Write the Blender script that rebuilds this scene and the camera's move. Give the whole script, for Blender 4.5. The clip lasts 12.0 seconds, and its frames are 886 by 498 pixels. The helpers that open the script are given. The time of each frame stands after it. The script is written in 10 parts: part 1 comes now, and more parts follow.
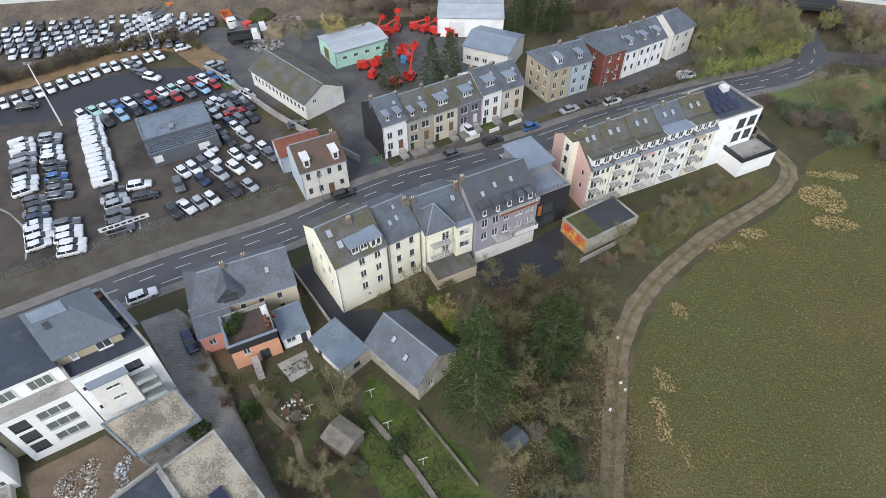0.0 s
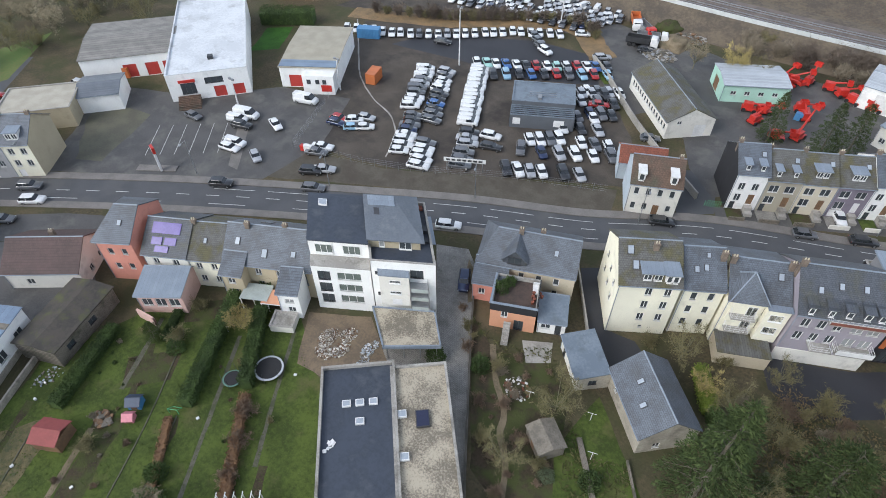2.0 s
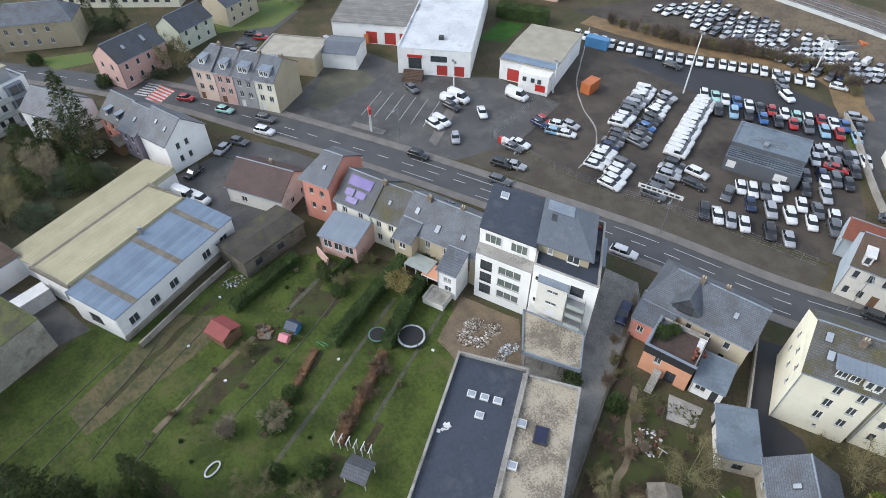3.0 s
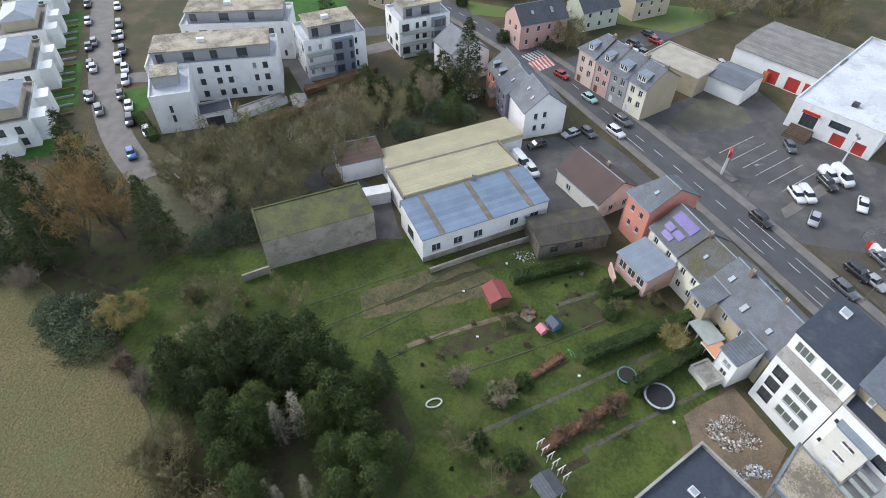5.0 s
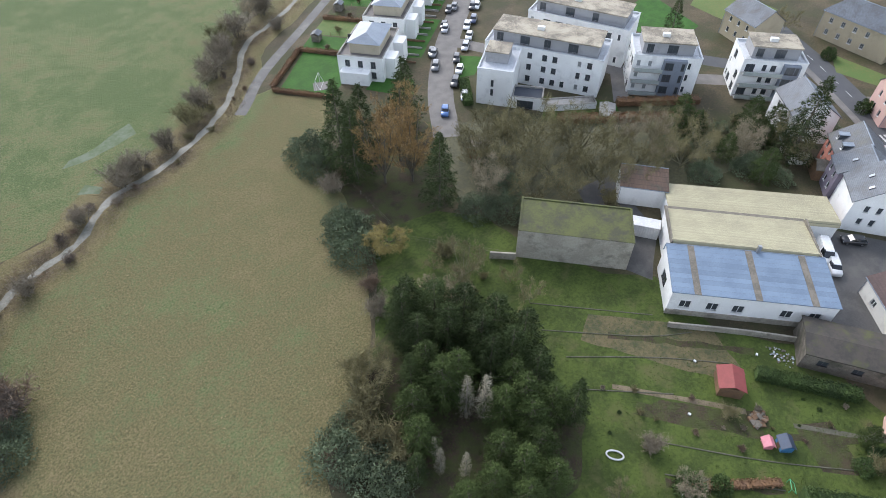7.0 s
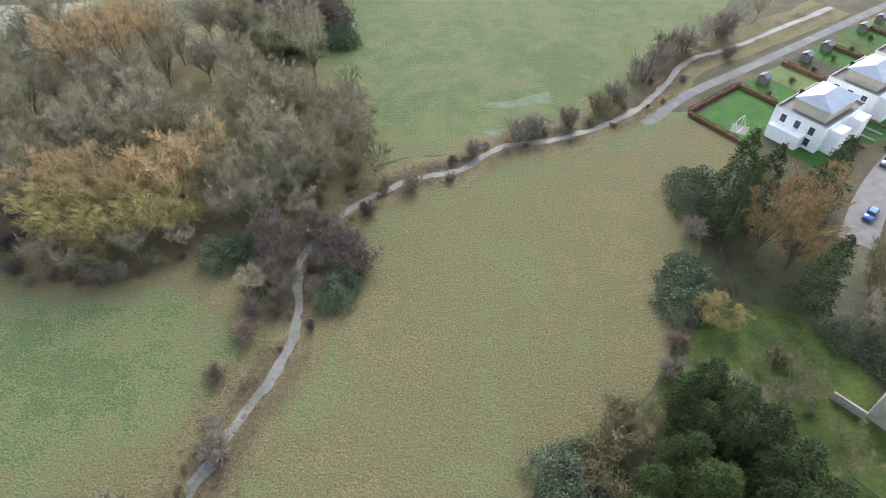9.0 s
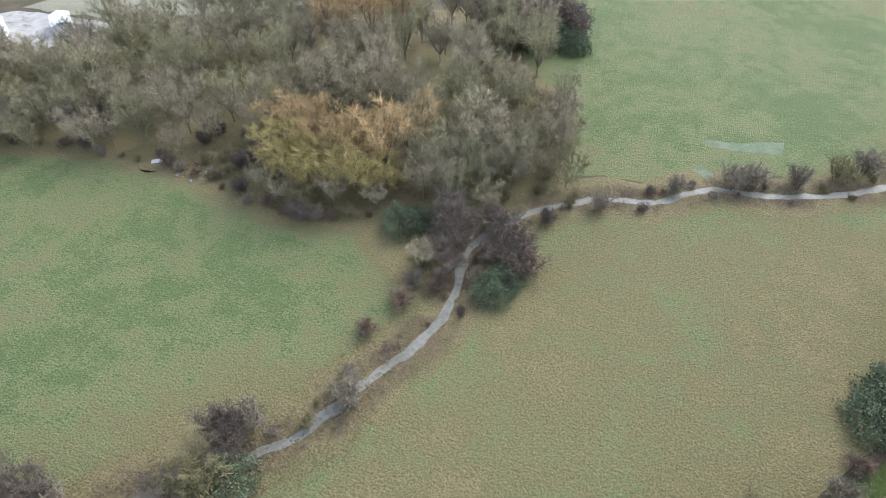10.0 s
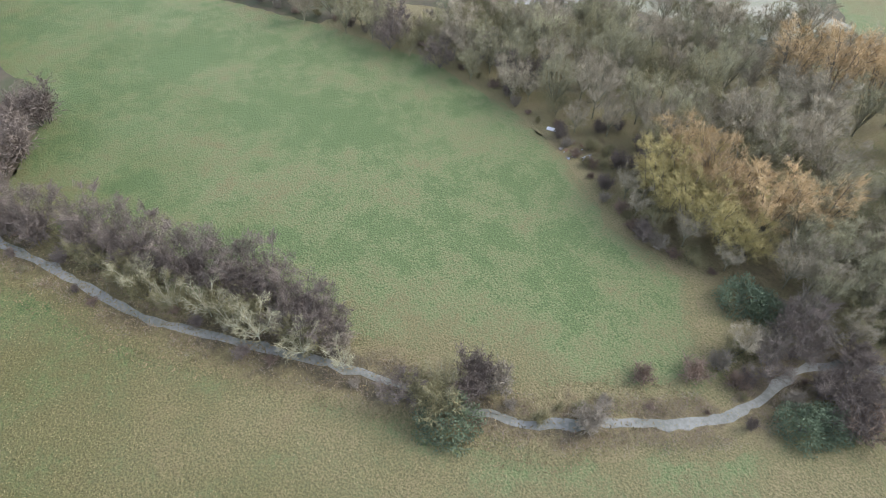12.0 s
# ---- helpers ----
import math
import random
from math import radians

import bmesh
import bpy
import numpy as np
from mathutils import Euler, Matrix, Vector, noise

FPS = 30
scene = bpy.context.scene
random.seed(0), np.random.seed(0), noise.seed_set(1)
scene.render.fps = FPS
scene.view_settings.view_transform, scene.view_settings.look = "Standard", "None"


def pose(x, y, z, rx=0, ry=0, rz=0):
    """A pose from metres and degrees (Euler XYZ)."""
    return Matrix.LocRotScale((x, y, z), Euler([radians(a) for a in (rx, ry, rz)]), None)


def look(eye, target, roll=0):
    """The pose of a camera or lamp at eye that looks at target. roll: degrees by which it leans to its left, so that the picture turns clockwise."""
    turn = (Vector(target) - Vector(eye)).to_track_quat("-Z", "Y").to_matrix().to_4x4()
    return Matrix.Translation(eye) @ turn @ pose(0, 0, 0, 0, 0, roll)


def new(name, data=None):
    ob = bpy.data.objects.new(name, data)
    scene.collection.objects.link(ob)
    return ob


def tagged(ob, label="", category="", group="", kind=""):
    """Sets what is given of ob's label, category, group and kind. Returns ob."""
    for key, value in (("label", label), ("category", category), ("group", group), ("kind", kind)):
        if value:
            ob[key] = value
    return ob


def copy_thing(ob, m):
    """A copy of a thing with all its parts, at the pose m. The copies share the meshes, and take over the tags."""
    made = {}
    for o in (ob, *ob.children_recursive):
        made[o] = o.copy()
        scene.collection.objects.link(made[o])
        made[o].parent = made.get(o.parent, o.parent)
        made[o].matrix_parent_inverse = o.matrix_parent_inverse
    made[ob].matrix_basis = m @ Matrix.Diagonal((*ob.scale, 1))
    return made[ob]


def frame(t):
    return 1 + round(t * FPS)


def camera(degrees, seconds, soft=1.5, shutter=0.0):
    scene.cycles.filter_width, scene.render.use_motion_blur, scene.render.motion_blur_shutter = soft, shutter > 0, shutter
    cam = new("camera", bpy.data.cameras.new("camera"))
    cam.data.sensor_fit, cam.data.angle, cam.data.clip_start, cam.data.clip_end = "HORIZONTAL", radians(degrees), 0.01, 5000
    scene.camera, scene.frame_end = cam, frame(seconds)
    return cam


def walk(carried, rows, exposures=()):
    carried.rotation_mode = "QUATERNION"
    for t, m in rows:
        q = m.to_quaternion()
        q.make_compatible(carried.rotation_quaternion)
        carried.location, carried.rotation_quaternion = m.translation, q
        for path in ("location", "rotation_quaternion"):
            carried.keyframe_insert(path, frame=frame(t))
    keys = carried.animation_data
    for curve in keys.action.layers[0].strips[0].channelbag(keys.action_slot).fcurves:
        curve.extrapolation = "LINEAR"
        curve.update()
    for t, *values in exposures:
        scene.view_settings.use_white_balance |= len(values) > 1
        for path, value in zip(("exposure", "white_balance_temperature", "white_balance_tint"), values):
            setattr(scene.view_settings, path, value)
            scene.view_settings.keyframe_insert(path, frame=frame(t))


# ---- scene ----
cam = camera(74.65, 12.0, soft=0.9)
# seconds, eye, heading, tilt and lean in degrees
PATH = [
    (0.0, -0.00, 0.00, 72.00, 0.00, -46.37, -0.24),
    (0.5, -0.26, -0.08, 72.00, 3.91, -46.31, -0.20),
    (1.0, -0.55, -0.31, 71.74, 12.45, -46.13, -0.31),
    (1.5, -0.89, -0.56, 70.89, 25.44, -45.63, -0.33),
    (2.0, -1.13, -0.91, 70.15, 38.92, -45.18, -0.28),
    (2.5, -1.25, -1.17, 69.70, 50.14, -44.85, -0.12),
    (3.0, -1.38, -1.10, 69.21, 61.67, -44.60, -0.08),
    (3.2, -1.45, -1.06, 69.02, 66.00, -44.53, 0.03),
    (4.8, -3.33, -3.50, 70.96, 95.40, -45.70, 0.89),
    (5.0, -3.41, -3.63, 71.13, 99.15, -45.77, 0.83),
    (5.5, -3.56, -3.90, 71.57, 107.92, -45.92, 0.57),
    (6.0, -3.61, -4.22, 72.01, 115.20, -46.02, 0.35),
    (6.5, -3.81, -4.47, 72.28, 123.70, -46.08, 0.01),
    (6.7, -3.88, -4.57, 72.36, 127.31, -46.08, -0.12),
    (8.3, -1.72, -6.64, 72.42, 159.25, -45.53, 0.30),
    (8.5, -1.75, -6.74, 72.31, 164.21, -45.46, 0.22),
    (9.0, -1.93, -6.98, 72.06, 175.67, -45.30, -0.01),
    (9.5, -2.18, -7.27, 72.05, 187.50, -45.20, -0.24),
    (10.0, -2.26, -7.60, 71.93, 199.44, -45.02, -0.45),
    (10.5, -1.98, -7.89, 71.55, 211.05, -44.78, -0.33),
    (11.0, -1.65, -7.82, 71.45, 221.76, -44.60, -0.09),
    (11.5, -1.34, -7.68, 71.46, 231.83, -44.52, 0.19),
    (12.0, -1.12, -7.57, 71.54, 242.24, -44.46, 0.45),
]
walk(cam, [(t, pose(x, y, z, 90 + el, 0, az) @ pose(0, 0, 0, 0, 0, ro)) for t, x, y, z, az, el, ro in PATH],
     exposures=[(0.0, 0.88, 6450, 10), (3.0, 0.90, 6450, 9), (5.0, 1.0, 6450, 10), (6.7, 1.2, 6400, 11), (8.5, 1.42, 6400, 12), (9.5, 1.66, 6300, 12), (10.0, 1.66, 6250, 12), (11.0, 1.62, 6200, 12), (12.0, 1.70, 6150, 13)])

# ---- light: an overcast winter day ----
world = bpy.data.worlds.new("sky")
scene.world = world
world.use_nodes = True
_n, _l = world.node_tree.nodes, world.node_tree.links
_sky = _n.new("ShaderNodeTexSky")
_sky.sky_type, _sky.sun_disc = "NISHITA", False
_sky.sun_elevation, _sky.sun_rotation = radians(38), radians(200)
_sky.air_density, _sky.dust_density, _sky.ozone_density = 1.0, 1.0, 1.0
_hue = _n.new("ShaderNodeHueSaturation")
_hue.inputs["Saturation"].default_value = 0.55
_l.new(_sky.outputs[0], _hue.inputs["Color"])
_l.new(_hue.outputs[0], _n["Background"].inputs[0])
_n["Background"].inputs[1].default_value = 0.17
sun = new("sun", bpy.data.lights.new("sun", "SUN"))
sun.data.energy, sun.data.angle, sun.data.color = 0.9, radians(25), (1.0, 0.98, 0.95)
sun.matrix_world = look((0, 0, 100), (0 + 40 * math.sin(radians(20)), 0 + 40 * math.cos(radians(20)), 100 - 40 * math.tan(radians(38))))

# ---- materials ----
MATS = {}


def mat(name, base, alt=None, rough=0.8, fine=8.0, coarse=0.4, mix=0.5, bump=0.3, depth=0.02, metal=0.0, vary=0.0,
        stain=None, stain_scale=0.15, stain_at=0.6, spec=0.5, spread=0.14):
    """Two-scale mottled surface: base and alt mixed by fine and coarse noise, an optional patchy stain, a fine relief."""
    if name in MATS:
        return MATS[name]
    m = bpy.data.materials.new(name)
    m.use_nodes = True
    n, l = m.node_tree.nodes, m.node_tree.links
    b = n["Principled BSDF"]
    b.inputs["Roughness"].default_value, b.inputs["Metallic"].default_value = rough, metal
    b.inputs["Specular IOR Level"].default_value = spec
    alt = alt or tuple(c * 0.72 for c in base)
    co = n.new("ShaderNodeNewGeometry")
    nf, nc = n.new("ShaderNodeTexNoise"), n.new("ShaderNodeTexNoise")
    nf.inputs["Scale"].default_value, nc.inputs["Scale"].default_value = fine, coarse
    nf.inputs["Detail"].default_value, nc.inputs["Detail"].default_value = 7, 5
    nf.inputs["Roughness"].default_value = 0.68
    l.new(co.outputs["Position"], nf.inputs["Vector"]), l.new(co.outputs["Position"], nc.inputs["Vector"])
    add = n.new("ShaderNodeMath")
    add.operation = "ADD"
    l.new(nf.outputs["Fac"], add.inputs[0]), l.new(nc.outputs["Fac"], add.inputs[1])
    rng = n.new("ShaderNodeMapRange")
    rng.inputs["From Min"].default_value, rng.inputs["From Max"].default_value = 1.0 - spread, 1.0 + spread
    l.new(add.outputs[0], rng.inputs["Value"])
    mx = n.new("ShaderNodeMix")
    mx.data_type = "RGBA"
    mx.inputs["A"].default_value, mx.inputs["B"].default_value = (*base, 1), (*alt, 1)
    l.new(rng.outputs[0], mx.inputs["Factor"])
    out = mx.outputs["Result"]
    if stain:
        ns = n.new("ShaderNodeTexNoise")
        ns.inputs["Scale"].default_value, ns.inputs["Detail"].default_value = stain_scale, 8
        ns.inputs["Roughness"].default_value = 0.65
        l.new(co.outputs["Position"], ns.inputs["Vector"])
        rs = n.new("ShaderNodeMapRange")
        rs.inputs["From Min"].default_value, rs.inputs["From Max"].default_value = stain_at - 0.08, stain_at + 0.08
        l.new(ns.outputs["Fac"], rs.inputs["Value"])
        ms = n.new("ShaderNodeMix")
        ms.data_type = "RGBA"
        ms.inputs["B"].default_value = (*stain, 1)
        l.new(rs.outputs[0], ms.inputs["Factor"]), l.new(out, ms.inputs["A"])
        out = ms.outputs["Result"]
    if vary:
        oi = n.new("ShaderNodeObjectInfo")
        hs = n.new("ShaderNodeHueSaturation")
        vr = n.new("ShaderNodeMapRange")
        vr.inputs["To Min"].default_value, vr.inputs["To Max"].default_value = 1 - vary, 1 + vary
        l.new(oi.outputs["Random"], vr.inputs["Value"]), l.new(vr.outputs[0], hs.inputs["Value"]), l.new(out, hs.inputs["Color"])
        out = hs.outputs["Color"]
    l.new(out, b.inputs["Base Color"])
    if bump:
        bp = n.new("ShaderNodeBump")
        bp.inputs["Strength"].default_value, bp.inputs["Distance"].default_value = bump, depth
        l.new(nf.outputs["Fac"], bp.inputs["Height"]), l.new(bp.outputs[0], b.inputs["Normal"])
    MATS[name] = m
    return m


def coursed(name, base, alt, width, height, rough=0.7, mortar=(0.05, 0.05, 0.05), gap=0.02, moss=None, moss_at=0.62, metal=0.0, slope=True, bump=0.5, depth=0.75):
    """Courses of slates, tiles, blocks or metal sheets laid along the object's x axis."""
    if name in MATS:
        return MATS[name]
    m = mat(name, base, alt, rough=rough, fine=5.0, coarse=0.35, stain=moss, stain_scale=0.35, stain_at=moss_at, bump=0, metal=metal)
    n, l = m.node_tree.nodes, m.node_tree.links
    b = n["Principled BSDF"]
    src = b.inputs["Base Color"].links[0].from_socket
    tc = n.new("ShaderNodeTexCoord")
    if slope:
        sp, cm, ad = n.new("ShaderNodeSeparateXYZ"), n.new("ShaderNodeCombineXYZ"), n.new("ShaderNodeMath")
        ad.operation = "MULTIPLY_ADD"
        ad.inputs[1].default_value = 1.45
        l.new(tc.outputs["Object"], sp.inputs[0]), l.new(sp.outputs["X"], cm.inputs["X"])
        l.new(sp.outputs["Z"], ad.inputs[0])
        l.new(ad.outputs[0], cm.inputs["Y"])
        vec = cm.outputs[0]
    else:
        vec = tc.outputs["Object"]
    br = n.new("ShaderNodeTexBrick")
    br.inputs["Scale"].default_value = 1.0
    br.inputs["Brick Width"].default_value, br.inputs["Row Height"].default_value, br.inputs["Mortar Size"].default_value = width, height, gap
    br.inputs["Color1"].default_value, br.inputs["Color2"].default_value, br.inputs["Mortar"].default_value = (1, 1, 1, 1), (0.72, 0.72, 0.72, 1), (0.35, 0.35, 0.35, 1)
    l.new(vec, br.inputs["Vector"])
    mu = n.new("ShaderNodeMix")
    mu.data_type, mu.blend_type = "RGBA", "MULTIPLY"
    mu.inputs["Factor"].default_value = depth
    l.new(src, mu.inputs["A"]), l.new(br.outputs["Color"], mu.inputs["B"]), l.new(mu.outputs["Result"], b.inputs["Base Color"])
    bp = n.new("ShaderNodeBump")
    bp.inputs["Strength"].default_value, bp.inputs["Distance"].default_value = bump, 0.02
    l.new(br.outputs["Color"], bp.inputs["Height"]), l.new(bp.outputs[0], b.inputs["Normal"])
    return m


def plain(name, base, rough=0.5, metal=0.0, coat=0.0):
    """Paint, plastic or metal with only a faint mottling."""
    if name in MATS:
        return MATS[name]
    m = mat(name, base, tuple(c * 0.86 for c in base), rough=rough, metal=metal, fine=3.0, coarse=0.7, bump=0)
    m.node_tree.nodes["Principled BSDF"].inputs["Coat Weight"].default_value = coat
    return m


ground_earth = mat("ground_earth", (0.115, 0.092, 0.056), (0.062, 0.054, 0.034), fine=2.2, coarse=0.12, stain=(0.06, 0.062, 0.03), stain_scale=0.09, stain_at=0.52, depth=0.15, bump=0.6, spec=0.15)


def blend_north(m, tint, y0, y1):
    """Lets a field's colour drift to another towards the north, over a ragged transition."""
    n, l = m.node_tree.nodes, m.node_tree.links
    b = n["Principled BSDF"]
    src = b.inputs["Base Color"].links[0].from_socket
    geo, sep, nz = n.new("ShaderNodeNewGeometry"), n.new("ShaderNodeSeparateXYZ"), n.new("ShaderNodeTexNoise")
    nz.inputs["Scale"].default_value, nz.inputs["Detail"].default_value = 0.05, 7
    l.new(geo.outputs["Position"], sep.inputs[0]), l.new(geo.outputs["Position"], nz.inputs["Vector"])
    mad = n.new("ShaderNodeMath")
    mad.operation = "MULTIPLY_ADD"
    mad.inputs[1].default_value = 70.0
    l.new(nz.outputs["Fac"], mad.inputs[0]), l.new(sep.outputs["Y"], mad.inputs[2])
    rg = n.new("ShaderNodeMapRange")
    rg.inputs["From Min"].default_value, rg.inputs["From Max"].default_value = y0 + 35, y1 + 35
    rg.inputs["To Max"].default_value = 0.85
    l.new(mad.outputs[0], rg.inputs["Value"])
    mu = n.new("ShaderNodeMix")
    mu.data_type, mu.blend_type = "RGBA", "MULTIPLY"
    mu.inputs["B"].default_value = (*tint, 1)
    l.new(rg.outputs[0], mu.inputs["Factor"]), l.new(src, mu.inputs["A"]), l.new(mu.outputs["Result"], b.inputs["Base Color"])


meadow = mat("meadow", (0.105, 0.16, 0.05), (0.15, 0.165, 0.06), fine=1.6, coarse=0.14, stain=(0.085, 0.14, 0.042), stain_scale=0.07, stain_at=0.58, depth=0.12, bump=0.5, spec=0.15)


def grass_material():
    """Grass from lush to dead and muddy, by the mesh's dryness and by noise of four sizes, with tussocks in relief and
    the shade between them painted in.
    """
    m = bpy.data.materials.new("grassland")
    m.use_nodes = True
    n, l = m.node_tree.nodes, m.node_tree.links
    b = n["Principled BSDF"]
    b.inputs["Roughness"].default_value, b.inputs["Specular IOR Level"].default_value = 0.9, 0.2
    geo, att = n.new("ShaderNodeNewGeometry"), n.new("ShaderNodeAttribute")
    att.attribute_name = "dry"
    total = att.outputs["Fac"]
    for scale, amount, detail in ((0.03, 2.6, 4), (0.2, 1.9, 5), (1.1, 1.5, 4), (3.2, 1.4, 6)):
        nz, mad = n.new("ShaderNodeTexNoise"), n.new("ShaderNodeMath")
        nz.inputs["Scale"].default_value, nz.inputs["Detail"].default_value, nz.inputs["Roughness"].default_value = scale, detail, 0.65
        mad.operation = "MULTIPLY_ADD"
        mad.inputs[1].default_value = amount
        l.new(geo.outputs["Position"], nz.inputs["Vector"]), l.new(nz.outputs["Fac"], mad.inputs[0]), l.new(total, mad.inputs[2])
        total = mad.outputs[0]
        if scale == 1.1:
            tussock = nz
    rg, ramp = n.new("ShaderNodeMapRange"), n.new("ShaderNodeValToRGB")
    rg.inputs["From Min"].default_value, rg.inputs["From Max"].default_value = 3.71, 5.90
    e = ramp.color_ramp.elements
    e[0].position, e[0].color = 0.0, (0.116, 0.157, 0.060, 1)
    e[1].position, e[1].color = 1.0, (0.118, 0.096, 0.058, 1)
    for at, c in ((0.10, (0.160, 0.186, 0.079, 1)), (0.22, (0.178, 0.186, 0.084, 1)), (0.36, (0.180, 0.164, 0.077, 1)), (0.50, (0.191, 0.167, 0.078, 1)), (0.62, (0.221, 0.185, 0.092, 1)), (0.76, (0.207, 0.167, 0.086, 1))):
        e.new(at).color = c
    l.new(total, rg.inputs["Value"]), l.new(rg.outputs[0], ramp.inputs["Fac"])
    # shade in the hollows of the relief, multiplied into the grass colour
    hollow_shade, mu = n.new("ShaderNodeMapRange"), n.new("ShaderNodeMix")
    hollow_shade.inputs["From Min"].default_value, hollow_shade.inputs["From Max"].default_value = 0.36, 0.6
    hollow_shade.inputs["To Min"].default_value, hollow_shade.inputs["To Max"].default_value = 0.60, 1.05
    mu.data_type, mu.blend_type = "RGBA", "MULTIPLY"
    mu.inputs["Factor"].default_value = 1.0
    l.new(nz.outputs["Fac"], hollow_shade.inputs["Value"]), l.new(ramp.outputs["Color"], mu.inputs["A"]), l.new(hollow_shade.outputs[0], mu.inputs["B"])
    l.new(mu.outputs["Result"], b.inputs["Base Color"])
    height, bp = n.new("ShaderNodeMath"), n.new("ShaderNodeBump")
    height.operation = "ADD"
    l.new(nz.outputs["Fac"], height.inputs[0]), l.new(tussock.outputs["Fac"], height.inputs[1])
    bp.inputs["Strength"].default_value, bp.inputs["Distance"].default_value = 1.0, 0.36
    l.new(height.outputs[0], bp.inputs["Height"]), l.new(bp.outputs[0], b.inputs["Normal"])
    return m


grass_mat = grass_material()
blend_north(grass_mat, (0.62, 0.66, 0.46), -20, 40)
lawn = mat("lawn", (0.080, 0.110, 0.025), (0.042, 0.060, 0.016), fine=1.8, coarse=0.25, stain=(0.10, 0.10, 0.04), stain_scale=0.2, stain_at=0.62, depth=0.08, bump=0.5, spec=0.15)
garden_soil = mat("garden_soil", (0.072, 0.053, 0.036), (0.042, 0.037, 0.023), fine=3.0, coarse=0.4, stain=(0.06, 0.07, 0.025), stain_scale=0.3, stain_at=0.5, depth=0.15, bump=0.7, spec=0.15)
asphalt = mat("asphalt", (0.078, 0.080, 0.086), (0.062, 0.064, 0.068), rough=0.75, fine=12, coarse=0.25, stain=(0.085, 0.085, 0.085), stain_scale=0.12, stain_at=0.6, bump=0.2)
old_asphalt = mat("old_asphalt", (0.085, 0.082, 0.08), (0.06, 0.058, 0.056), rough=0.7, fine=4, coarse=0.2, stain=(0.12, 0.115, 0.105), stain_scale=0.18, stain_at=0.58, bump=0.25)
new_asphalt = mat("new_asphalt", (0.026, 0.027, 0.032), (0.034, 0.035, 0.04), rough=0.7, fine=8, coarse=0.15, bump=0.2)
lot_gravel = mat("lot_gravel", (0.105, 0.09, 0.075), (0.07, 0.06, 0.05), fine=4, coarse=0.13, stain=(0.05, 0.044, 0.04), stain_scale=0.1, stain_at=0.55, bump=0.5, spec=0.15)
path_gravel = mat("path_gravel", (0.215, 0.172, 0.115), (0.13, 0.105, 0.07), fine=5, coarse=0.5, stain=(0.12, 0.105, 0.06), stain_scale=0.5, stain_at=0.62, bump=0.5, spec=0.15)
pavement_mat = mat("pavement_slabs", (0.19, 0.175, 0.16), (0.14, 0.13, 0.12), fine=6, coarse=0.4, bump=0.2)
concrete = mat("concrete", (0.36, 0.345, 0.315), (0.27, 0.255, 0.23), fine=4, coarse=0.3, stain=(0.13, 0.12, 0.10), stain_scale=0.25, stain_at=0.6, bump=0.2)
cobble = coursed("cobble_paving", (0.29, 0.275, 0.25), (0.21, 0.2, 0.18), 0.4, 0.25, slope=False, moss=(0.16, 0.155, 0.135), moss_at=0.6)
white_line = mat("road_paint", (0.62, 0.62, 0.6), (0.42, 0.42, 0.41), fine=5, coarse=1.0, rough=0.6, bump=0)
red_line = mat("red_road_paint", (0.5, 0.09, 0.07), (0.4, 0.08, 0.07), fine=5, coarse=1.0, rough=0.6, bump=0)
water_mat = mat("stream_water", (0.20, 0.195, 0.165), (0.13, 0.128, 0.102), rough=0.55, spec=0.25, fine=1.5, coarse=0.2, bump=0.15, depth=0.03)
gravel_roof = mat("gravel_roof", (0.40, 0.35, 0.265), (0.16, 0.138, 0.105), fine=4.2, coarse=0.3, bump=0.8, depth=0.06, spread=0.12)
bitumen = mat("bitumen_roof", (0.045, 0.055, 0.075), (0.032, 0.04, 0.055), rough=0.55, fine=2, coarse=0.3, stain=(0.075, 0.085, 0.10), stain_scale=0.3, stain_at=0.62, bump=0.2)
moss_roof = mat("moss_roof", (0.085, 0.095, 0.024), (0.055, 0.058, 0.022), fine=2.5, coarse=0.3, stain=(0.045, 0.04, 0.03), stain_scale=0.35, stain_at=0.6, depth=0.06, bump=0.5)
slate = coursed("slate", (0.135, 0.152, 0.178), (0.10, 0.115, 0.138), 0.32, 0.22, rough=0.55, moss=(0.098, 0.104, 0.112), moss_at=0.56)
slate_dark = coursed("dark_slate", (0.092, 0.102, 0.12), (0.068, 0.075, 0.088), 0.32, 0.22, rough=0.55, moss=(0.088, 0.09, 0.078), moss_at=0.57)
slate_moss = coursed("mossy_slate", (0.132, 0.13, 0.122), (0.09, 0.087, 0.082), 0.34, 0.25, rough=0.8, moss=(0.11, 0.10, 0.05), moss_at=0.53)
smooth_slate = mat("smooth_slate", (0.125, 0.142, 0.165), (0.098, 0.112, 0.132), rough=0.55, fine=4, coarse=0.4, stain=(0.16, 0.175, 0.19), stain_scale=0.4, stain_at=0.62, bump=0.25)
felt_blue = mat("blue_grey_roof_felt", (0.165, 0.20, 0.235), (0.125, 0.155, 0.19), rough=0.6, fine=2.5, coarse=0.35, stain=(0.10, 0.12, 0.14), stain_scale=0.5, stain_at=0.6, bump=0.2)
tile_red = coursed("red_tiles", (0.27, 0.085, 0.05), (0.2, 0.07, 0.045), 0.24, 0.34, rough=0.8)
tile_brown = coursed("brown_tiles", (0.15, 0.095, 0.065), (0.10, 0.065, 0.05), 0.24, 0.34, rough=0.8, moss=(0.10, 0.09, 0.06), moss_at=0.58)
tile_maroon = coursed("maroon_tiles", (0.095, 0.055, 0.05), (0.075, 0.045, 0.04), 0.3, 0.34, rough=0.7)
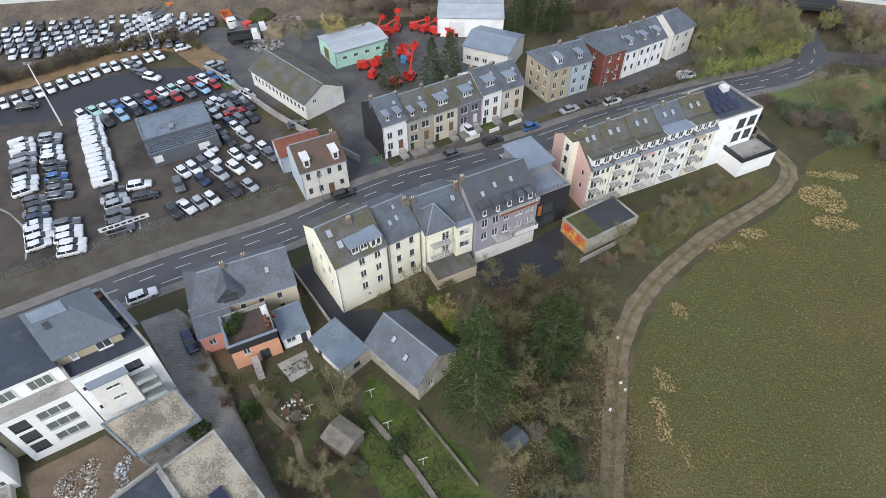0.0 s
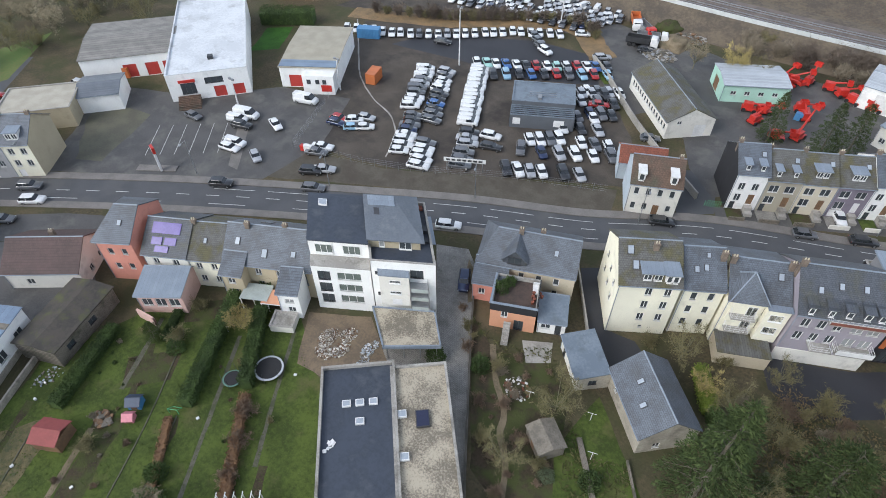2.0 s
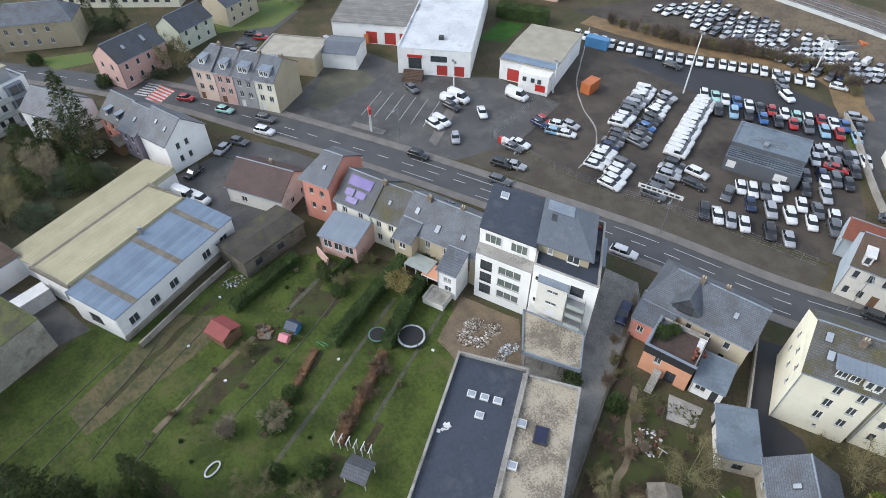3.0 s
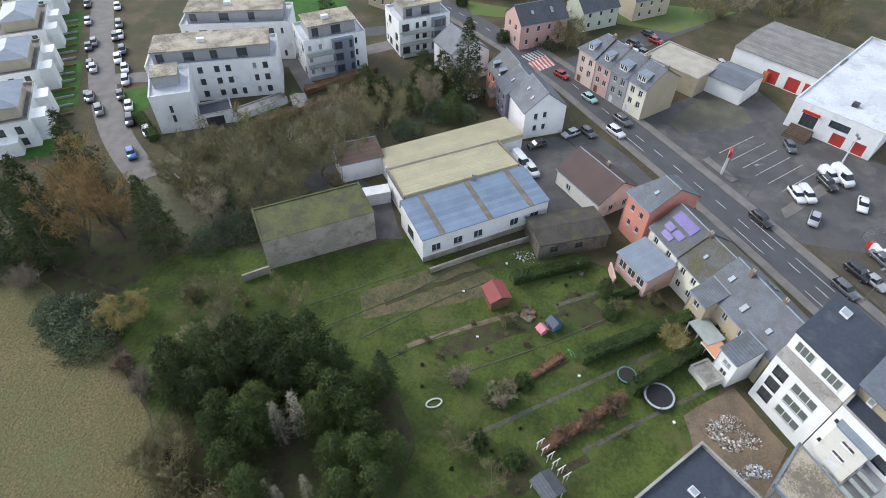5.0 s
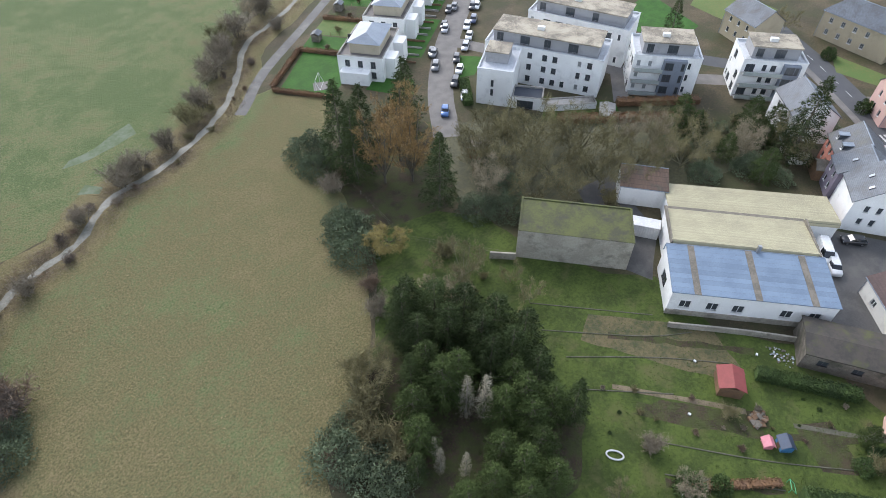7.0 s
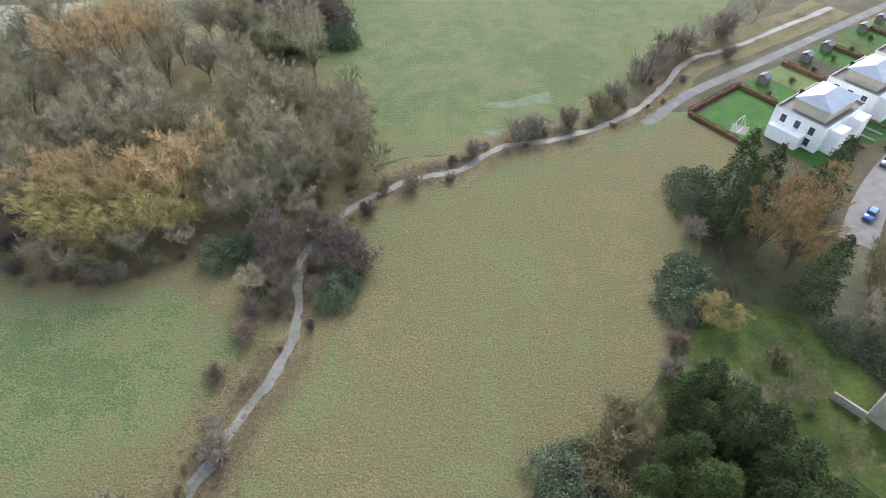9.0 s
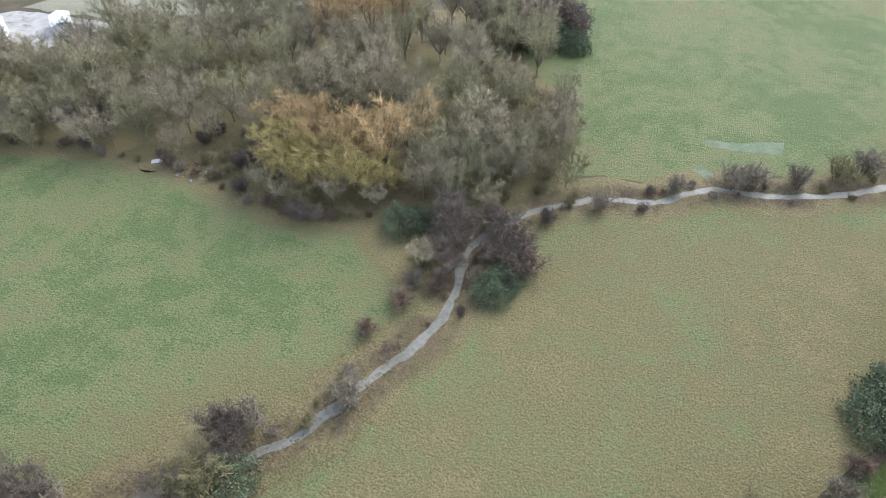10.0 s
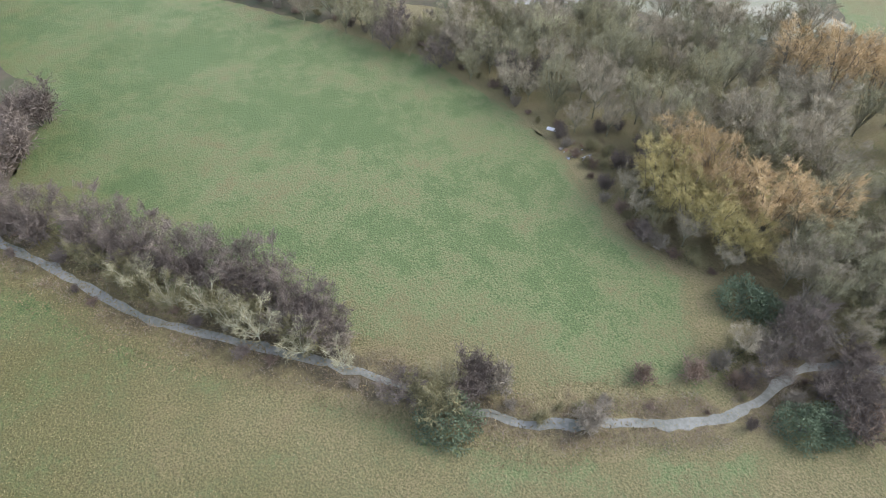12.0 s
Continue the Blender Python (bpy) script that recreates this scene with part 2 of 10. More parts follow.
sheet_blue = coursed("blue_sheet_roof", (0.195, 0.262, 0.345), (0.155, 0.21, 0.285), 60, 0.9, rough=0.45, slope=False, gap=0.015)
sheet_cream = coursed("cream_fibre_cement_roof", (0.46, 0.42, 0.27), (0.40, 0.365, 0.24), 60, 0.18, rough=0.8, slope=False, gap=0.02)
sheet_grey = coursed("grey_sheet_roof", (0.15, 0.165, 0.185), (0.12, 0.135, 0.155), 60, 0.35, rough=0.4, slope=False, gap=0.02)
sheet_pale = coursed("pale_sheet_roof", (0.46, 0.49, 0.52), (0.38, 0.41, 0.44), 60, 0.5, rough=0.5, slope=False, gap=0.02)
zinc = coursed("zinc_sheet", (0.23, 0.27, 0.315), (0.19, 0.225, 0.27), 0.55, 60, rough=0.4, slope=False, gap=0.02, bump=0.25, depth=0.35)
white_membrane = mat("white_roof_membrane", (0.62, 0.64, 0.66), (0.5, 0.52, 0.54), rough=0.6, fine=2, coarse=0.15, stain=(0.36, 0.37, 0.38), stain_scale=0.2, stain_at=0.62, bump=0.1)


def render_wall(name, base, dirt=0.78):
    return mat(name, base, tuple(c * 0.9 for c in base), rough=0.85, fine=6, coarse=0.25, stain=tuple(c * dirt for c in base), stain_scale=0.45, stain_at=0.62, bump=0.1, depth=0.01)


wall_white = render_wall("white_render", (0.82, 0.82, 0.80))
wall_offwhite = render_wall("offwhite_render", (0.70, 0.68, 0.62), 0.7)
wall_cream = render_wall("cream_render", (0.77, 0.74, 0.60))
wall_yellow = render_wall("yellow_render", (0.62, 0.50, 0.27))
wall_beige = render_wall("beige_render", (0.50, 0.44, 0.33))
wall_stonegrey = render_wall("stone_grey_render", (0.40, 0.365, 0.285))
wall_sand = render_wall("sand_render", (0.60, 0.545, 0.43))
wall_lilac = render_wall("lilac_grey_render", (0.30, 0.275, 0.31))
wall_tan = render_wall("tan_render", (0.42, 0.36, 0.25))
wall_pink = render_wall("pink_render", (0.60, 0.40, 0.35))
wall_palepink = render_wall("pale_pink_render", (0.70, 0.55, 0.46))
wall_salmon = render_wall("salmon_render", (0.58, 0.25, 0.19))
wall_orange = render_wall("orange_render", (0.60, 0.30, 0.18))
wall_grey = render_wall("grey_render", (0.24, 0.24, 0.25))
wall_midgrey = render_wall("mid_grey_render", (0.33, 0.33, 0.335))
wall_purple = render_wall("purple_render", (0.20, 0.175, 0.215))
wall_black = render_wall("black_cladding", (0.018, 0.018, 0.021), 1.3)
wall_blue = render_wall("blue_grey_render", (0.42, 0.48, 0.53))
wall_brick = coursed("red_brick", (0.33, 0.10, 0.065), (0.25, 0.08, 0.055), 0.25, 0.08, slope=True, bump=0.3)
wall_mint = render_wall("mint_render", (0.42, 0.66, 0.55))
wall_stained = mat("stained_concrete_wall", (0.40, 0.365, 0.30), (0.30, 0.27, 0.22), fine=3, coarse=0.3, stain=(0.21, 0.19, 0.155), stain_scale=0.5, stain_at=0.58, bump=0.2)
wall_stone = coursed("stone_blocks", (0.23, 0.2, 0.16), (0.15, 0.13, 0.105), 0.5, 0.3, moss=(0.08, 0.08, 0.05), moss_at=0.6)
white_frame = plain("white_window_frame", (0.72, 0.72, 0.70), 0.4)
dark_frame = plain("dark_window_frame", (0.05, 0.05, 0.055), 0.4)
grey_metal = plain("grey_metal", (0.36, 0.37, 0.38), 0.4, 0.7)
white_metal = plain("white_metal", (0.7, 0.7, 0.69), 0.4)
dark_metal = plain("dark_metal", (0.06, 0.062, 0.066), 0.45, 0.5)
red_paint = plain("red_paint", (0.52, 0.035, 0.025), 0.4)
red_door = plain("red_door_paint", (0.45, 0.05, 0.04), 0.5)
blue_paint = plain("blue_paint", (0.07, 0.22, 0.42), 0.45)
green_paint = plain("green_paint", (0.10, 0.42, 0.20), 0.45)
orange_paint = plain("orange_paint", (0.5, 0.15, 0.05), 0.5)
pink_plastic = plain("pink_plastic", (0.62, 0.22, 0.26), 0.45)
wood_grey = mat("weathered_wood", (0.20, 0.175, 0.14), (0.13, 0.115, 0.09), fine=4, coarse=0.8, bump=0.3)
wood_brown = mat("brown_wood", (0.2, 0.115, 0.06), (0.14, 0.085, 0.05), fine=4, coarse=0.8, bump=0.3)
brick_chimney = mat("chimney_brick", (0.2, 0.155, 0.12), (0.13, 0.105, 0.085), fine=5, coarse=1.0, bump=0.3)
rubber = plain("rubber", (0.018, 0.018, 0.019), 0.75)
rim_metal = plain("wheel_rim", (0.38, 0.38, 0.39), 0.35, 0.8)
solar = plain("solar_cells", (0.028, 0.032, 0.065), 0.18)
solar_violet = plain("violet_solar_cells", (0.13, 0.10, 0.30), 0.2)
lamp_red = plain("red_lamp_glass", (0.4, 0.02, 0.02), 0.2)
lamp_clear = plain("clear_lamp_glass", (0.6, 0.62, 0.63), 0.15)


def glass(name, tint, rough=0.06):
    m = plain(name, tint, rough)
    m.node_tree.nodes["Principled BSDF"].inputs["Specular IOR Level"].default_value = 0.7
    return m


pane_mat = glass("window_glass", (0.06, 0.07, 0.078))
pane_pale = glass("curtained_window_glass", (0.30, 0.31, 0.31))
car_glass = glass("car_glass", (0.018, 0.022, 0.026))
pane_clear = glass("clear_window_glass", (0.13, 0.155, 0.14))
sky_glass = glass("roof_window_glass", (0.34, 0.38, 0.42), 0.1)
mural_mat = mat("mural_paint", (0.62, 0.16, 0.05), (0.66, 0.42, 0.10), rough=0.6, fine=1.2, coarse=0.6, stain=(0.50, 0.06, 0.05), stain_scale=0.9, stain_at=0.54, bump=0, spread=0.06)
deck_mat = mat("brown_terrace_deck", (0.085, 0.058, 0.046), (0.05, 0.037, 0.032), fine=4, coarse=0.6, bump=0.3)
glass_roof = glass("corrugated_glass_roof", (0.36, 0.40, 0.38), 0.2)

# ---- building blocks ----
def box(bm, x0, y0, z0, x1, y1, z1):
    vs = [bm.verts.new(p) for p in ((x0, y0, z0), (x1, y0, z0), (x1, y1, z0), (x0, y1, z0), (x0, y0, z1), (x1, y0, z1), (x1, y1, z1), (x0, y1, z1))]
    for f in ((3, 2, 1, 0), (4, 5, 6, 7), (0, 1, 5, 4), (1, 2, 6, 5), (2, 3, 7, 6), (3, 0, 4, 7)):
        bm.faces.new([vs[i] for i in f])
    return vs


def tube(bm, a, b, r0, r1, sides=6):
    """A tapered round bar from a to b."""
    a, b = Vector(a), Vector(b)
    d = (b - a).normalized()
    s = d.cross(Vector((0.3, 0.2, 1) if abs(d.z) < 0.9 else (1, 0, 0))).normalized()
    q = d.cross(s)
    ring = [[bm.verts.new(p + (s * math.cos(k * math.tau / sides) + q * math.sin(k * math.tau / sides)) * r) for k in range(sides)] for p, r in ((a, r0), (b, r1))]
    for k in range(sides):
        bm.faces.new((ring[0][k], ring[0][(k + 1) % sides], ring[1][(k + 1) % sides], ring[1][k]))
    bm.faces.new(ring[0][::-1]), bm.faces.new(ring[1])


def prism(bm, pts, z0, z1):
    """An upright slab on a plan outline given counter-clockwise."""
    lo, hi = [bm.verts.new((x, y, z0)) for x, y in pts], [bm.verts.new((x, y, z1)) for x, y in pts]
    bm.faces.new(lo[::-1]), bm.faces.new(hi)
    for k in range(len(pts)):
        j = (k + 1) % len(pts)
        bm.faces.new((lo[k], lo[j], hi[j], hi[k]))


def mesh_of(name, bm, material, smooth=False):
    me = bpy.data.meshes.new(name)
    bm.to_mesh(me)
    bm.free()
    for m in material if isinstance(material, (list, tuple)) else (material,):
        me.materials.append(m)
    if smooth:
        me.polygons.foreach_set("use_smooth", [True] * len(me.polygons))
    return me


def part(name, bm, material, parent=None, label="", smooth=False):
    ob = new(name, mesh_of(name, bm, material, smooth))
    ob.parent = parent
    return tagged(ob, label)


def thing(name, m, label, category, group="", kind=""):
    ob = new(name)
    ob.empty_display_size = 0.3
    ob.matrix_world = m
    return tagged(ob, label, category, group, kind)


def solid(name, bm, material, m, label, category, group="", kind="", smooth=False):
    ob = new(name, mesh_of(name, bm, material, smooth))
    ob.matrix_world = m
    return tagged(ob, label, category, group, kind)


def along(a, b, z=0.0):
    """The pose at a whose x axis runs to b."""
    return pose(a[0], a[1], z, 0, 0, math.degrees(math.atan2(b[1] - a[1], b[0] - a[0])))


def jagged(pts, step, amp, seed=0):
    """A plan outline cut into short steps and pushed in and out by noise."""
    out = []
    for k, a in enumerate(pts):
        b = pts[(k + 1) % len(pts)]
        a, b = Vector(a), Vector(b)
        n = max(1, int((b - a).length / step))
        nrm = Vector((-(b - a).y, (b - a).x)).normalized()
        for i in range(n):
            p = a.lerp(b, i / n)
            out.append(p + nrm * amp * (noise.noise((p.x * 0.23, p.y * 0.23, seed)) + 0.6 * noise.noise((p.x * 0.9, p.y * 0.9, seed))))
    return out


def sheet(name, pts, z, material, label, category, kind="structure", step=2.0, amp=0.0, parent=None):
    """A ground surface on a plan outline."""
    bm = bmesh.new()
    outline = jagged(pts, step, amp) if amp else [Vector(p) for p in pts]
    f = bm.faces.new([bm.verts.new((p.x, p.y, z)) for p in outline])
    bmesh.ops.triangulate(bm, faces=[f])
    bmesh.ops.recalc_face_normals(bm, faces=bm.faces)
    if sum(f.normal.z for f in bm.faces) < 0:
        bmesh.ops.reverse_faces(bm, faces=bm.faces)
    return solid(name, bm, material, Matrix(), label, category, kind=kind)


def smooth_line(pts, n=6):
    """A curved line through plan points."""
    P = [Vector(p) for p in pts]
    P = [2 * P[0] - P[1]] + P + [2 * P[-1] - P[-2]]
    out = []
    for k in range(1, len(P) - 2):
        a, b, c, d = P[k - 1:k + 3]
        for i in range(n):
            t = i / n
            out.append(0.5 * ((2 * b) + (c - a) * t + (2 * a - 5 * b + 4 * c - d) * t * t + (3 * b - a - 3 * c + d) * t ** 3))
    return out + [P[-2]]


def offset(line, d):
    out = []
    for k, p in enumerate(line):
        t = (line[min(k + 1, len(line) - 1)] - line[max(k - 1, 0)]).normalized()
        out.append(p + Vector((-t.y, t.x)) * d)
    return out


def ribbon(name, line, lo, hi, z, material, label, category, kind="structure", z_low=None, ragged=0.0):
    """A strip along a line between two offsets; with z_low it is a raised slab."""
    bm = bmesh.new()
    a, b = offset(line, lo), offset(line, hi)
    if ragged:
        a = [p + Vector((noise.noise((p.x * 0.5, p.y * 0.5, 1)), noise.noise((p.x * 0.5, p.y * 0.5, 5)))) * ragged for p in a]
        b = [p + Vector((noise.noise((p.x * 0.5, p.y * 0.5, 9)), noise.noise((p.x * 0.5, p.y * 0.5, 3)))) * ragged for p in b]
    va, vb = [bm.verts.new((p.x, p.y, z)) for p in a], [bm.verts.new((p.x, p.y, z)) for p in b]
    for k in range(len(line) - 1):
        bm.faces.new((va[k], va[k + 1], vb[k + 1], vb[k]))
    if z_low is not None:
        la, lb = [bm.verts.new((p.x, p.y, z_low)) for p in a], [bm.verts.new((p.x, p.y, z_low)) for p in b]
        for k in range(len(line) - 1):
            bm.faces.new((la[k], la[k + 1], va[k + 1], va[k])), bm.faces.new((vb[k], vb[k + 1], lb[k + 1], lb[k]))
    bmesh.ops.recalc_face_normals(bm, faces=bm.faces)
    return solid(name, bm, material, Matrix(), label, category, kind=kind)


# ---- ground ----
def ground():
    bm = bmesh.new()
    cs = [-3000, -1200, -600, -400, *range(-300, 301, 20), 400, 600, 1200, 3000]
    vs = [[bm.verts.new((x, y, 0)) for x in cs] for y in cs]
    for i in range(len(cs) - 1):
        for j in range(len(cs) - 1):
            bm.faces.new((vs[i][j], vs[i][j + 1], vs[i + 1][j + 1], vs[i + 1][j]))
    solid("ground", bm, ground_earth, Matrix(), "mossy earth and winter grass reaching to the horizon", "ground", kind="structure")


ground()
STREET = smooth_line([(-205, -70), (-178, -42), (-162.3, -23.6), (-137.5, 1), (-119, 15), (-104, 26), (-88, 37.2), (-69, 49.5), (-47.5, 62.8), (-28, 73), (-10, 85.2), (13, 95.5), (36, 107.5), (62, 118.5), (78, 124.0), (88, 129), (93.4, 135.5), (95, 143), (97.5, 152), (101, 166), (104, 190)])
ribbon("road", STREET, -3.3, 3.3, 0.02, asphalt, "grey asphalt street with white dashed markings", "road")
SIDE = smooth_line([(94, 134.5), (103, 132.8), (112, 131.6), (135, 129), (160, 128)])
ribbon("road_east", SIDE, -3.0, 3.0, 0.016, asphalt, "asphalt side road leaving the bend", "road")
BACK = smooth_line([(-138, -64.5), (-145.6, -53.5), (-153.3, -37), (-160, -27)])
ribbon("road_back", BACK, -2.6, 2.6, 0.018, asphalt, "asphalt back street behind the white villas", "road")
CROSS = smooth_line([(-136.5, 2.5), (-146, 12), (-157, 24), (-172, 40)])
ribbon("road_west", CROSS, -3.2, 3.2, 0.016, asphalt, "asphalt side street leaving the junction", "road")
ESTATE = smooth_line([(-80, -74), (-93, -88), (-112, -103), (-141, -121), (-175, -142)])
ribbon("road_estate", ESTATE, -3.0, 3.0, 0.02, pavement_mat, "pale paved estate road between white houses", "road")
ESTATE2 = smooth_line([(-113, -101), (-117.5, -88), (-124, -74), (-134, -52), (-152, -28)])
ribbon("road_lane", ESTATE2, -2.4, 2.4, 0.024, pavement_mat, "pale paved lane beside the flats", "road")


def kerbside(name, line, lo, hi, a, b, label):
    ribbon(name, line[a:b], lo, hi, 0.14, pavement_mat, label, "pavement", z_low=0.0)


kerbside("pavement_north", STREET, 3.35, 5.3, 14, 92, "raised grey slab pavement along the street")
kerbside("pavement_south", STREET, -5.1, -3.35, 8, 92, "raised grey slab pavement before the houses")


def dashes(line, gap, length, width, off, a, b, name="lane_marking"):
    bm = bmesh.new()
    d, k = 0.0, a
    pts = offset(line, off)[a:b]
    on, run = True, 0.0
    for p, q in zip(pts, pts[1:]):
        seg, t = (q - p).length, 0.0
        u = (q - p).normalized()
        n = Vector((-u.y, u.x)) * width / 2
        while t < seg:
            s = min(seg - t, (length if on else gap) - run)
            if on and s > 0.05:
                e, f = p + u * t, p + u * (t + s)
                bm.faces.new([bm.verts.new((*v, 0.026)) for v in (e - n, f - n, f + n, e + n)])
            t, run = t + s, run + s
            if run >= (length if on else gap) - 1e-6:
                on, run = not on, 0.0
    solid(name, bm, white_line, Matrix(), "worn white painted road markings", "road marking", kind="structure")


dashes(STREET, 3.2, 2.6, 0.14, 0.0, 2, 108)
dashes(STREET, 2.5, 8.0, 0.12, 2.0, 36, 92, "parking_marking")
dashes(STREET, 9.0, 7.0, 0.12, -2.3, 26, 92, "edge_marking")


def crossing(at, heading, n, material, w=0.5, length=3.4):
    bm = bmesh.new()
    for k in range(n):
        box(bm, k * 1.0, -length / 2, 0.024, k * 1.0 + w, length / 2, 0.03)
    solid("crossing_stripes", bm, material, pose(at[0], at[1], 0, 0, 0, heading), "painted pedestrian crossing stripes on the asphalt", "crossing", kind="structure")


crossing((-141.3, -5.5), 135, 6, white_line)
RED = [(-139.0, -4.9), (-144.2, -0.4), (-139.6, 2.1), (-134.9, -2.6)]
sheet("red_crossing_patch", RED, 0.022, red_line, "red painted crossing patch at the junction", "crossing")
bm = bmesh.new()
for k in range(6):
    a, b = [Vector(RED[i]).lerp(Vector(RED[j]), (k + 0.25) / 6) for i, j in ((0, 1), (3, 2))]
    c, d = [Vector(RED[i]).lerp(Vector(RED[j]), (k + 0.7) / 6) for i, j in ((0, 1), (3, 2))]
    vs = [bm.verts.new((*v, 0.0262)) for v in (a, b, d, c)]
    bm.faces.new(vs)
bmesh.ops.recalc_face_normals(bm, faces=bm.faces)
solid("crossing_stripes", bm, white_line, Matrix(), "white stripes painted over the red crossing", "crossing", kind="structure")

# car lots, yards and fields
sheet("car_lot_ground", [(-101, 77), (-88, 58.5), (-66, 65), (-48, 76), (-27, 88.5), (-35, 104), (-60, 131), (-84, 128), (-104, 118), (-118, 110)], 0.0040, lot_gravel, "wet brown gravel ground of the car lot", "ground", amp=0.5)
sheet("verge_strip", [(-86, 46.2), (-69, 56.6), (-47, 68.5), (-27, 79.5), (-29, 86), (-49, 75), (-68, 63.5), (-88, 57)], 0.0051, mat("muddy_verge", (0.105, 0.095, 0.075), (0.08, 0.07, 0.055), fine=3, coarse=0.3, stain=(0.075, 0.062, 0.05), stain_scale=0.25, stain_at=0.55, spec=0.2), "muddy gravel verge beside the street", "ground", amp=0.3)
sheet("dark_asphalt_patch", [(-98, 116), (-103, 104), (-84, 108), (-66, 110), (-50, 118.5), (-58, 131), (-74, 129)], 0.0062, new_asphalt, "fresh black asphalt patch in the car lot", "ground")
sheet("truck_yard", [(-58, 132), (-48, 117.5), (-38, 112), (-28, 128), (-30, 150), (-62, 152), (-70, 140)], 0.0073, old_asphalt, "dark tarred yard with trucks and scrap", "ground", amp=0.6)
sheet("upper_car_park", [(-132, 112), (-126, 158), (-64, 154), (-70, 138), (-90, 131), (-112, 120)], 0.0084, lot_gravel, "grey gravel park of stored cars behind the hedge bank", "ground", amp=0.5)
sheet("machine_yard", [(-31, 113), (-14, 103), (2, 117), (18, 127), (14, 152), (-18, 152), (-30, 140)], 0.0095, old_asphalt, "grey yard with red machines", "ground", amp=0.4)
sheet("barn_yard", [(-27, 112), (-21, 101), (-14, 95), (-8, 104), (-14, 118), (-22, 120)], 0.0106, old_asphalt, "asphalt drive beside the barn", "ground", amp=0.3)
sheet("firm_car_park", [(-121, 20.6), (-107, 30.5), (-91, 41.6), (-84, 46.6), (-84, 62), (-92, 78), (-108, 72), (-122, 56), (-148, 44), (-130, 33)], 0.0117, old_asphalt, "patched asphalt car park before the white hall", "ground", amp=0.3)
sheet("gravel_plot", [(-119, 27), (-114, 30), (-122, 46), (-136, 42), (-131, 36)], 0.0128, mat("mossy_gravel", (0.115, 0.11, 0.075), (0.085, 0.08, 0.06), fine=3, coarse=0.3), "mossy gravel plot beside the terraced houses", "ground", amp=0.5)
sheet("drive", [(-17.2, 86.2), (-12.2, 90.8), (-14, 96), (-20, 101), (-25, 97)], 0.0099, asphalt, "dark asphalt drive between the houses", "ground", amp=0.15)
ribbon("forecourt", [Vector((-13, 92.4)), Vector((2, 101.3)), Vector((18, 110.8)), Vector((36, 120.6)), Vector((54, 131.6)), Vector((64, 139.0))], -3.9, 0.3, 0.0112, old_asphalt, "worn asphalt forecourt before the terrace", "ground")
ribbon("pavement_islet", smooth_line([(-106.5, 33.4), (-100, 38)]), -0.9, 0.9, 0.13, pavement_mat, "raised kerbed islet with the sign", "pavement", z_low=0)
PATH_LINE = smooth_line([(14, 2), (16.5, 12), (20.3, 26.9), (23.8, 40.6), (26.6, 50), (33.2, 59.8), (45.9, 71.2), (59.1, 80), (65.6, 85.6), (68.2, 91), (66.9, 97.3), (65.5, 106)])
ribbon("gravel_path", PATH_LINE, -1.5, 1.5, 0.0215, path_gravel, "pale gravel track winding past the field", "path", ragged=0.35)
STREAM = smooth_line([(150, 62), (120, 40), (100, 27), (86.1, 17.2), (71.6, 7.5), (58.5, -6.1), (46.1, -19.3), (29.9, -34.1), (23.5, -46), (18.1, -56.3), (16.5, -64.8), (17, -78), (10.4, -88.5), (-1.8, -97.5), (-12.3, -100.1), (-22.1, -107.4), (-32.6, -108.9), (-46.9, -114.3), (-60, -124), (-75.3, -141.2), (-90.3, -147.8), (-130, -170)], 8)


def near(line):
    """The distance of a plan point from a line."""
    Q = np.array([tuple(p) for p in line])
    return lambda x, y: float(np.sqrt(((Q - (x, y)) ** 2).sum(1).min()))


def grassland(name, pts, z, dryness, label, amp=1.2, cell=3.0):
    """A field cut into cells, each corner with its own dryness."""
    bm = bmesh.new()
    outline = jagged(pts, 2.0, amp)
    f = bm.faces.new([bm.verts.new((p.x, p.y, z)) for p in outline])
    if f.normal.z < 0 or sum(a.x * b.y - a.y * b.x for a, b in zip(outline, outline[1:] + outline[:1])) < 0:
        f.normal_flip()
    bmesh.ops.triangulate(bm, faces=[f])
    for axis in (0, 1):
        lo, hi = min(p[axis] for p in outline), max(p[axis] for p in outline)
        for k in range(1, int((hi - lo) / cell)):
            co = [0, 0, 0]
            co[axis] = lo + k * cell
            bmesh.ops.bisect_plane(bm, geom=bm.verts[:] + bm.edges[:] + bm.faces[:], plane_co=co, plane_no=(1 - axis, axis, 0))
    lay = bm.verts.layers.float.new("dry")
    for v in bm.verts:
        v[lay] = dryness(v.co.x, v.co.y)
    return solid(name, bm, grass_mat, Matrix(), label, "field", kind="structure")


from_stream = near(smooth_line([tuple(p) for p in STREAM[::4]], 12))
EAST_EDGE = smooth_line([(25, -66), (38, -75), (55, -71.5), (76, -77), (98, -77), (130, -71), (160, -54), (195, -30)])
from_wood = near(EAST_EDGE)
REEDS = ((70.6, 81, 5, 5), (69, 74.5, 5, 2.4), (31, 43.5, 1.6, 3.0), (29, 37, 1.6, 4.0), (36.8, 55.5, 1.6, 2.4), (47.5, 69, 5, 1.5), (76, 88, 6, 1.6), (54, 72, 3, 1.6), (31, 32, 1.2, 2.4))


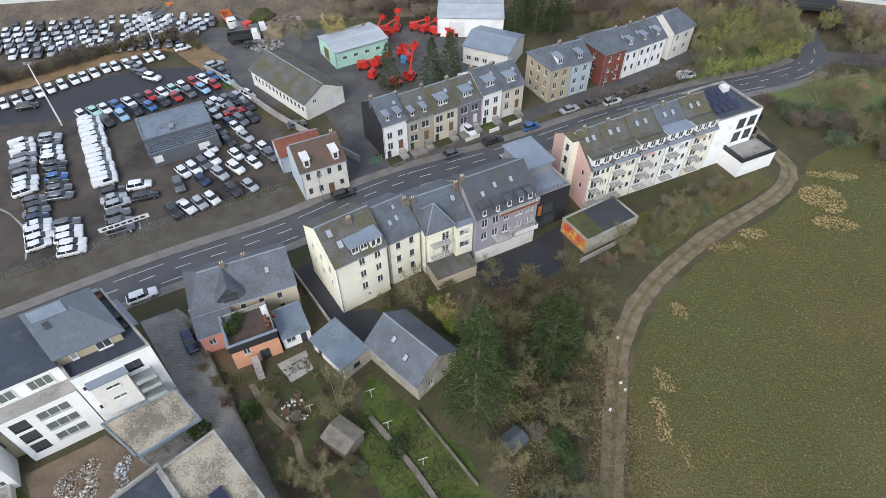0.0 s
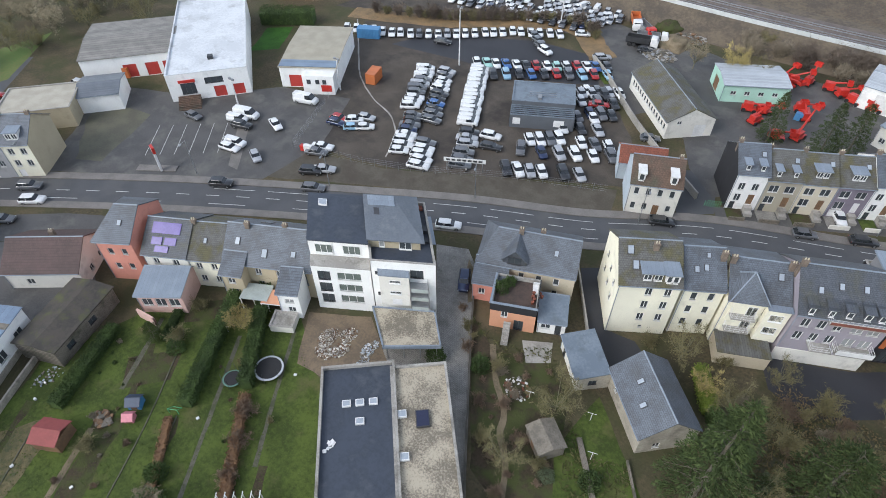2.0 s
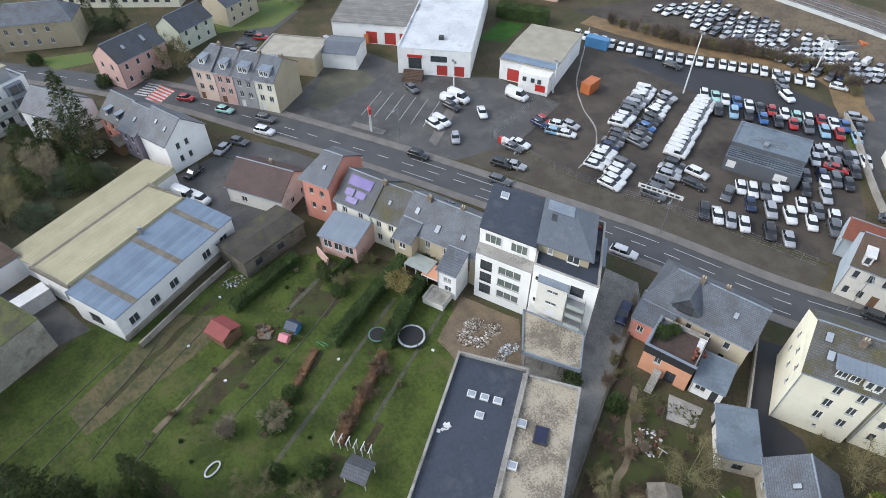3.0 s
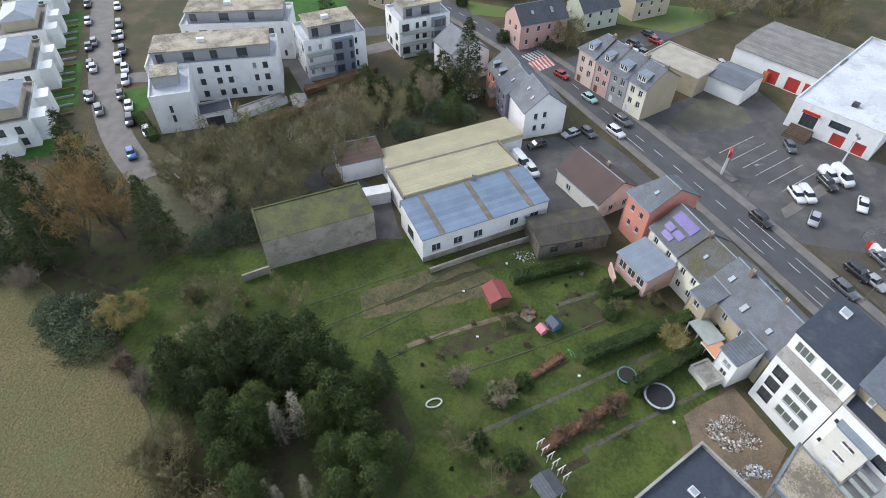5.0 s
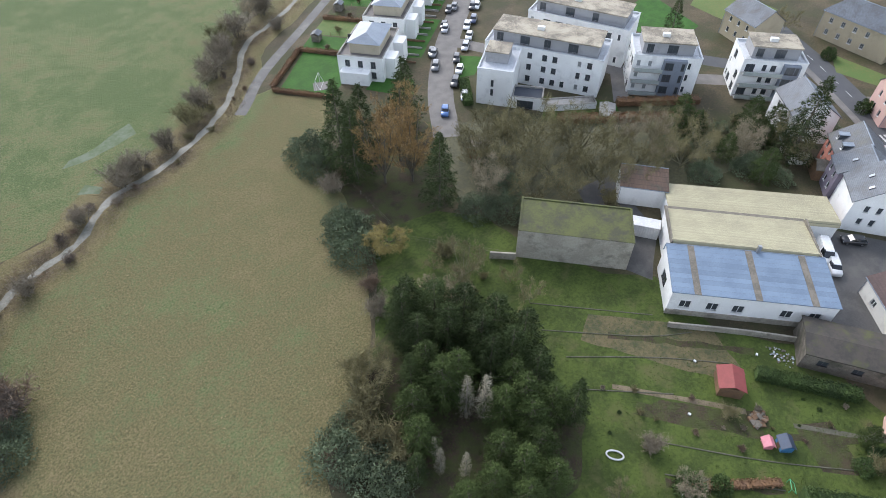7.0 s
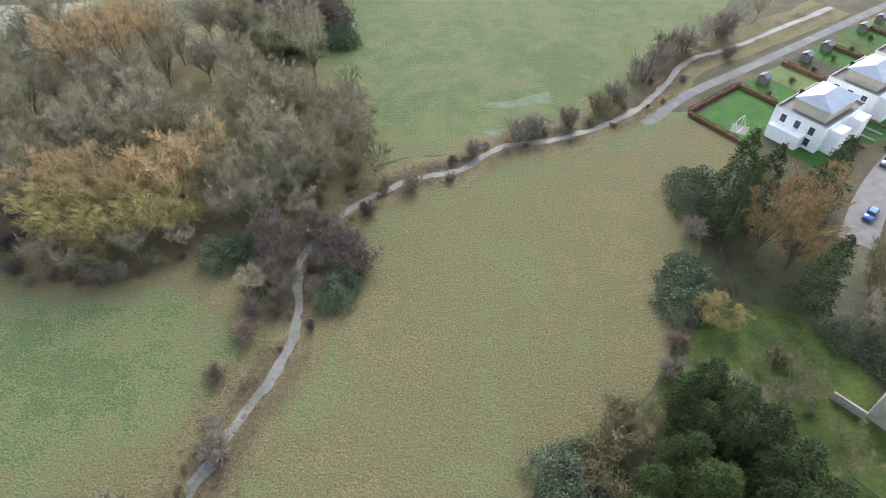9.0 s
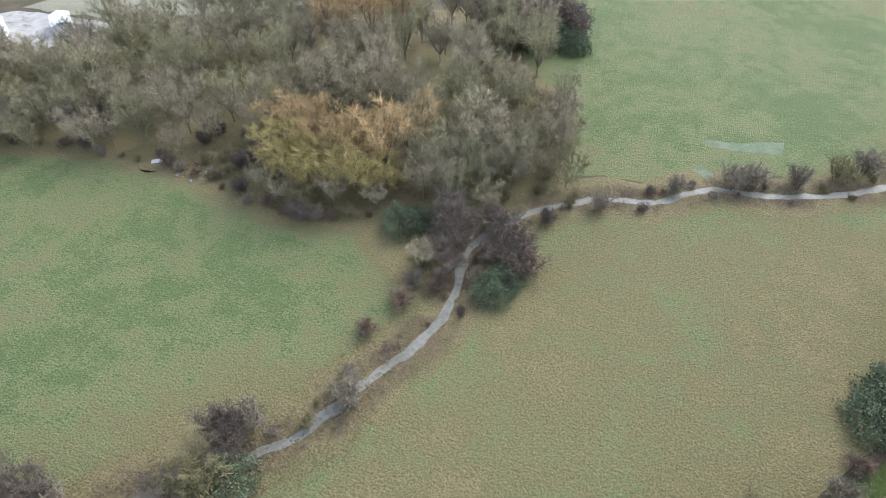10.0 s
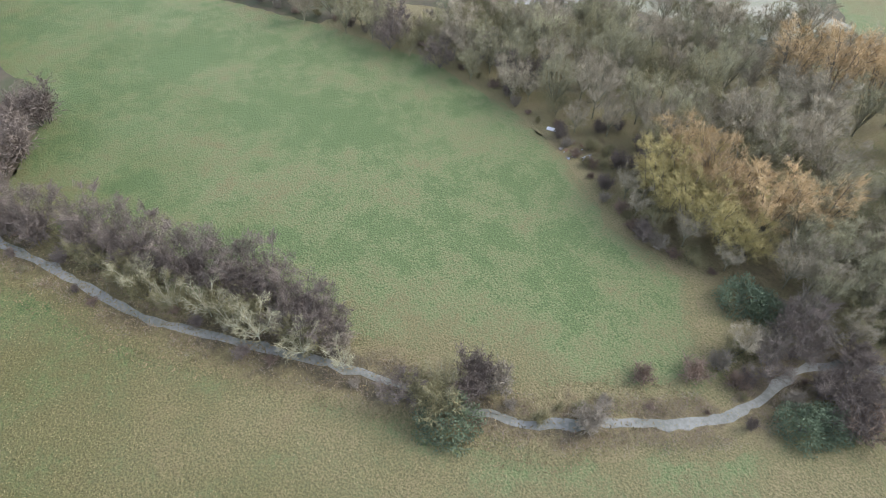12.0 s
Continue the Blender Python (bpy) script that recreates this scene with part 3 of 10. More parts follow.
def field_dry(x, y):
    d = from_stream(x, y)
    v = 0.99 - 0.36 * max(0.0, 1 - abs(d - 6.5) / 2.6) - 0.16 * max(0.0, 1 - abs(d - 8) / 9) - 0.35 * max(0.0, 1 - abs(x + 0.1 * y - 84.0) / 7) * (y > 10)
    return v + 0.42 * max([max(0.0, 1 - ((x - a) / p / 1.3) ** 2 - ((y - b) / q / 1.3) ** 2) for a, b, p, q in REEDS])


def meadow_dry(x, y):
    d, e = from_stream(x, y), from_wood(x, y)
    return 0.12 + 0.80 * max(0.0, 1 - d / 21) ** 0.75 + 0.95 * max(0.0, 1 - e / 3.5)


ribbon("track_grass", PATH_LINE[:-8], -0.28, 0.28, 0.0224, mat("track_grass", (0.15, 0.135, 0.065), (0.10, 0.095, 0.045), fine=3, coarse=0.5, spec=0.15), "worn grass between the wheel ruts", "path", ragged=0.2)
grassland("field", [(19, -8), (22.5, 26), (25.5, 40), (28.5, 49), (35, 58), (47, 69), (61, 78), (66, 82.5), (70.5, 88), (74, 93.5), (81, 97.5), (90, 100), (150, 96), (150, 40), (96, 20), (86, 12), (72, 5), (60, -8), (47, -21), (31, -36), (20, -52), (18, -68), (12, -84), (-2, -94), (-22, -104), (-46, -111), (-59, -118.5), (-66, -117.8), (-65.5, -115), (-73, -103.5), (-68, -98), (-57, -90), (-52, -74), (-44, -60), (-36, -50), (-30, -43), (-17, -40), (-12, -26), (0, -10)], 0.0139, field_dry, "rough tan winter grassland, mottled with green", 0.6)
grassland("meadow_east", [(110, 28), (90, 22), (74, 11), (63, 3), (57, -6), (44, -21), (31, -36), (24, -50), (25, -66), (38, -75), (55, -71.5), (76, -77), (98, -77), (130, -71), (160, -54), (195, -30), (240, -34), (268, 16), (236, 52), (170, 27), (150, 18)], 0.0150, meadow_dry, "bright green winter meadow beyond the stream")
grassland("meadow_west", [(4, -104), (-12, -106), (-30, -114), (-55, -124), (-75, -148), (-110, -185), (-60, -230), (30, -230), (14, -170), (26, -150), (10, -130)], 0.0161, lambda x, y: 0.16 + 0.5 * max(0.0, 1 - from_stream(x, y) / 9), "bright green wet meadow beyond the stream", cell=5.0)

grassland("meadow_south", [(44, -192), (88, -186), (120, -215), (60, -260), (32, -226)], 0.0172, lambda x, y: 0.5, "rough yellow-green meadow behind the wood", cell=5.0)


grassland("rear_plot", [(33.5, 76.5), (34.8, 70.5), (36.5, 66.5), (46, 74.2), (57.5, 81.3), (63.5, 86.0), (61.5, 89.0), (49.5, 83.6)], 0.0262, lambda x, y: 0.95, "brown rough plot behind the apartment houses", 0.3)


def stream_bank():
    bm = bmesh.new()
    lay = bm.verts.layers.float.new("dry")
    rows = []
    for off, dry in ((-5.6, 0.95), (-3.6, 1.3), (-2.0, 1.7), (-0.9, 2.0), (0.9, 2.0), (2.2, 1.75), (4.2, 1.45), (6.4, 1.05)):
        row = []
        for p in offset(STREAM, off):
            w = 0.9 * noise.noise((p.x * 0.4, p.y * 0.4, off)) * min(1.0, abs(off) - 0.5)
            v = bm.verts.new((p.x + w, p.y - w, 0.0175))
            v[lay] = dry + 0.3 * noise.noise((p.x * 0.3, p.y * 0.3, 4))
            row.append(v)
        rows.append(row)
    for a, b in zip(rows, rows[1:]):
        for k in range(len(a) - 1):
            bm.faces.new((a[k], a[k + 1], b[k + 1], b[k]))
    bmesh.ops.recalc_face_normals(bm, faces=bm.faces)
    if sum(f.normal.z for f in bm.faces) < 0:
        bmesh.ops.reverse_faces(bm, faces=bm.faces)
    solid("stream_bank", bm, grass_mat, Matrix(), "brown grassy stream banks", "bank", kind="structure")


stream_bank()
for pts in ([(-19.8, -123.4), (-24, -122.3), (-30, -123.0), (-36.0, -124.1), (-36.6, -129.0), (-33.0, -127.6), (-27, -125.4), (-22, -125.2)], [(-18.6, -113.6), (-21.4, -110.6), (-23.0, -112.0), (-21.0, -114.8)]):
    sheet("puddle", pts, 0.0212, mat("flood_water", (0.17, 0.195, 0.14), (0.12, 0.15, 0.085), rough=0.85, spec=0.05, fine=1.0, coarse=0.3, bump=0), "pale flood water lying in the meadow", "water", amp=0.5)
ribbon("stream", STREAM, -0.75, 0.75, 0.0205, water_mat, "narrow pale winter stream", "water", kind="structure", ragged=0.8)
WEST_PATH = smooth_line([(-54.9, -113.6), (-58.5, -116.4), (-69.6, -125.4), (-92.2, -138.3), (-113.9, -151), (-150, -172)])
ribbon("west_path", WEST_PATH, -1.3, 1.3, 0.026, old_asphalt, "grey tarred footpath along the stream", "path", ragged=0.1)

# ---- houses ----
FACES = ("f", "r", "b", "l")


def grid(face, n, x0, x1, zs, w=1.1, h=1.4, style="w"):
    """Rows of n openings between x0 and x1 of a face, one row for each sill height."""
    step = (x1 - x0) / max(n, 1)
    return [(face, x0 + step * (k + 0.5) - w / 2, z, w, h, style) for z in zs for k in range(n)]


def facade(bm, o, u, nrm, W, H, rects, deep=0.16):
    """A wall face with real openings and reveals."""
    xs = sorted({0.0, W, *[min(max(v, 0), W) for r in rects for v in (r[0], r[0] + r[2])]})
    zs = sorted({0.0, H, *[min(max(v, 0), H) for r in rects for v in (r[1], r[1] + r[3])]})
    P = lambda x, z, d=0.0: bm.verts.new(o + u * x + Vector((0, 0, z)) - nrm * d)
    for a, b in zip(xs, xs[1:]):
        for c, d in zip(zs, zs[1:]):
            mx, mz = (a + b) / 2, (c + d) / 2
            if b - a > 1e-5 and d - c > 1e-5 and not any(r[0] < mx < r[0] + r[2] and r[1] < mz < r[1] + r[3] for r in rects):
                bm.faces.new((P(a, c), P(b, c), P(b, d), P(a, d)))
    for x, z, w, h in rects:
        for (xa, za), (xb, zb) in (((x, z), (x + w, z)), ((x + w, z), (x + w, z + h)), ((x + w, z + h), (x, z + h)), ((x, z + h), (x, z))):
            bm.faces.new((P(xa, za), P(xa, za, deep), P(xb, zb, deep), P(xb, zb)))


def window(parent, o, u, nrm, w, h, style):
    """A framed window or door set in its opening. style: w casement, p pale curtained, d dark frame, t french door, g garage door, D door, o open balcony."""
    turn = Matrix((u, -nrm, Vector((0, 0, 1)))).transposed().to_4x4()
    turn.translation = o - nrm * 0.12
    bm = bmesh.new()
    if style in "gDR":
        edge = [(0.05, 0.0), (0.0, 0.0)] + [p for k in range(1, int(h / 0.5)) for p in ((0.0, k * 0.5), (-0.015, k * 0.5 + 0.005), (-0.015, k * 0.5 + 0.03), (0.0, k * 0.5 + 0.035))] + [(0.0, h), (0.05, h)]
        a, b = [bm.verts.new((0, y, z)) for y, z in edge], [bm.verts.new((w, y, z)) for y, z in edge]
        bm.faces.new(a), bm.faces.new(b[::-1])
        for k in range(len(edge)):
            j = (k + 1) % len(edge)
            bm.faces.new((a[j], a[k], b[k], b[j]))
        bmesh.ops.recalc_face_normals(bm, faces=bm.faces)
        ob = part("door", bm, {"g": white_metal, "D": wood_brown, "R": red_door}[style], parent)
        ob.matrix_local = turn
        return ob
    f = 0.09
    n = 3 if w > 2.2 else 2 if w > 0.9 else 1
    xs = [0, f] + [v for k in range(1, n) for v in (w * k / n - 0.04, w * k / n + 0.04)] + [w - f, w]
    for k in range(len(xs) - 1):
        box(bm, xs[k], -0.03, 0, xs[k + 1], 0.04, f), box(bm, xs[k], -0.03, h - f, xs[k + 1], 0.04, h)
        if k % 2 == 0:
            box(bm, xs[k], -0.03, f, xs[k + 1], 0.04, h - f)
    for k in range(len(xs) - 1):
        box(bm, xs[k], -0.2, -0.06, xs[k + 1], -0.03, 0)
    bmesh.ops.remove_doubles(bm, verts=bm.verts, dist=0.001)
    ob = part("window", bm, dark_frame if style in "dt" else white_frame, parent)
    ob.matrix_local = turn
    bm = bmesh.new()
    box(bm, f, 0.0, f, w - f, 0.02, h - f)
    part("pane", bm, {"p": pane_pale, "c": pane_clear}.get(style, pane_mat), ob)
    return ob


def surface_window(parent, o, u, nrm, w, h, style):
    """A window set on a solid wall face."""
    return window(parent, o + nrm * 0.16, u, nrm, w, h, style)


def roof_mesh(L, D, h, rise, hl, hr, over, ry, thick=0.18):
    """A closed gabled or hipped roof with its ridge along x; hl, hr: how far each end's ridge is drawn in."""
    bm = bmesh.new()
    s = rise / max(ry * D, 0.1)
    s2 = rise / max((1 - ry) * D, 0.1)
    ez, ez2 = h - over * s, h - over * s2
    el, er = over if hl else 0.15, over if hr else 0.15
    lo = [(-el, -over, ez), (L + er, -over, ez), (L + er, D + over, ez2), (-el, D + over, ez2)]
    ridge = [(hl if hl else -el, ry * D, h + rise), (L - hr if hr else L + er, ry * D, h + rise)]
    rows = [[bm.verts.new((x, y, z + dz)) for x, y, z in lo + ridge] for dz in (thick, 0.02)]
    for r, flip in ((rows[0], False), (rows[1], True)):
        for f in ((0, 1, 5, 4), (2, 3, 4, 5), (1, 2, 5), (3, 0, 4)):
            if (f == (1, 2, 5) and not hr) or (f == (3, 0, 4) and not hl):
                continue
            bm.faces.new([r[i] for i in (f[::-1] if flip else f)])
    rim = [(0, 1), (2, 3)] + ([(1, 2)] if hr else [(1, 5), (5, 2)]) + ([(3, 0)] if hl else [(3, 4), (4, 0)])
    for a, b in rim:
        bm.faces.new((rows[1][a], rows[1][b], rows[0][b], rows[0][a]))
    return bm


def house(name, label, A, B, D, h, rise=3.0, wall=None, roof=None, ry=0.5, hl=0.0, hr=0.0, over=0.35, openings=(), dormers=(), skylights=(), chimneys=(),
          flat=False, parapet=0.35, base=0.0, category="house", group="", walls=None, trim=True, ridge_cap=True, dormer_top=None):
    """A house whose front face runs from A to B; it stands to the left of that line. dormers: (side, x, width, height, up) on the slopes f or b;
    skylights: (side, x, up, width, length); chimneys: (x, y, height over the ridge)."""
    L = (Vector(B) - Vector(A)).length
    top = thing(name, along(A, B, base), label, category, group)
    z = Vector((0, 0, 1))
    sides = {"f": (Vector((0, 0, 0)), Vector((1, 0, 0)), Vector((0, -1, 0)), L), "r": (Vector((L, 0, 0)), Vector((0, 1, 0)), Vector((1, 0, 0)), D),
             "b": (Vector((L, D, 0)), Vector((-1, 0, 0)), Vector((0, 1, 0)), L), "l": (Vector((0, D, 0)), Vector((0, -1, 0)), Vector((-1, 0, 0)), D)}
    for s in FACES:
        o, u, nrm, W = sides[s]
        rects = [(x, zz, w, hh) for f, x, zz, w, hh, st in openings if f == s]
        bm = bmesh.new()
        hh = h + (parapet if flat else 0)
        facade(bm, o, u, nrm, W, hh, rects)
        if not flat and ((s == "l" and not hl) or (s == "r" and not hr)):
            k = D * ry if s == "r" else D * (1 - ry)
            bm.faces.new([bm.verts.new(o + u * a + z * b) for a, b in ((0, h), (W, h), (k, h + rise))])
        part("wall", bm, (walls or {}).get(s, wall), top)
        for f, x, zz, w, ht, st in openings:
            if f == s:
                window(top, o + u * x + z * zz, u, nrm, w, ht, st)
    if flat:
        bm = bmesh.new()
        box(bm, 0.25, 0.25, h - 0.2, L - 0.25, D - 0.25, h)
        part("roof", bm, roof, top)
        bm = bmesh.new()
        e = h + parapet
        for b in ((-0.06, -0.06, L + 0.06, 0.26), (-0.06, D - 0.26, L + 0.06, D + 0.06), (-0.06, 0.26, 0.26, D - 0.26), (L - 0.26, 0.26, L + 0.06, D - 0.26)):
            box(bm, b[0], b[1], e - 0.02, b[2], b[3], e + 0.06)
        for b in ((0.2, 0.2, L - 0.2, 0.26), (0.2, D - 0.26, L - 0.2, D - 0.2), (0.2, 0.26, 0.26, D - 0.26), (L - 0.26, 0.26, L - 0.2, D - 0.26)):
            box(bm, b[0], b[1], h, b[2], b[3], e - 0.02)
        bmesh.ops.remove_doubles(bm, verts=bm.verts, dist=0.001)
        part("parapet", bm, concrete if trim else roof, top)
    else:
        part("roof", roof_mesh(L, D, h, rise, hl, hr, over, ry), roof, top)
        if ridge_cap and rise > 0.8:
            bm = bmesh.new()
            tube(bm, (hl or -0.15, ry * D, h + rise + 0.16), (L - hr if hr else L + 0.15, ry * D, h + rise + 0.16), 0.11, 0.11, 6)
            part("ridge", bm, zinc, top)
        if trim:
            bm = bmesh.new()
            s1 = rise / max(ry * D, 0.1)
            tube(bm, (-0.1, -over - 0.06, h - over * s1 + 0.05), (L + 0.1, -over - 0.06, h - over * s1 + 0.05), 0.08, 0.08, 6)
            tube(bm, (0.12, -0.07, h - 0.35), (0.12, -0.07, 0.0), 0.05, 0.05, 6)
            part("gutter", bm, zinc, top)

    def on_roof(side, up):
        run = D * (ry if side == "f" else 1 - ry)
        y = run * up if side == "f" else D - run * up
        return y, h + rise * up, math.atan2(rise, run)

    for side, x, w, ht, up in dormers:
        y, zz, a = on_roof(side, up)
        sg = 1 if side == "f" else -1
        run = D * (ry if side == "f" else 1 - ry)
        back = ht / max(rise / run, 0.2)
        d = part("dormer", (lambda bm: (box(bm, x - w / 2, min(y, y + sg * back), zz - 0.3, x + w / 2, max(y, y + sg * back), zz + ht), bm)[1])(bmesh.new()), white_metal if ht > 1.3 else roof, top)
        bm = bmesh.new()
        y0, y1 = y - sg * 0.2, y + sg * (back + 0.3)
        vs = [(x - w / 2 - 0.15, y0, zz + ht), (x + w / 2 + 0.15, y0, zz + ht), (x + w / 2 + 0.15, y1, zz + ht + 0.15), (x - w / 2 - 0.15, y1, zz + ht + 0.15)]
        up_v = [bm.verts.new((p[0], p[1], p[2] + 0.12)) for p in vs]
        dn_v = [bm.verts.new(p) for p in vs]
        bm.faces.new(up_v), bm.faces.new(dn_v[::-1])
        for k in range(4):
            bm.faces.new((dn_v[k], dn_v[(k + 1) % 4], up_v[(k + 1) % 4], up_v[k]))
        bmesh.ops.recalc_face_normals(bm, faces=bm.faces)
        part("dormer_roof", bm, dormer_top or zinc, d)
        n = max(1, round(w / (1.2 if w < 3.5 else 1.9)))
        for k in range(n):
            cell = (w - 0.2) / n
            ww = min(cell, 1.25)
            px = x - w / 2 + 0.1 + cell * k + (cell - ww) / 2 + 0.06
            nrm = Vector((0, -sg, 0))
            u = Vector((sg, 0, 0))
            window(d, Vector((px if sg > 0 else px + ww - 0.12, y - sg * 0.14, zz + 0.12)), u, nrm, ww - 0.12, ht - 0.25, "w")
    for side, x, up, w, ln in skylights:
        y, zz, a = on_roof(side, up)
        s = part("skylight", (lambda bm: (box(bm, -w / 2, -ln / 2, 0.12, w / 2, ln / 2, 0.26), bm)[1])(bmesh.new()), dark_frame, top)
        s.matrix_local = Matrix.Translation((x, y, zz + 0.02)) @ pose(0, 0, 0, math.degrees(a) * (1 if side == "f" else -1), 0, 0)
        part("pane", (lambda bm: (box(bm, -w / 2 + 0.08, -ln / 2 + 0.08, 0.25, w / 2 - 0.08, ln / 2 - 0.08, 0.275), bm)[1])(bmesh.new()), sky_glass, s)
    for x, y, ht in chimneys:
        bm = bmesh.new()
        zb = h + rise * 0.4
        zt = h + rise + ht
        box(bm, x - 0.35, y - 0.3, zb, x + 0.35, y + 0.3, zt)
        box(bm, x - 0.42, y - 0.37, zt, x + 0.42, y + 0.37, zt + 0.1)
        c = part("chimney", bm, brick_chimney, top)
        bm = bmesh.new()
        for k in (-0.17, 0.17):
            tube(bm, (x + k, y, zt + 0.1), (x + k, y, zt + 0.45), 0.11, 0.09, 8)
        part("chimney_pot", bm, wall_beige, c)
    return top


def block(top, name, material, x0, y0, z0, x1, y1, z1, label=""):
    bm = bmesh.new()
    box(bm, x0, y0, z0, x1, y1, z1)
    return part(name, bm, material, top, label)


def railing(top, x0, y0, x1, y1, z, height=1.0, material=None, name="railing", step=0.6):
    bm = bmesh.new()
    a, b = Vector((x0, y0, z)), Vector((x1, y1, z))
    n = max(1, int((b - a).length / step))
    up = Vector((0, 0, height))
    for k in range(n + 1):
        p = a.lerp(b, k / n)
        tube(bm, p, p + up, 0.02, 0.02, 4)
    for hh in (0.15, 0.55, 1.0):
        tube(bm, a + up * hh, b + up * hh, 0.025, 0.025, 4)
    return part(name, bm, material or white_metal, top)


def balcony(top, x0, x1, z, depth=1.4, y=0.0, material=None):
    sl = block(top, "balcony", material or concrete, x0, y - depth, z - 0.18, x1, y + 0.02, z)
    railing(sl, x0 + 0.05, y - depth + 0.05, x1 - 0.05, y - depth + 0.05, z)
    railing(sl, x0 + 0.05, y - depth + 0.05, x0 + 0.05, y, z)
    railing(sl, x1 - 0.05, y - depth + 0.05, x1 - 0.05, y, z)
    return sl


def skew(top, k):
    """Slants a house on an oblique plot: x shifts by k for each metre of depth."""
    slant = Matrix(((1, k, 0, 0), (0, 1, 0, 0), (0, 0, 1, 0), (0, 0, 0, 1)))
    done = set()

    def go(ob, m):
        for c in ob.children:
            w = m @ c.matrix_parent_inverse @ c.matrix_basis
            if c.type == "MESH" and c.data.name not in done:
                done.add(c.data.name)
                c.data.transform(w.inverted() @ slant @ w)
            go(c, w)
    go(top, Matrix())


def gable_dormer(top, x, w, y0, z0, wall_h, rise, back, roof, wall, style="d"):
    """A gabled dormer facing the front, its ridge running back into the slope."""
    bm = bmesh.new()
    q = [bm.verts.new(v) for v in ((x - w / 2, y0, z0), (x + w / 2, y0, z0), (x + w / 2, y0, z0 + wall_h), (x, y0, z0 + wall_h + rise), (x - w / 2, y0, z0 + wall_h), (x - w / 2, y0 + back, z0), (x + w / 2, y0 + back, z0), (x + w / 2, y0 + back, z0 + wall_h), (x, y0 + back, z0 + wall_h + rise), (x - w / 2, y0 + back, z0 + wall_h))]
    for f in ((0, 1, 2, 3, 4), (9, 8, 7, 6, 5), (1, 6, 7, 2), (5, 0, 4, 9)):
        bm.faces.new([q[i] for i in f])
    d = part("dormer", bm, wall, top)
    bm = bmesh.new()
    for s in (-1, 1):
        a = [(x + s * (w / 2 + 0.25), y0 - 0.3, z0 + wall_h - 0.25 * rise / (w / 2)), (x, y0 - 0.3, z0 + wall_h + rise + 0.03), (x, y0 + back, z0 + wall_h + rise + 0.03), (x + s * (w / 2 + 0.25), y0 + back, z0 + wall_h - 0.25 * rise / (w / 2))]
        lo, hi = [bm.verts.new(v) for v in a], [bm.verts.new((v[0], v[1], v[2] + 0.14)) for v in a]
        bm.faces.new(hi if s > 0 else hi[::-1]), bm.faces.new(lo[::-1] if s > 0 else lo)
        for k in range(4):
            bm.faces.new((lo[k], lo[(k + 1) % 4], hi[(k + 1) % 4], hi[k]))
    bmesh.ops.recalc_face_normals(bm, faces=bm.faces)
    part("dormer_roof", bm, roof, d)
    window(d, Vector((x - w * 0.3, y0 - 0.13, z0 + 0.15)), Vector((1, 0, 0)), Vector((0, -1, 0)), w * 0.6, wall_h + rise * 0.2, style)
    return d


def run(A, B, *cuts):
    """Points at fractions of the line from A to B."""
    A, B = Vector(A), Vector(B)
    return [tuple(A.lerp(B, c)) for c in cuts]


# north side of the street
t = house("corner_house", "old cream two-storey house with brown tiled roof beside the car lot", (-25.4, 81.2), (-17.7, 85.1), 8.5, 6.7, 3.0, wall_offwhite, tile_brown,
          walls={"l": wall_blue}, openings=grid("f", 4, 0.3, 8.3, (4.3,), 0.9, 1.5) + grid("f", 4, 0.3, 8.3, (1.0,), 0.9, 1.5)[:2] + [("f", 4.7, 0.05, 1.1, 2.3, "D"), ("f", 6.9, 1.2, 0.9, 1.3, "w")],
          dormers=(("f", 1.6, 1.2, 1.6, 0.1), ("f", 7.0, 1.2, 1.6, 0.1)), dormer_top=white_metal, chimneys=((7.9, 4.4, 0.5),))
house("rear_annex", "low annex with red tiled and grey sheet roof", (-31.0, 89.2), (-23.4, 93.0), 6.0, 4.0, 1.8, wall_blue, tile_red, openings=grid("l", 1, 1, 5, (1.0,)))
r = run((-11.5, 93.5), (17.4, 110.7), 0, 0.155, 0.33, 0.505, 0.68, 0.83, 1.0)
terr = [("white rendered end house with black slate-clad gable", wall_white, slate, 9.0, {"l": wall_black}), ("grey stone terraced house with twin small dormers", wall_stonegrey, slate_moss, 8.2, None),
        ("sand-coloured terraced house with wide zinc dormer", wall_sand, slate_moss, 8.0, None), ("purple-grey terraced house with white windows", wall_purple, slate_moss, 8.0, None),
        ("white terraced house with bay dormer", wall_white, slate, 8.6, None), ("cream terraced house with slate roof", wall_sand, slate, 8.0, None)]
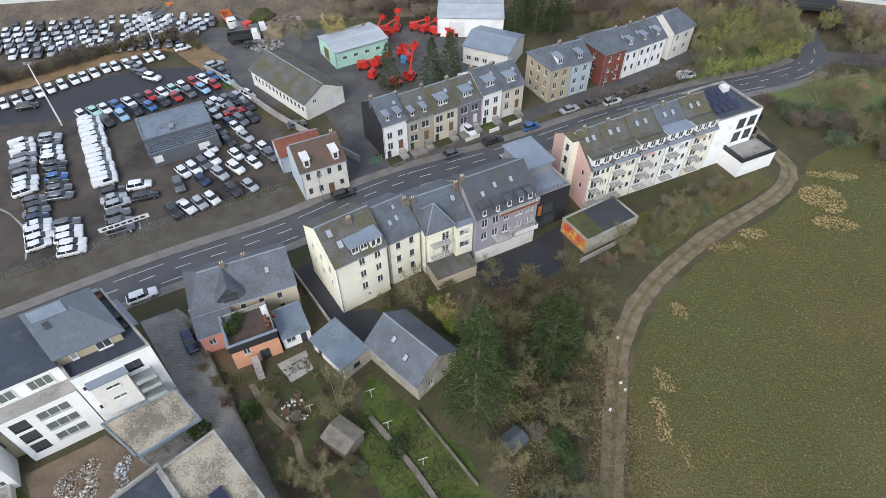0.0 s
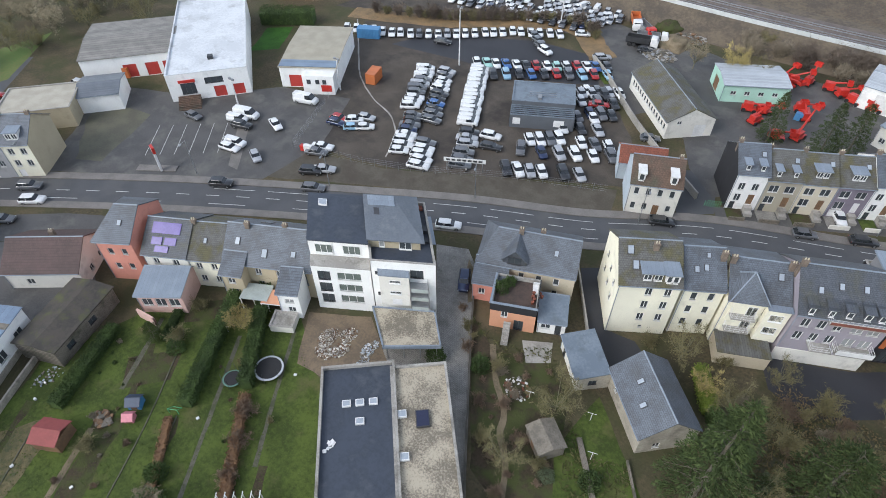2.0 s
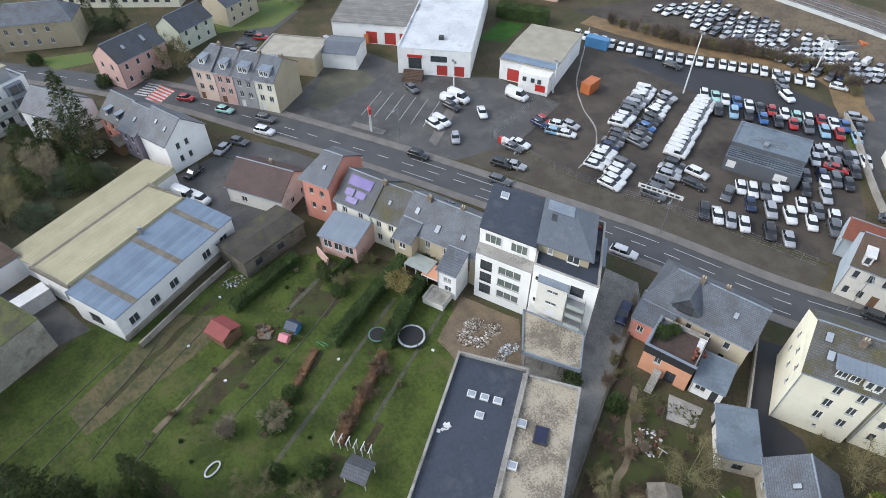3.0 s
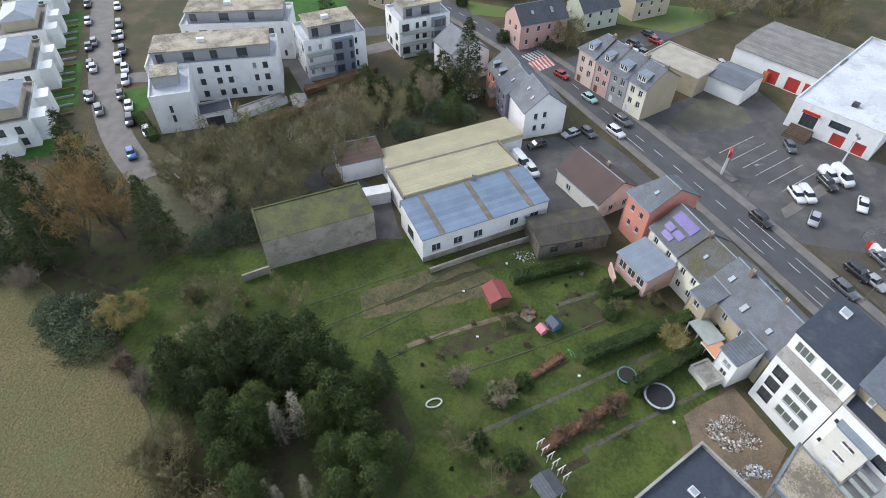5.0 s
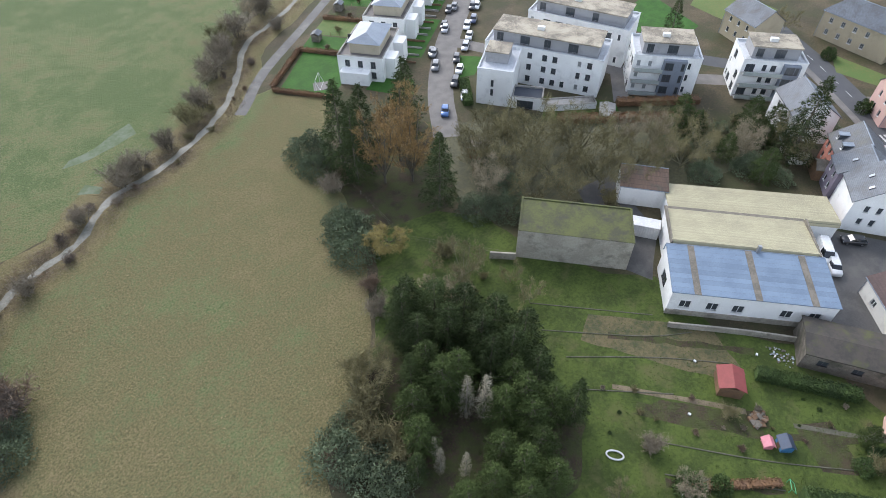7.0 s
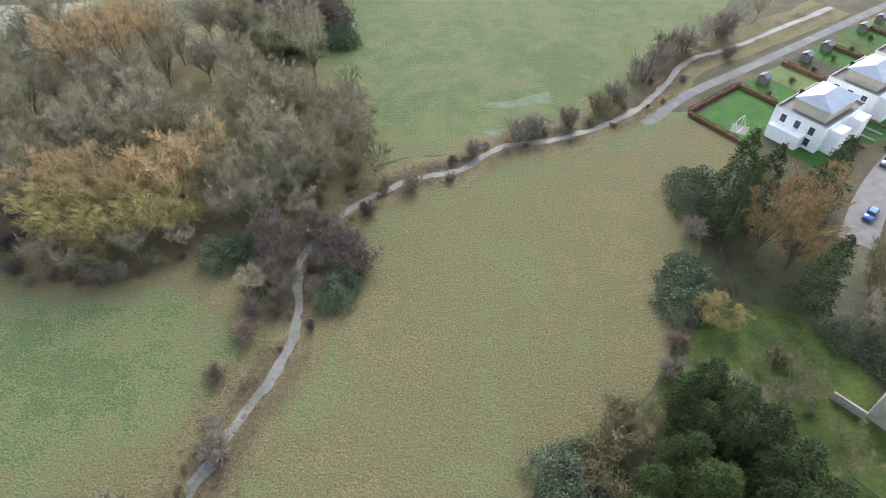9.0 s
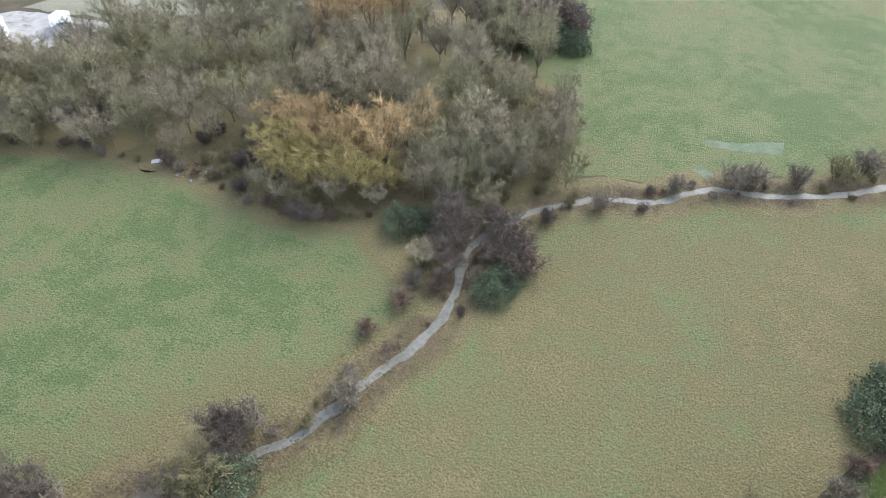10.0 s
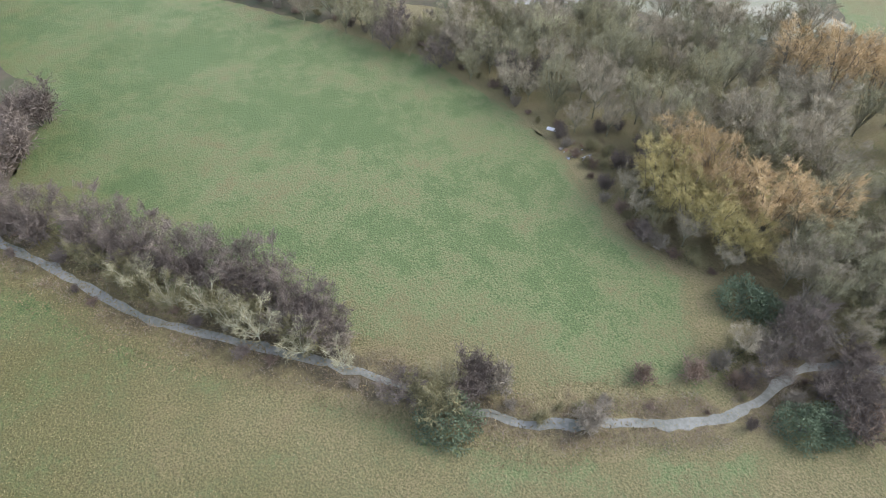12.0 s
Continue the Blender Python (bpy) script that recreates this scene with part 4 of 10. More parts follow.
for k, (lb, w, rf, hh, ws) in enumerate(terr):
    L = (Vector(r[k + 1]) - Vector(r[k])).length
    wide = 1.7 if k in (1, 2, 3) else 1.15
    t = house("terraced_house", lb, r[k], r[k + 1], 9.5, hh - 1.0, 3.0, w, rf, walls=ws, group="north terrace", openings=grid("f", 2, 0.3, L - 0.3, (4.4,), wide, 1.5) + grid("f", 2, 0.3, L - 0.3, (1.9,), wide, 1.6)[:1] + [("f", L - 2.0, 1.3, 1.1, 2.2, "D" if k != 3 else "g"), ("f", 0.6, 0.1, 2.2 if k in (3, 5) else 0.9, 1.6, "g" if k in (3, 5) else "d")],
              dormers=(("f", L * 0.28, 1.0, 1.1, 0.12), ("f", L * 0.75, 1.0, 1.1, 0.12)) if k < 2 else (("f", L * 0.5, 2.4, 1.3, 0.2),), chimneys=((0.3, 4.9, 0.7),), skylights=(("f", L * 0.8, 0.65, 0.8, 1.0),))
    block(t, "stone_steps", concrete, L - 2.1, -1.0, 0, L - 0.8, 0.0, 1.2)
    block(t, "stone_steps", concrete, L - 2.1, -2.0, 0, L - 0.8, -1.0, 0.6)
    block(t, "garden_wall", wall_stone if k < 3 else wall_offwhite, 0.1, -3.4, 0, L - 2.4, -3.15, 0.8)
    block(t, "front_garden", (garden_soil, cobble, garden_soil, cobble, lawn, garden_soil)[k], 0.1, -3.1, 0, L - 2.4, -0.1, 0.12)
house("tan_house", "tan three-storey corner house with red sign band", (23.5, 113.8), (28.2, 116.4), 9.0, 8.2, 2.6, wall_tan, slate, hl=3.0, group="north terrace",
      openings=grid("f", 2, 0.3, 5.1, (5.8, 3.2, 0.6), 1.0, 1.5) + grid("l", 3, 0.6, 8.4, (5.8, 3.2, 0.8), 1.0, 1.5), dormers=(("f", 2.6, 1.4, 1.4, 0.15),), chimneys=((4.9, 4.5, 0.6),))
house("grey_house", "blue-grey terraced house with slate roof", (28.3, 116.5), (33.3, 119.2), 9.0, 7.8, 2.6, wall_blue, slate, group="north terrace", openings=grid("f", 2, 0.3, 5.3, (5.4, 2.8, 0.5), 1.0, 1.4), dormers=(("f", 2.8, 1.4, 1.2, 0.2),))
house("brick_house", "red brick house with hipped slate roof", (36.5, 120.9), (41.9, 124.0), 9.5, 8.0, 2.6, wall_brick, slate, hl=2.5, group="north terrace", openings=grid("f", 2, 0.4, 5.8, (5.6, 3.0, 0.6), 1.0, 1.3) + grid("l", 2, 1, 8, (5.6, 3.0, 0.6), 1.0, 1.3))
r = run((42.0, 124.1), (53.2, 131.2), 0, 0.34, 0.67, 1.0)
for k in range(3):
    house("terraced_house", "white rendered terraced house with slate roof", r[k], r[k + 1], 9.5, 7.0, 3.0, wall_white, slate, group="north terrace", openings=grid("f", 2, 0.2, 4.3, (4.4, 1.6), 0.9, 1.4),
          dormers=(("f", 2.2, 1.3, 1.2, 0.2),), skylights=(("f", 0.9, 0.6, 0.7, 1.0),), chimneys=((0.3, 4.7, 0.7),))
house("terraced_house", "cream end house with hipped slate roof", (55.5, 132.8), (61.9, 137.5), 9.0, 7.0, 3.0, wall_offwhite, slate, hr=2.5, group="north terrace", openings=grid("f", 2, 0.4, 7, (4.4, 1.6), 1.0, 1.4))
t = house("barn", "long white barn with mossy grey roof", (-44.2, 122.3), (-29.2, 107.4), 10.2, 4.0, 2.6, wall_offwhite, slate_moss, category="barn",
          openings=grid("f", 14, 1, 20.5, (1.6,), 0.9, 1.3) + [("r", 6.0, 0.05, 2.6, 2.8, "g"), ("r", 2.0, 3.2, 1.0, 1.0, "w")])
house("green_hall", "mint green hall with pale sheet roof", (-25.6, 129.2), (-13.5, 136.8), 9.5, 4.2, 0.7, wall_mint, sheet_pale, category="hall", openings=[("l", 2.5, 0.05, 3.2, 3.2, "D")] + grid("f", 4, 1, 13, (1.8,), 1.2, 0.9))
house("white_hall", "white sheet-metal hall in the machine yard", (-1.2, 145.8), (15.8, 145.0), 12, 5.2, 0.9, wall_white, sheet_pale, category="hall", openings=[("f", 3, 0.05, 4, 4, "g")])
house("workshop", "low workshop with pale blue-grey roof", (5.0, 132.0), (15.6, 127.0), 11, 4.6, 1.4, wall_offwhite, zinc, category="workshop", openings=grid("f", 5, 0.5, 11, (1.2,), 1.2, 1.1))
office_clad = render_wall("dark_office_cladding", (0.10, 0.11, 0.125))
t = house("sales_office", "flat dark sales office of the car lot", (-59.0, 94.6), (-47.3, 101.3), 8.5, 4.0, 0.3, office_clad, felt_blue, flat=True, parapet=0.12, category="office", openings=grid("f", 2, 0.5, 13, (0.4,), 2.4, 2.4, "d") + grid("r", 1, 1, 7, (0.6,), 2.0, 2.2, "d"), trim=False)
block(t, "canopy_back", office_clad, 0.0, -4.0, 0.0, 13.4, -3.8, 3.0)
block(t, "canopy_side", office_clad, -0.1, -4.0, 0.0, 0.1, 0.0, 3.0)
block(t, "canopy_side", office_clad, 13.3, -4.0, 0.0, 13.5, 0.0, 3.0)
block(t, "canopy_roof", new_asphalt, 0.1, -3.8, 2.2, 13.3, 0.0, 2.4)
for k in range(6):
    block(t, "steel_beam", felt_blue, 0.0, -3.9 + k * 0.75, 3.0, 13.4, -3.7 + k * 0.75, 3.2)
block(t, "roof_duct", grey_metal, 5.5, 1.0, 4.0, 6.3, 2.4, 4.6)
block(t, "white_panel", white_metal, 0.6, -4.06, 0.9, 2.2, -4.0, 2.4)
block(t, "white_panel", white_metal, 9.2, -4.06, 0.9, 11.4, -4.0, 2.4)
for k in range(3):
    block(t, "roof_rail", grey_metal, 3.5 + k * 0.1, 2.5 + k * 0.8, 4.0, 9.5, 2.56 + k * 0.8, 4.12)

# south side of the street
house("yellow_house", "large yellow apartment house with slate roof and long dormer", (-15.4, 55.0), (-8.4, 59.7), 10.6, 10.6, 3.4, wall_cream, slate_moss, group="south terrace",
      openings=grid("f", 2, 3.0, 8.2, (8.4, 5.7, 3.0), 1.0, 1.5) + [("f", 4.5, 1.3, 0.6, 0.5, "w")] + grid("l", 3, 1.0, 9.6, (7.6, 4.6), 0.9, 1.2), dormers=(("f", 4.4, 3.0, 1.3, 0.1), ("f", 7.0, 1.9, 1.5, 0.06)), skylights=(("f", 1.5, 0.75, 0.9, 1.3), ("f", 2.2, 0.42, 0.9, 1.3)), chimneys=((4.9, 4.2, 0.4),))
house("cream_house", "cream rendered terraced house with slate roof", (-8.2, 60.6), (-3.6, 63.6), 9.8, 9.8, 3.2, wall_cream, slate, group="south terrace", openings=grid("f", 2, 0.5, 5.2, (7.4, 4.6, 1.8), 0.9, 1.5),
      skylights=(("f", 1.6, 0.45, 0.7, 1.0), ("f", 2.9, 0.5, 0.7, 1.0), ("f", 3.2, 0.8, 0.6, 0.8)), chimneys=((5.1, 3.5, 0.6),))
t = house("hipped_house", "cream house with hipped slate tower roof and balconies", (-2.8, 62.9), (4.2, 66.5), 10.2, 9.4, 3.0, wall_cream, slate, group="south terrace", openings=grid("f", 2, 0.6, 7.4, (7.0, 4.2), 1.5, 1.5, "d") + grid("f", 2, 0.6, 7.4, (1.2,), 1.0, 1.2),
          skylights=(("f", 6.5, 0.65, 0.8, 1.1),), chimneys=((0.2, 4.4, 0.7), (7.7, 4.4, 0.9)))
bm = bmesh.new()
vs = [bm.verts.new(p) for p in ((-0.1, -0.9, 9.7), (5.1, -0.9, 9.7), (5.1, 4.6, 9.7), (-0.1, 4.6, 9.7), (2.5, 1.9, 13.1))]
bm.faces.new(vs[3::-1])
for k in range(4):
    bm.faces.new((vs[k], vs[(k + 1) % 4], vs[4]))
tw = part("tower_roof", bm, slate, t)
for x, y in ((-0.1, -0.9), (5.1, -0.9), (5.1, 4.6), (-0.1, 4.6)):
    bm = bmesh.new()
    tube(bm, (x, y, 9.75), (2.5, 1.9, 13.15), 0.09, 0.09, 5)
    part("hip_cap", bm, zinc, tw)
block(t, "bay_wall", wall_cream, 5.0, -0.9, 2.6, 8.0, 0.0, 9.3)
block(t, "bay_roof", zinc, 4.9, -1.2, 9.3, 8.1, 0.4, 9.5)
for zz in (7.0, 4.4):
    window(t, Vector((5.6, -1.02, zz)), Vector((1, 0, 0)), Vector((0, -1, 0)), 1.8, 1.3, "w")
    window(t, Vector((2.8, -0.42, zz - 0.3)), Vector((1, 0, 0)), Vector((0, -1, 0)), 1.3, 1.9, "w")
block(t, "tower_wall", wall_cream, 0.6, -0.3, 2.8, 4.6, 0.0, 9.6)
balcony(t, 0.8, 4.0, 4.2, 1.1, -0.3), balcony(t, 0.8, 4.0, 6.9, 1.1, -0.3)
block(t, "terrace_block", wall_beige, 0.2, -4.0, 0.0, 7.2, 0.0, 2.6)
block(t, "terrace_roof", slate_moss, 0.1, -4.1, 2.6, 7.3, 0.0, 2.72)
t = house("grey_apartment_house", "grey rendered apartment house with dark slate roof", (5.2, 65.3), (15.4, 70.6), 10.8, 10.2, 3.8, wall_lilac, slate_dark, group="south terrace", openings=grid("f", 3, 0.6, 6.6, (7.6, 4.9), 1.1, 1.6) + grid("f", 2, 7, 11, (7.6, 4.9), 1.5, 1.5, "p") + [("f", 0.8, 0.2, 2.6, 2.2, "g"), ("f", 4.2, 0.2, 2.6, 2.2, "g"), ("f", 7.6, 0.2, 2.6, 2.2, "g")],
          dormer_top=slate_dark, dormers=(("f", 1.4, 1.0, 1.3, 0.0), ("f", 3.8, 1.0, 1.3, 0.0), ("f", 6.0, 1.1, 1.3, 0.02), ("f", 8.2, 1.1, 1.3, 0.02), ("f", 9.9, 1.1, 1.3, 0.02)), skylights=(("f", 5.0, 0.62, 0.7, 1.0), ("f", 8.0, 0.62, 0.7, 1.0), ("f", 2.5, 0.5, 0.7, 1.0)), chimneys=((0.2, 5.2, 0.8),))
block(t, "garage_plinth", wall_offwhite, -0.05, -0.12, 0, 11.55, -0.02, 2.7)
balcony(t, 3.2, 6.0, 4.7, 1.6), balcony(t, 6.4, 11.0, 4.7, 1.6), balcony(t, 3.6, 10.9, 10.0, 1.2)
block(t, "balcony_screen", white_metal, 6.4, -1.64, 4.72, 11.0, -1.6, 5.6)
block(t, "balcony_screen", wall_brick, 3.6, -1.22, 10.02, 10.9, -1.18, 10.5)
t = house("black_house", "black-clad modern house with roof terrace", (16.0, 73.2), (21.8, 76.2), 12.5, 7.6, 0.2, wall_black, zinc, flat=True, group="south terrace", openings=[("f", 1.2, 3.0, 2.4, 2.2, "d"), ("f", 1.2, 0.2, 3.0, 2.3, "d")])
block(t, "orange_panel", orange_paint, 0.3, -0.08, 3.2, 1.0, -0.02, 5.4)
block(t, "attic_storey", wall_grey, 0.6, 5.0, 7.6, 5.9, 12.0, 10.0)
block(t, "attic_roof", zinc, 0.2, 4.4, 10.0, 6.3, 12.4, 10.2)
railing(t, 0.2, 0.2, 6.3, 0.2, 7.9, 0.9, dark_metal)
r = run((25.4, 78.4), (50.6, 90.0), 0, 0.16, 0.36, 0.58, 0.8, 1.0)
cols = [wall_pink, wall_cream, wall_offwhite, wall_white, wall_cream]
labs = ["pale pink apartment house with mossy slate roof", "cream apartment house with balconies and mossy roof", "off-white apartment house with balconies", "white apartment house with balconies and awnings", "cream apartment house with slate attic"]
for k in range(5):
    L = (Vector(r[k + 1]) - Vector(r[k])).length
    t = house("apartment_house", labs[k], r[k], r[k + 1], 11.5, 9.4 + 0.15 * k, 4.0, wall_cream if k == 0 else cols[k], slate_moss if k != 3 else slate, over=0.45, group="south terrace", walls={"l": wall_pink} if k == 0 else None,
              openings=[("f", L * f, z - dz, w, hh, st) for z in (7.3, 4.7, 2.1) for f, dz, w, hh, st in ((0.16, 0.1, 1.5, 1.9, "w"), ((0.56, 0.0, 0.8, 1.1, "w") if (k + int(z)) % 2 else (0.6, 0.0, 1.1, 1.1, "p")), (0.8, 0.0, 0.9 if k % 2 else 0.7, 1.2, "w"))] + (grid("l", 2, 5.0, 11, (6.6, 3.8), 0.7, 1.1) if k == 0 else []), dormers=(("f", L / 2, L * 0.9, 1.5, 0.04),), dormer_top=slate_moss if k != 3 else zinc, skylights=(("f", L * 0.3, 0.72, 0.8, 1.1), ("f", L * 0.6, 0.72, 0.8, 1.1)),
              chimneys=((L * 0.35, 5.6, 0.6),))
    for zz in (1.9, 4.5, 7.1):
        balcony(t, L * 0.1, L * 0.5, zz, 1.2)
    block(t, "eaves_terrace", zinc, 0.2, -0.6, 9.3 + 0.15 * k, L - 0.2, 0.1, 9.5 + 0.15 * k)
    if k == 0:
        block(t, "stair_tower", wall_cream, -1.3, 4.4, 0, 0.0, 6.8, 12.6)
        block(t, "tower_roof", slate_moss, -1.5, 4.2, 12.6, 0.8, 7.0, 12.85)
        for zz in (10.2, 7.6, 5.0):
            window(t, Vector((-1.46, 6.0, zz)), Vector((0, -1, 0)), Vector((-1, 0, 0)), 0.8, 1.1, "d")
    else:
        for zz in (2.0, 4.6, 7.2):
            block(t, "awning", (white_metal, wall_beige, wall_pink, white_metal, wall_beige)[k], L * 0.1, -1.0, zz + 2.0, L * 0.5, -0.1, zz + 2.05)
t = house("modern_flats", "modern white flats with dark roof terraces and solar panels", (50.9, 90.3), (60.6, 94.8), 10.5, 10.6, 0.2, wall_white, bitumen, flat=True, group="south terrace", category="apartment block",
          openings=grid("r", 3, 0.6, 10, (7.6, 4.6, 1.6), 2.2, 2.1, "d") + grid("f", 2, 5.0, 10.4, (7.6, 4.6), 2.0, 2.1, "d"))
for a in range(4):
    for b in range(3):
        s = block(t, "solar_panel", solar, -0.6, -0.9, 0, 0.6, 0.9, 0.05)
        s.matrix_local = pose(2.0 + a * 1.6, 3.0 + b * 2.4, 11.1, 18, 0, 0)
block(t, "roof_unit", white_metal, 8.0, 7.5, 10.6, 9.4, 9.0, 11.6)
for zz in (4.4, 7.4):
    sl = block(t, "terrace", wall_black, 10.7, 0.5, zz - 0.25, 12.6, 10.0, zz)
    block(sl, "terrace_rail", dark_metal, 12.5, 0.5, zz, 12.6, 10.0, zz + 1.0)
block(t, "terrace_block", wall_white, 4.0, -5.0, 0, 12.8, -0.02, 3.4)
block(t, "terrace_floor", concrete, 4.3, -4.7, 3.4, 12.5, -0.02, 3.45)
for b in ((4.0, -5.0, 12.8, -4.8), (4.0, -4.8, 4.2, 0), (12.6, -4.8, 12.8, 0)):
    block(t, "terrace_rail", dark_metal, b[0], b[1], 3.4, b[2], b[3], 4.4)

# rear garage with a painted wall
t = house("garage", "low garage with painted side wall and mossy roof", (24.0, 67.3), (33.8, 73.2), 6.5, 3.0, 0.2, wall_stained, slate_dark, flat=True, parapet=0.15, category="garage", openings=[("l", 1.5, 0.1, 2.6, 2.3, "g")])
block(t, "painted_panel", mural_mat, -0.06, 0.2, 0.3, -0.01, 6.2, 2.8, "bright mural in orange and red")
block(t, "moss_bed", moss_roof, 0.4, 0.4, 3.0, 4.0, 6.1, 3.06)
block(t, "yard_wall", concrete, -2.0, -1.2, 0, 6.0, -1.0, 1.0)

# orange house with the roof terrace
t = house("orange_house", "grey-roofed house with orange rear wing", (-35.6, 50.2), (-22.0, 56.2), 9.0, 6.0, 3.2, wall_beige, slate, hl=2.2, hr=0.0, openings=grid("f", 3, 5.5, 13.5, (3.6, 1.0), 0.9, 1.3) + grid("l", 2, 1, 7.5, (3.4, 0.9), 0.9, 1.3), skylights=(("f", 11.5, 0.55, 0.7, 1.0),), chimneys=((5.8, 4.2, 0.8), (9.0, 5.0, 0.5)))
gable_dormer(t, 5.6, 3.6, 0.2, 6.2, 1.0, 1.9, 4.6, slate, slate_dark)
t = house("orange_wing", "orange rendered rear wing carrying a planted roof terrace", (-29.4, 45.0), (-23.4, 47.9), 6.0, 4.6, 0.3, wall_orange, deck_mat, flat=True, parapet=0.6, openings=[("f", 1.6, 2.6, 1.0, 1.3, "w"), ("f", 3.6, 0.2, 1.4, 2.1, "d"), ("l", 2.0, 1.4, 1.2, 1.4, "w")])
bm = bmesh.new()
for b in ((-0.1, -0.1, 6.7, 0.05), (-0.1, 0.05, 0.05, 5.8), (6.55, 0.05, 6.7, 5.8)):
    box(bm, b[0], b[1], 3.9, b[2], b[3], 5.5)
part("terrace_screen", bm, wall_black, t)
block(t, "screen_cap", zinc, -0.2, -0.25, 5.5, 6.8, 0.15, 5.6)
block(t, "screen_cap", zinc, -0.2, 0.15, 5.5, 0.15, 5.8, 5.6)
bm = bmesh.new()
for k in range(9):
    box(bm, 2.2, -0.9 - 0.28 * k, 0, 3.2, -0.62 - 0.28 * k, 2.4 - 0.27 * k)
bmesh.ops.remove_doubles(bm, verts=bm.verts, dist=0.001)
part("stairs", bm, concrete, t)
house("salmon_bay", "salmon rendered side wing under the slate eaves", (-34.6, 47.6), (-30.0, 49.8), 3.6, 4.2, 2.0, wall_salmon, slate, ry=0.97, openings=[("f", 1.0, 1.6, 1.0, 1.2, "w"), ("l", 1.2, 1.6, 0.9, 1.2, "w")])
t = house("lean_to", "white lean-to with blue-grey sheet roof", (-23.2, 48.4), (-19.6, 50.3), 4.6, 2.8, 1.0, wall_white, felt_blue, ry=0.97, openings=[("f", 0.5, 1.1, 1.4, 1.0, "w"), ("f", 2.6, 0.1, 0.9, 2.1, "d")])
house("garden_shed", "low outbuilding with flat blue-grey roof", (-18.9, 48.3), (-13.7, 43.2), 4.6, 2.9, 0.5, wall_offwhite, felt_blue, ry=0.97, category="outbuilding", walls={"r": wall_stained}, openings=[("r", 1.6, 1.2, 1.2, 0.9, "d"), ("f", 1.0, 0.1, 0.9, 2.0, "d"), ("f", 4.0, 1.2, 1.2, 0.9, "w")])
house("stone_shed", "rendered outbuilding with blue-grey slate roof", (-10.9, 47.0), (-3.4, 40.0), 7.6, 3.8, 2.8, wall_stained, slate, category="outbuilding", openings=[("r", 2.0, 0.9, 1.0, 1.1, "w"), ("f", 2.0, 1.8, 0.8, 0.8, "w")], skylights=(("f", 3.6, 0.6, 0.7, 1.0), ("f", 6.6, 0.4, 0.7, 1.0)))

# white flats with the annex
t = house("white_flats", "white new flats with slate attic and roof terrace", (-44.4, 36.4), (-36.6, 41.4), 13.0, 10.9, 0.2, wall_white, bitumen, flat=True, category="apartment block", parapet=0.55,
          openings=[("f", 5.6, 8.4, 1.9, 1.6, "d"), ("f", 0.5, 8.7, 0.55, 0.55, "d"), ("f", 0.6, 4.2, 0.55, 0.6, "d")] + grid("r", 3, 1, 12, (8.0, 5.0, 2.0), 1.0, 1.4))
at = block(t, "attic_wall", wall_tan, 0.0, 3.2, 10.9, 7.5, 12.2, 12.8)
bm = roof_mesh(7.8, 9.4, 12.8, 1.6, 0.0, 3.6, 0.4, 0.8)
bmesh.ops.translate(bm, verts=bm.verts, vec=(-0.1, 3.0, 0))
part("attic_roof", bm, smooth_slate, t)
surface_window(t, Vector((4.4, 3.16, 10.95)), Vector((1, 0, 0)), Vector((0, -1, 0)), 1.8, 1.6, "w")
surface_window(t, Vector((1.5, 3.16, 11.2)), Vector((1, 0, 0)), Vector((0, -1, 0)), 0.8, 1.1, "p")
s = block(t, "zinc_roof_hatch", zinc, -2.0, -0.9, 0.2, 2.0, 0.9, 0.35)
s.matrix_local = Matrix.Translation((2.4, 9.4, 14.15)) @ pose(0, 0, 0, 12, 0, 0)
s = block(t, "skylight", dark_frame, -0.4, -0.6, 0.2, 0.4, 0.6, 0.3)
s.matrix_local = Matrix.Translation((1.6, 7.6, 13.7)) @ pose(0, 0, 0, 12, 0, 0)
block(t, "terrace_box", dark_metal, 8.0, 6.6, 10.92, 8.9, 7.6, 11.5)
block(t, "terrace_box", dark_metal, 8.1, 4.6, 10.92, 8.8, 5.3, 11.3)
block(t, "terrace_planter", tile_red, 7.9, 11.6, 10.92, 8.8, 12.4, 11.3)
block(t, "side_ledge", zinc, 9.3, 7.0, 8.4, 10.2, 13.0, 8.6)
st = block(t, "stair_tower", wall_offwhite, 1.0, -1.2, 3.4, 5.3, 0.0, 9.7)
block(st, "tower_roof", zinc, 0.9, -1.3, 9.7, 5.4, 0.0, 9.85)
for zz in (8.3, 6.0):
    window(st, Vector((2.4, -1.32, zz)), Vector((1, 0, 0)), Vector((0, -1, 0)), 1.7, 0.6, "w")
block(st, "shutter", white_metal, 2.7, -1.24, 3.7, 4.1, -1.2, 4.9)
for zz in (3.5, 5.6, 7.4):
    sl = block(t, "scaffold_balcony", grey_metal, 5.4, -1.9, zz, 8.0, -0.02, zz + 0.1)
    railing(sl, 5.4, -1.85, 8.0, -1.85, zz, 1.0, grey_metal)
    railing(sl, 5.4, -1.85, 5.4, 0.0, zz, 1.0, grey_metal)
    railing(sl, 8.0, -1.85, 8.0, 0.0, zz, 1.0, grey_metal)
    block(sl, "balcony_screen", glass_roof, 5.5, -1.95, zz + 0.15, 7.9, -1.92, zz + 0.85)
for x in (5.4, 8.0):
    block(t, "scaffold_post", grey_metal, x - 0.05, -1.9, 3.4, x + 0.05, -1.8, 8.4)
skew(t, -0.25)
CANOPY = [(-43.1, 34.8), (-37.3, 30.7), (-31.3, 35.6), (-35.6, 39.6)]
t = thing("carport", Matrix(), "carport with gravel-covered roof on steel posts", "carport")
bm = bmesh.new()
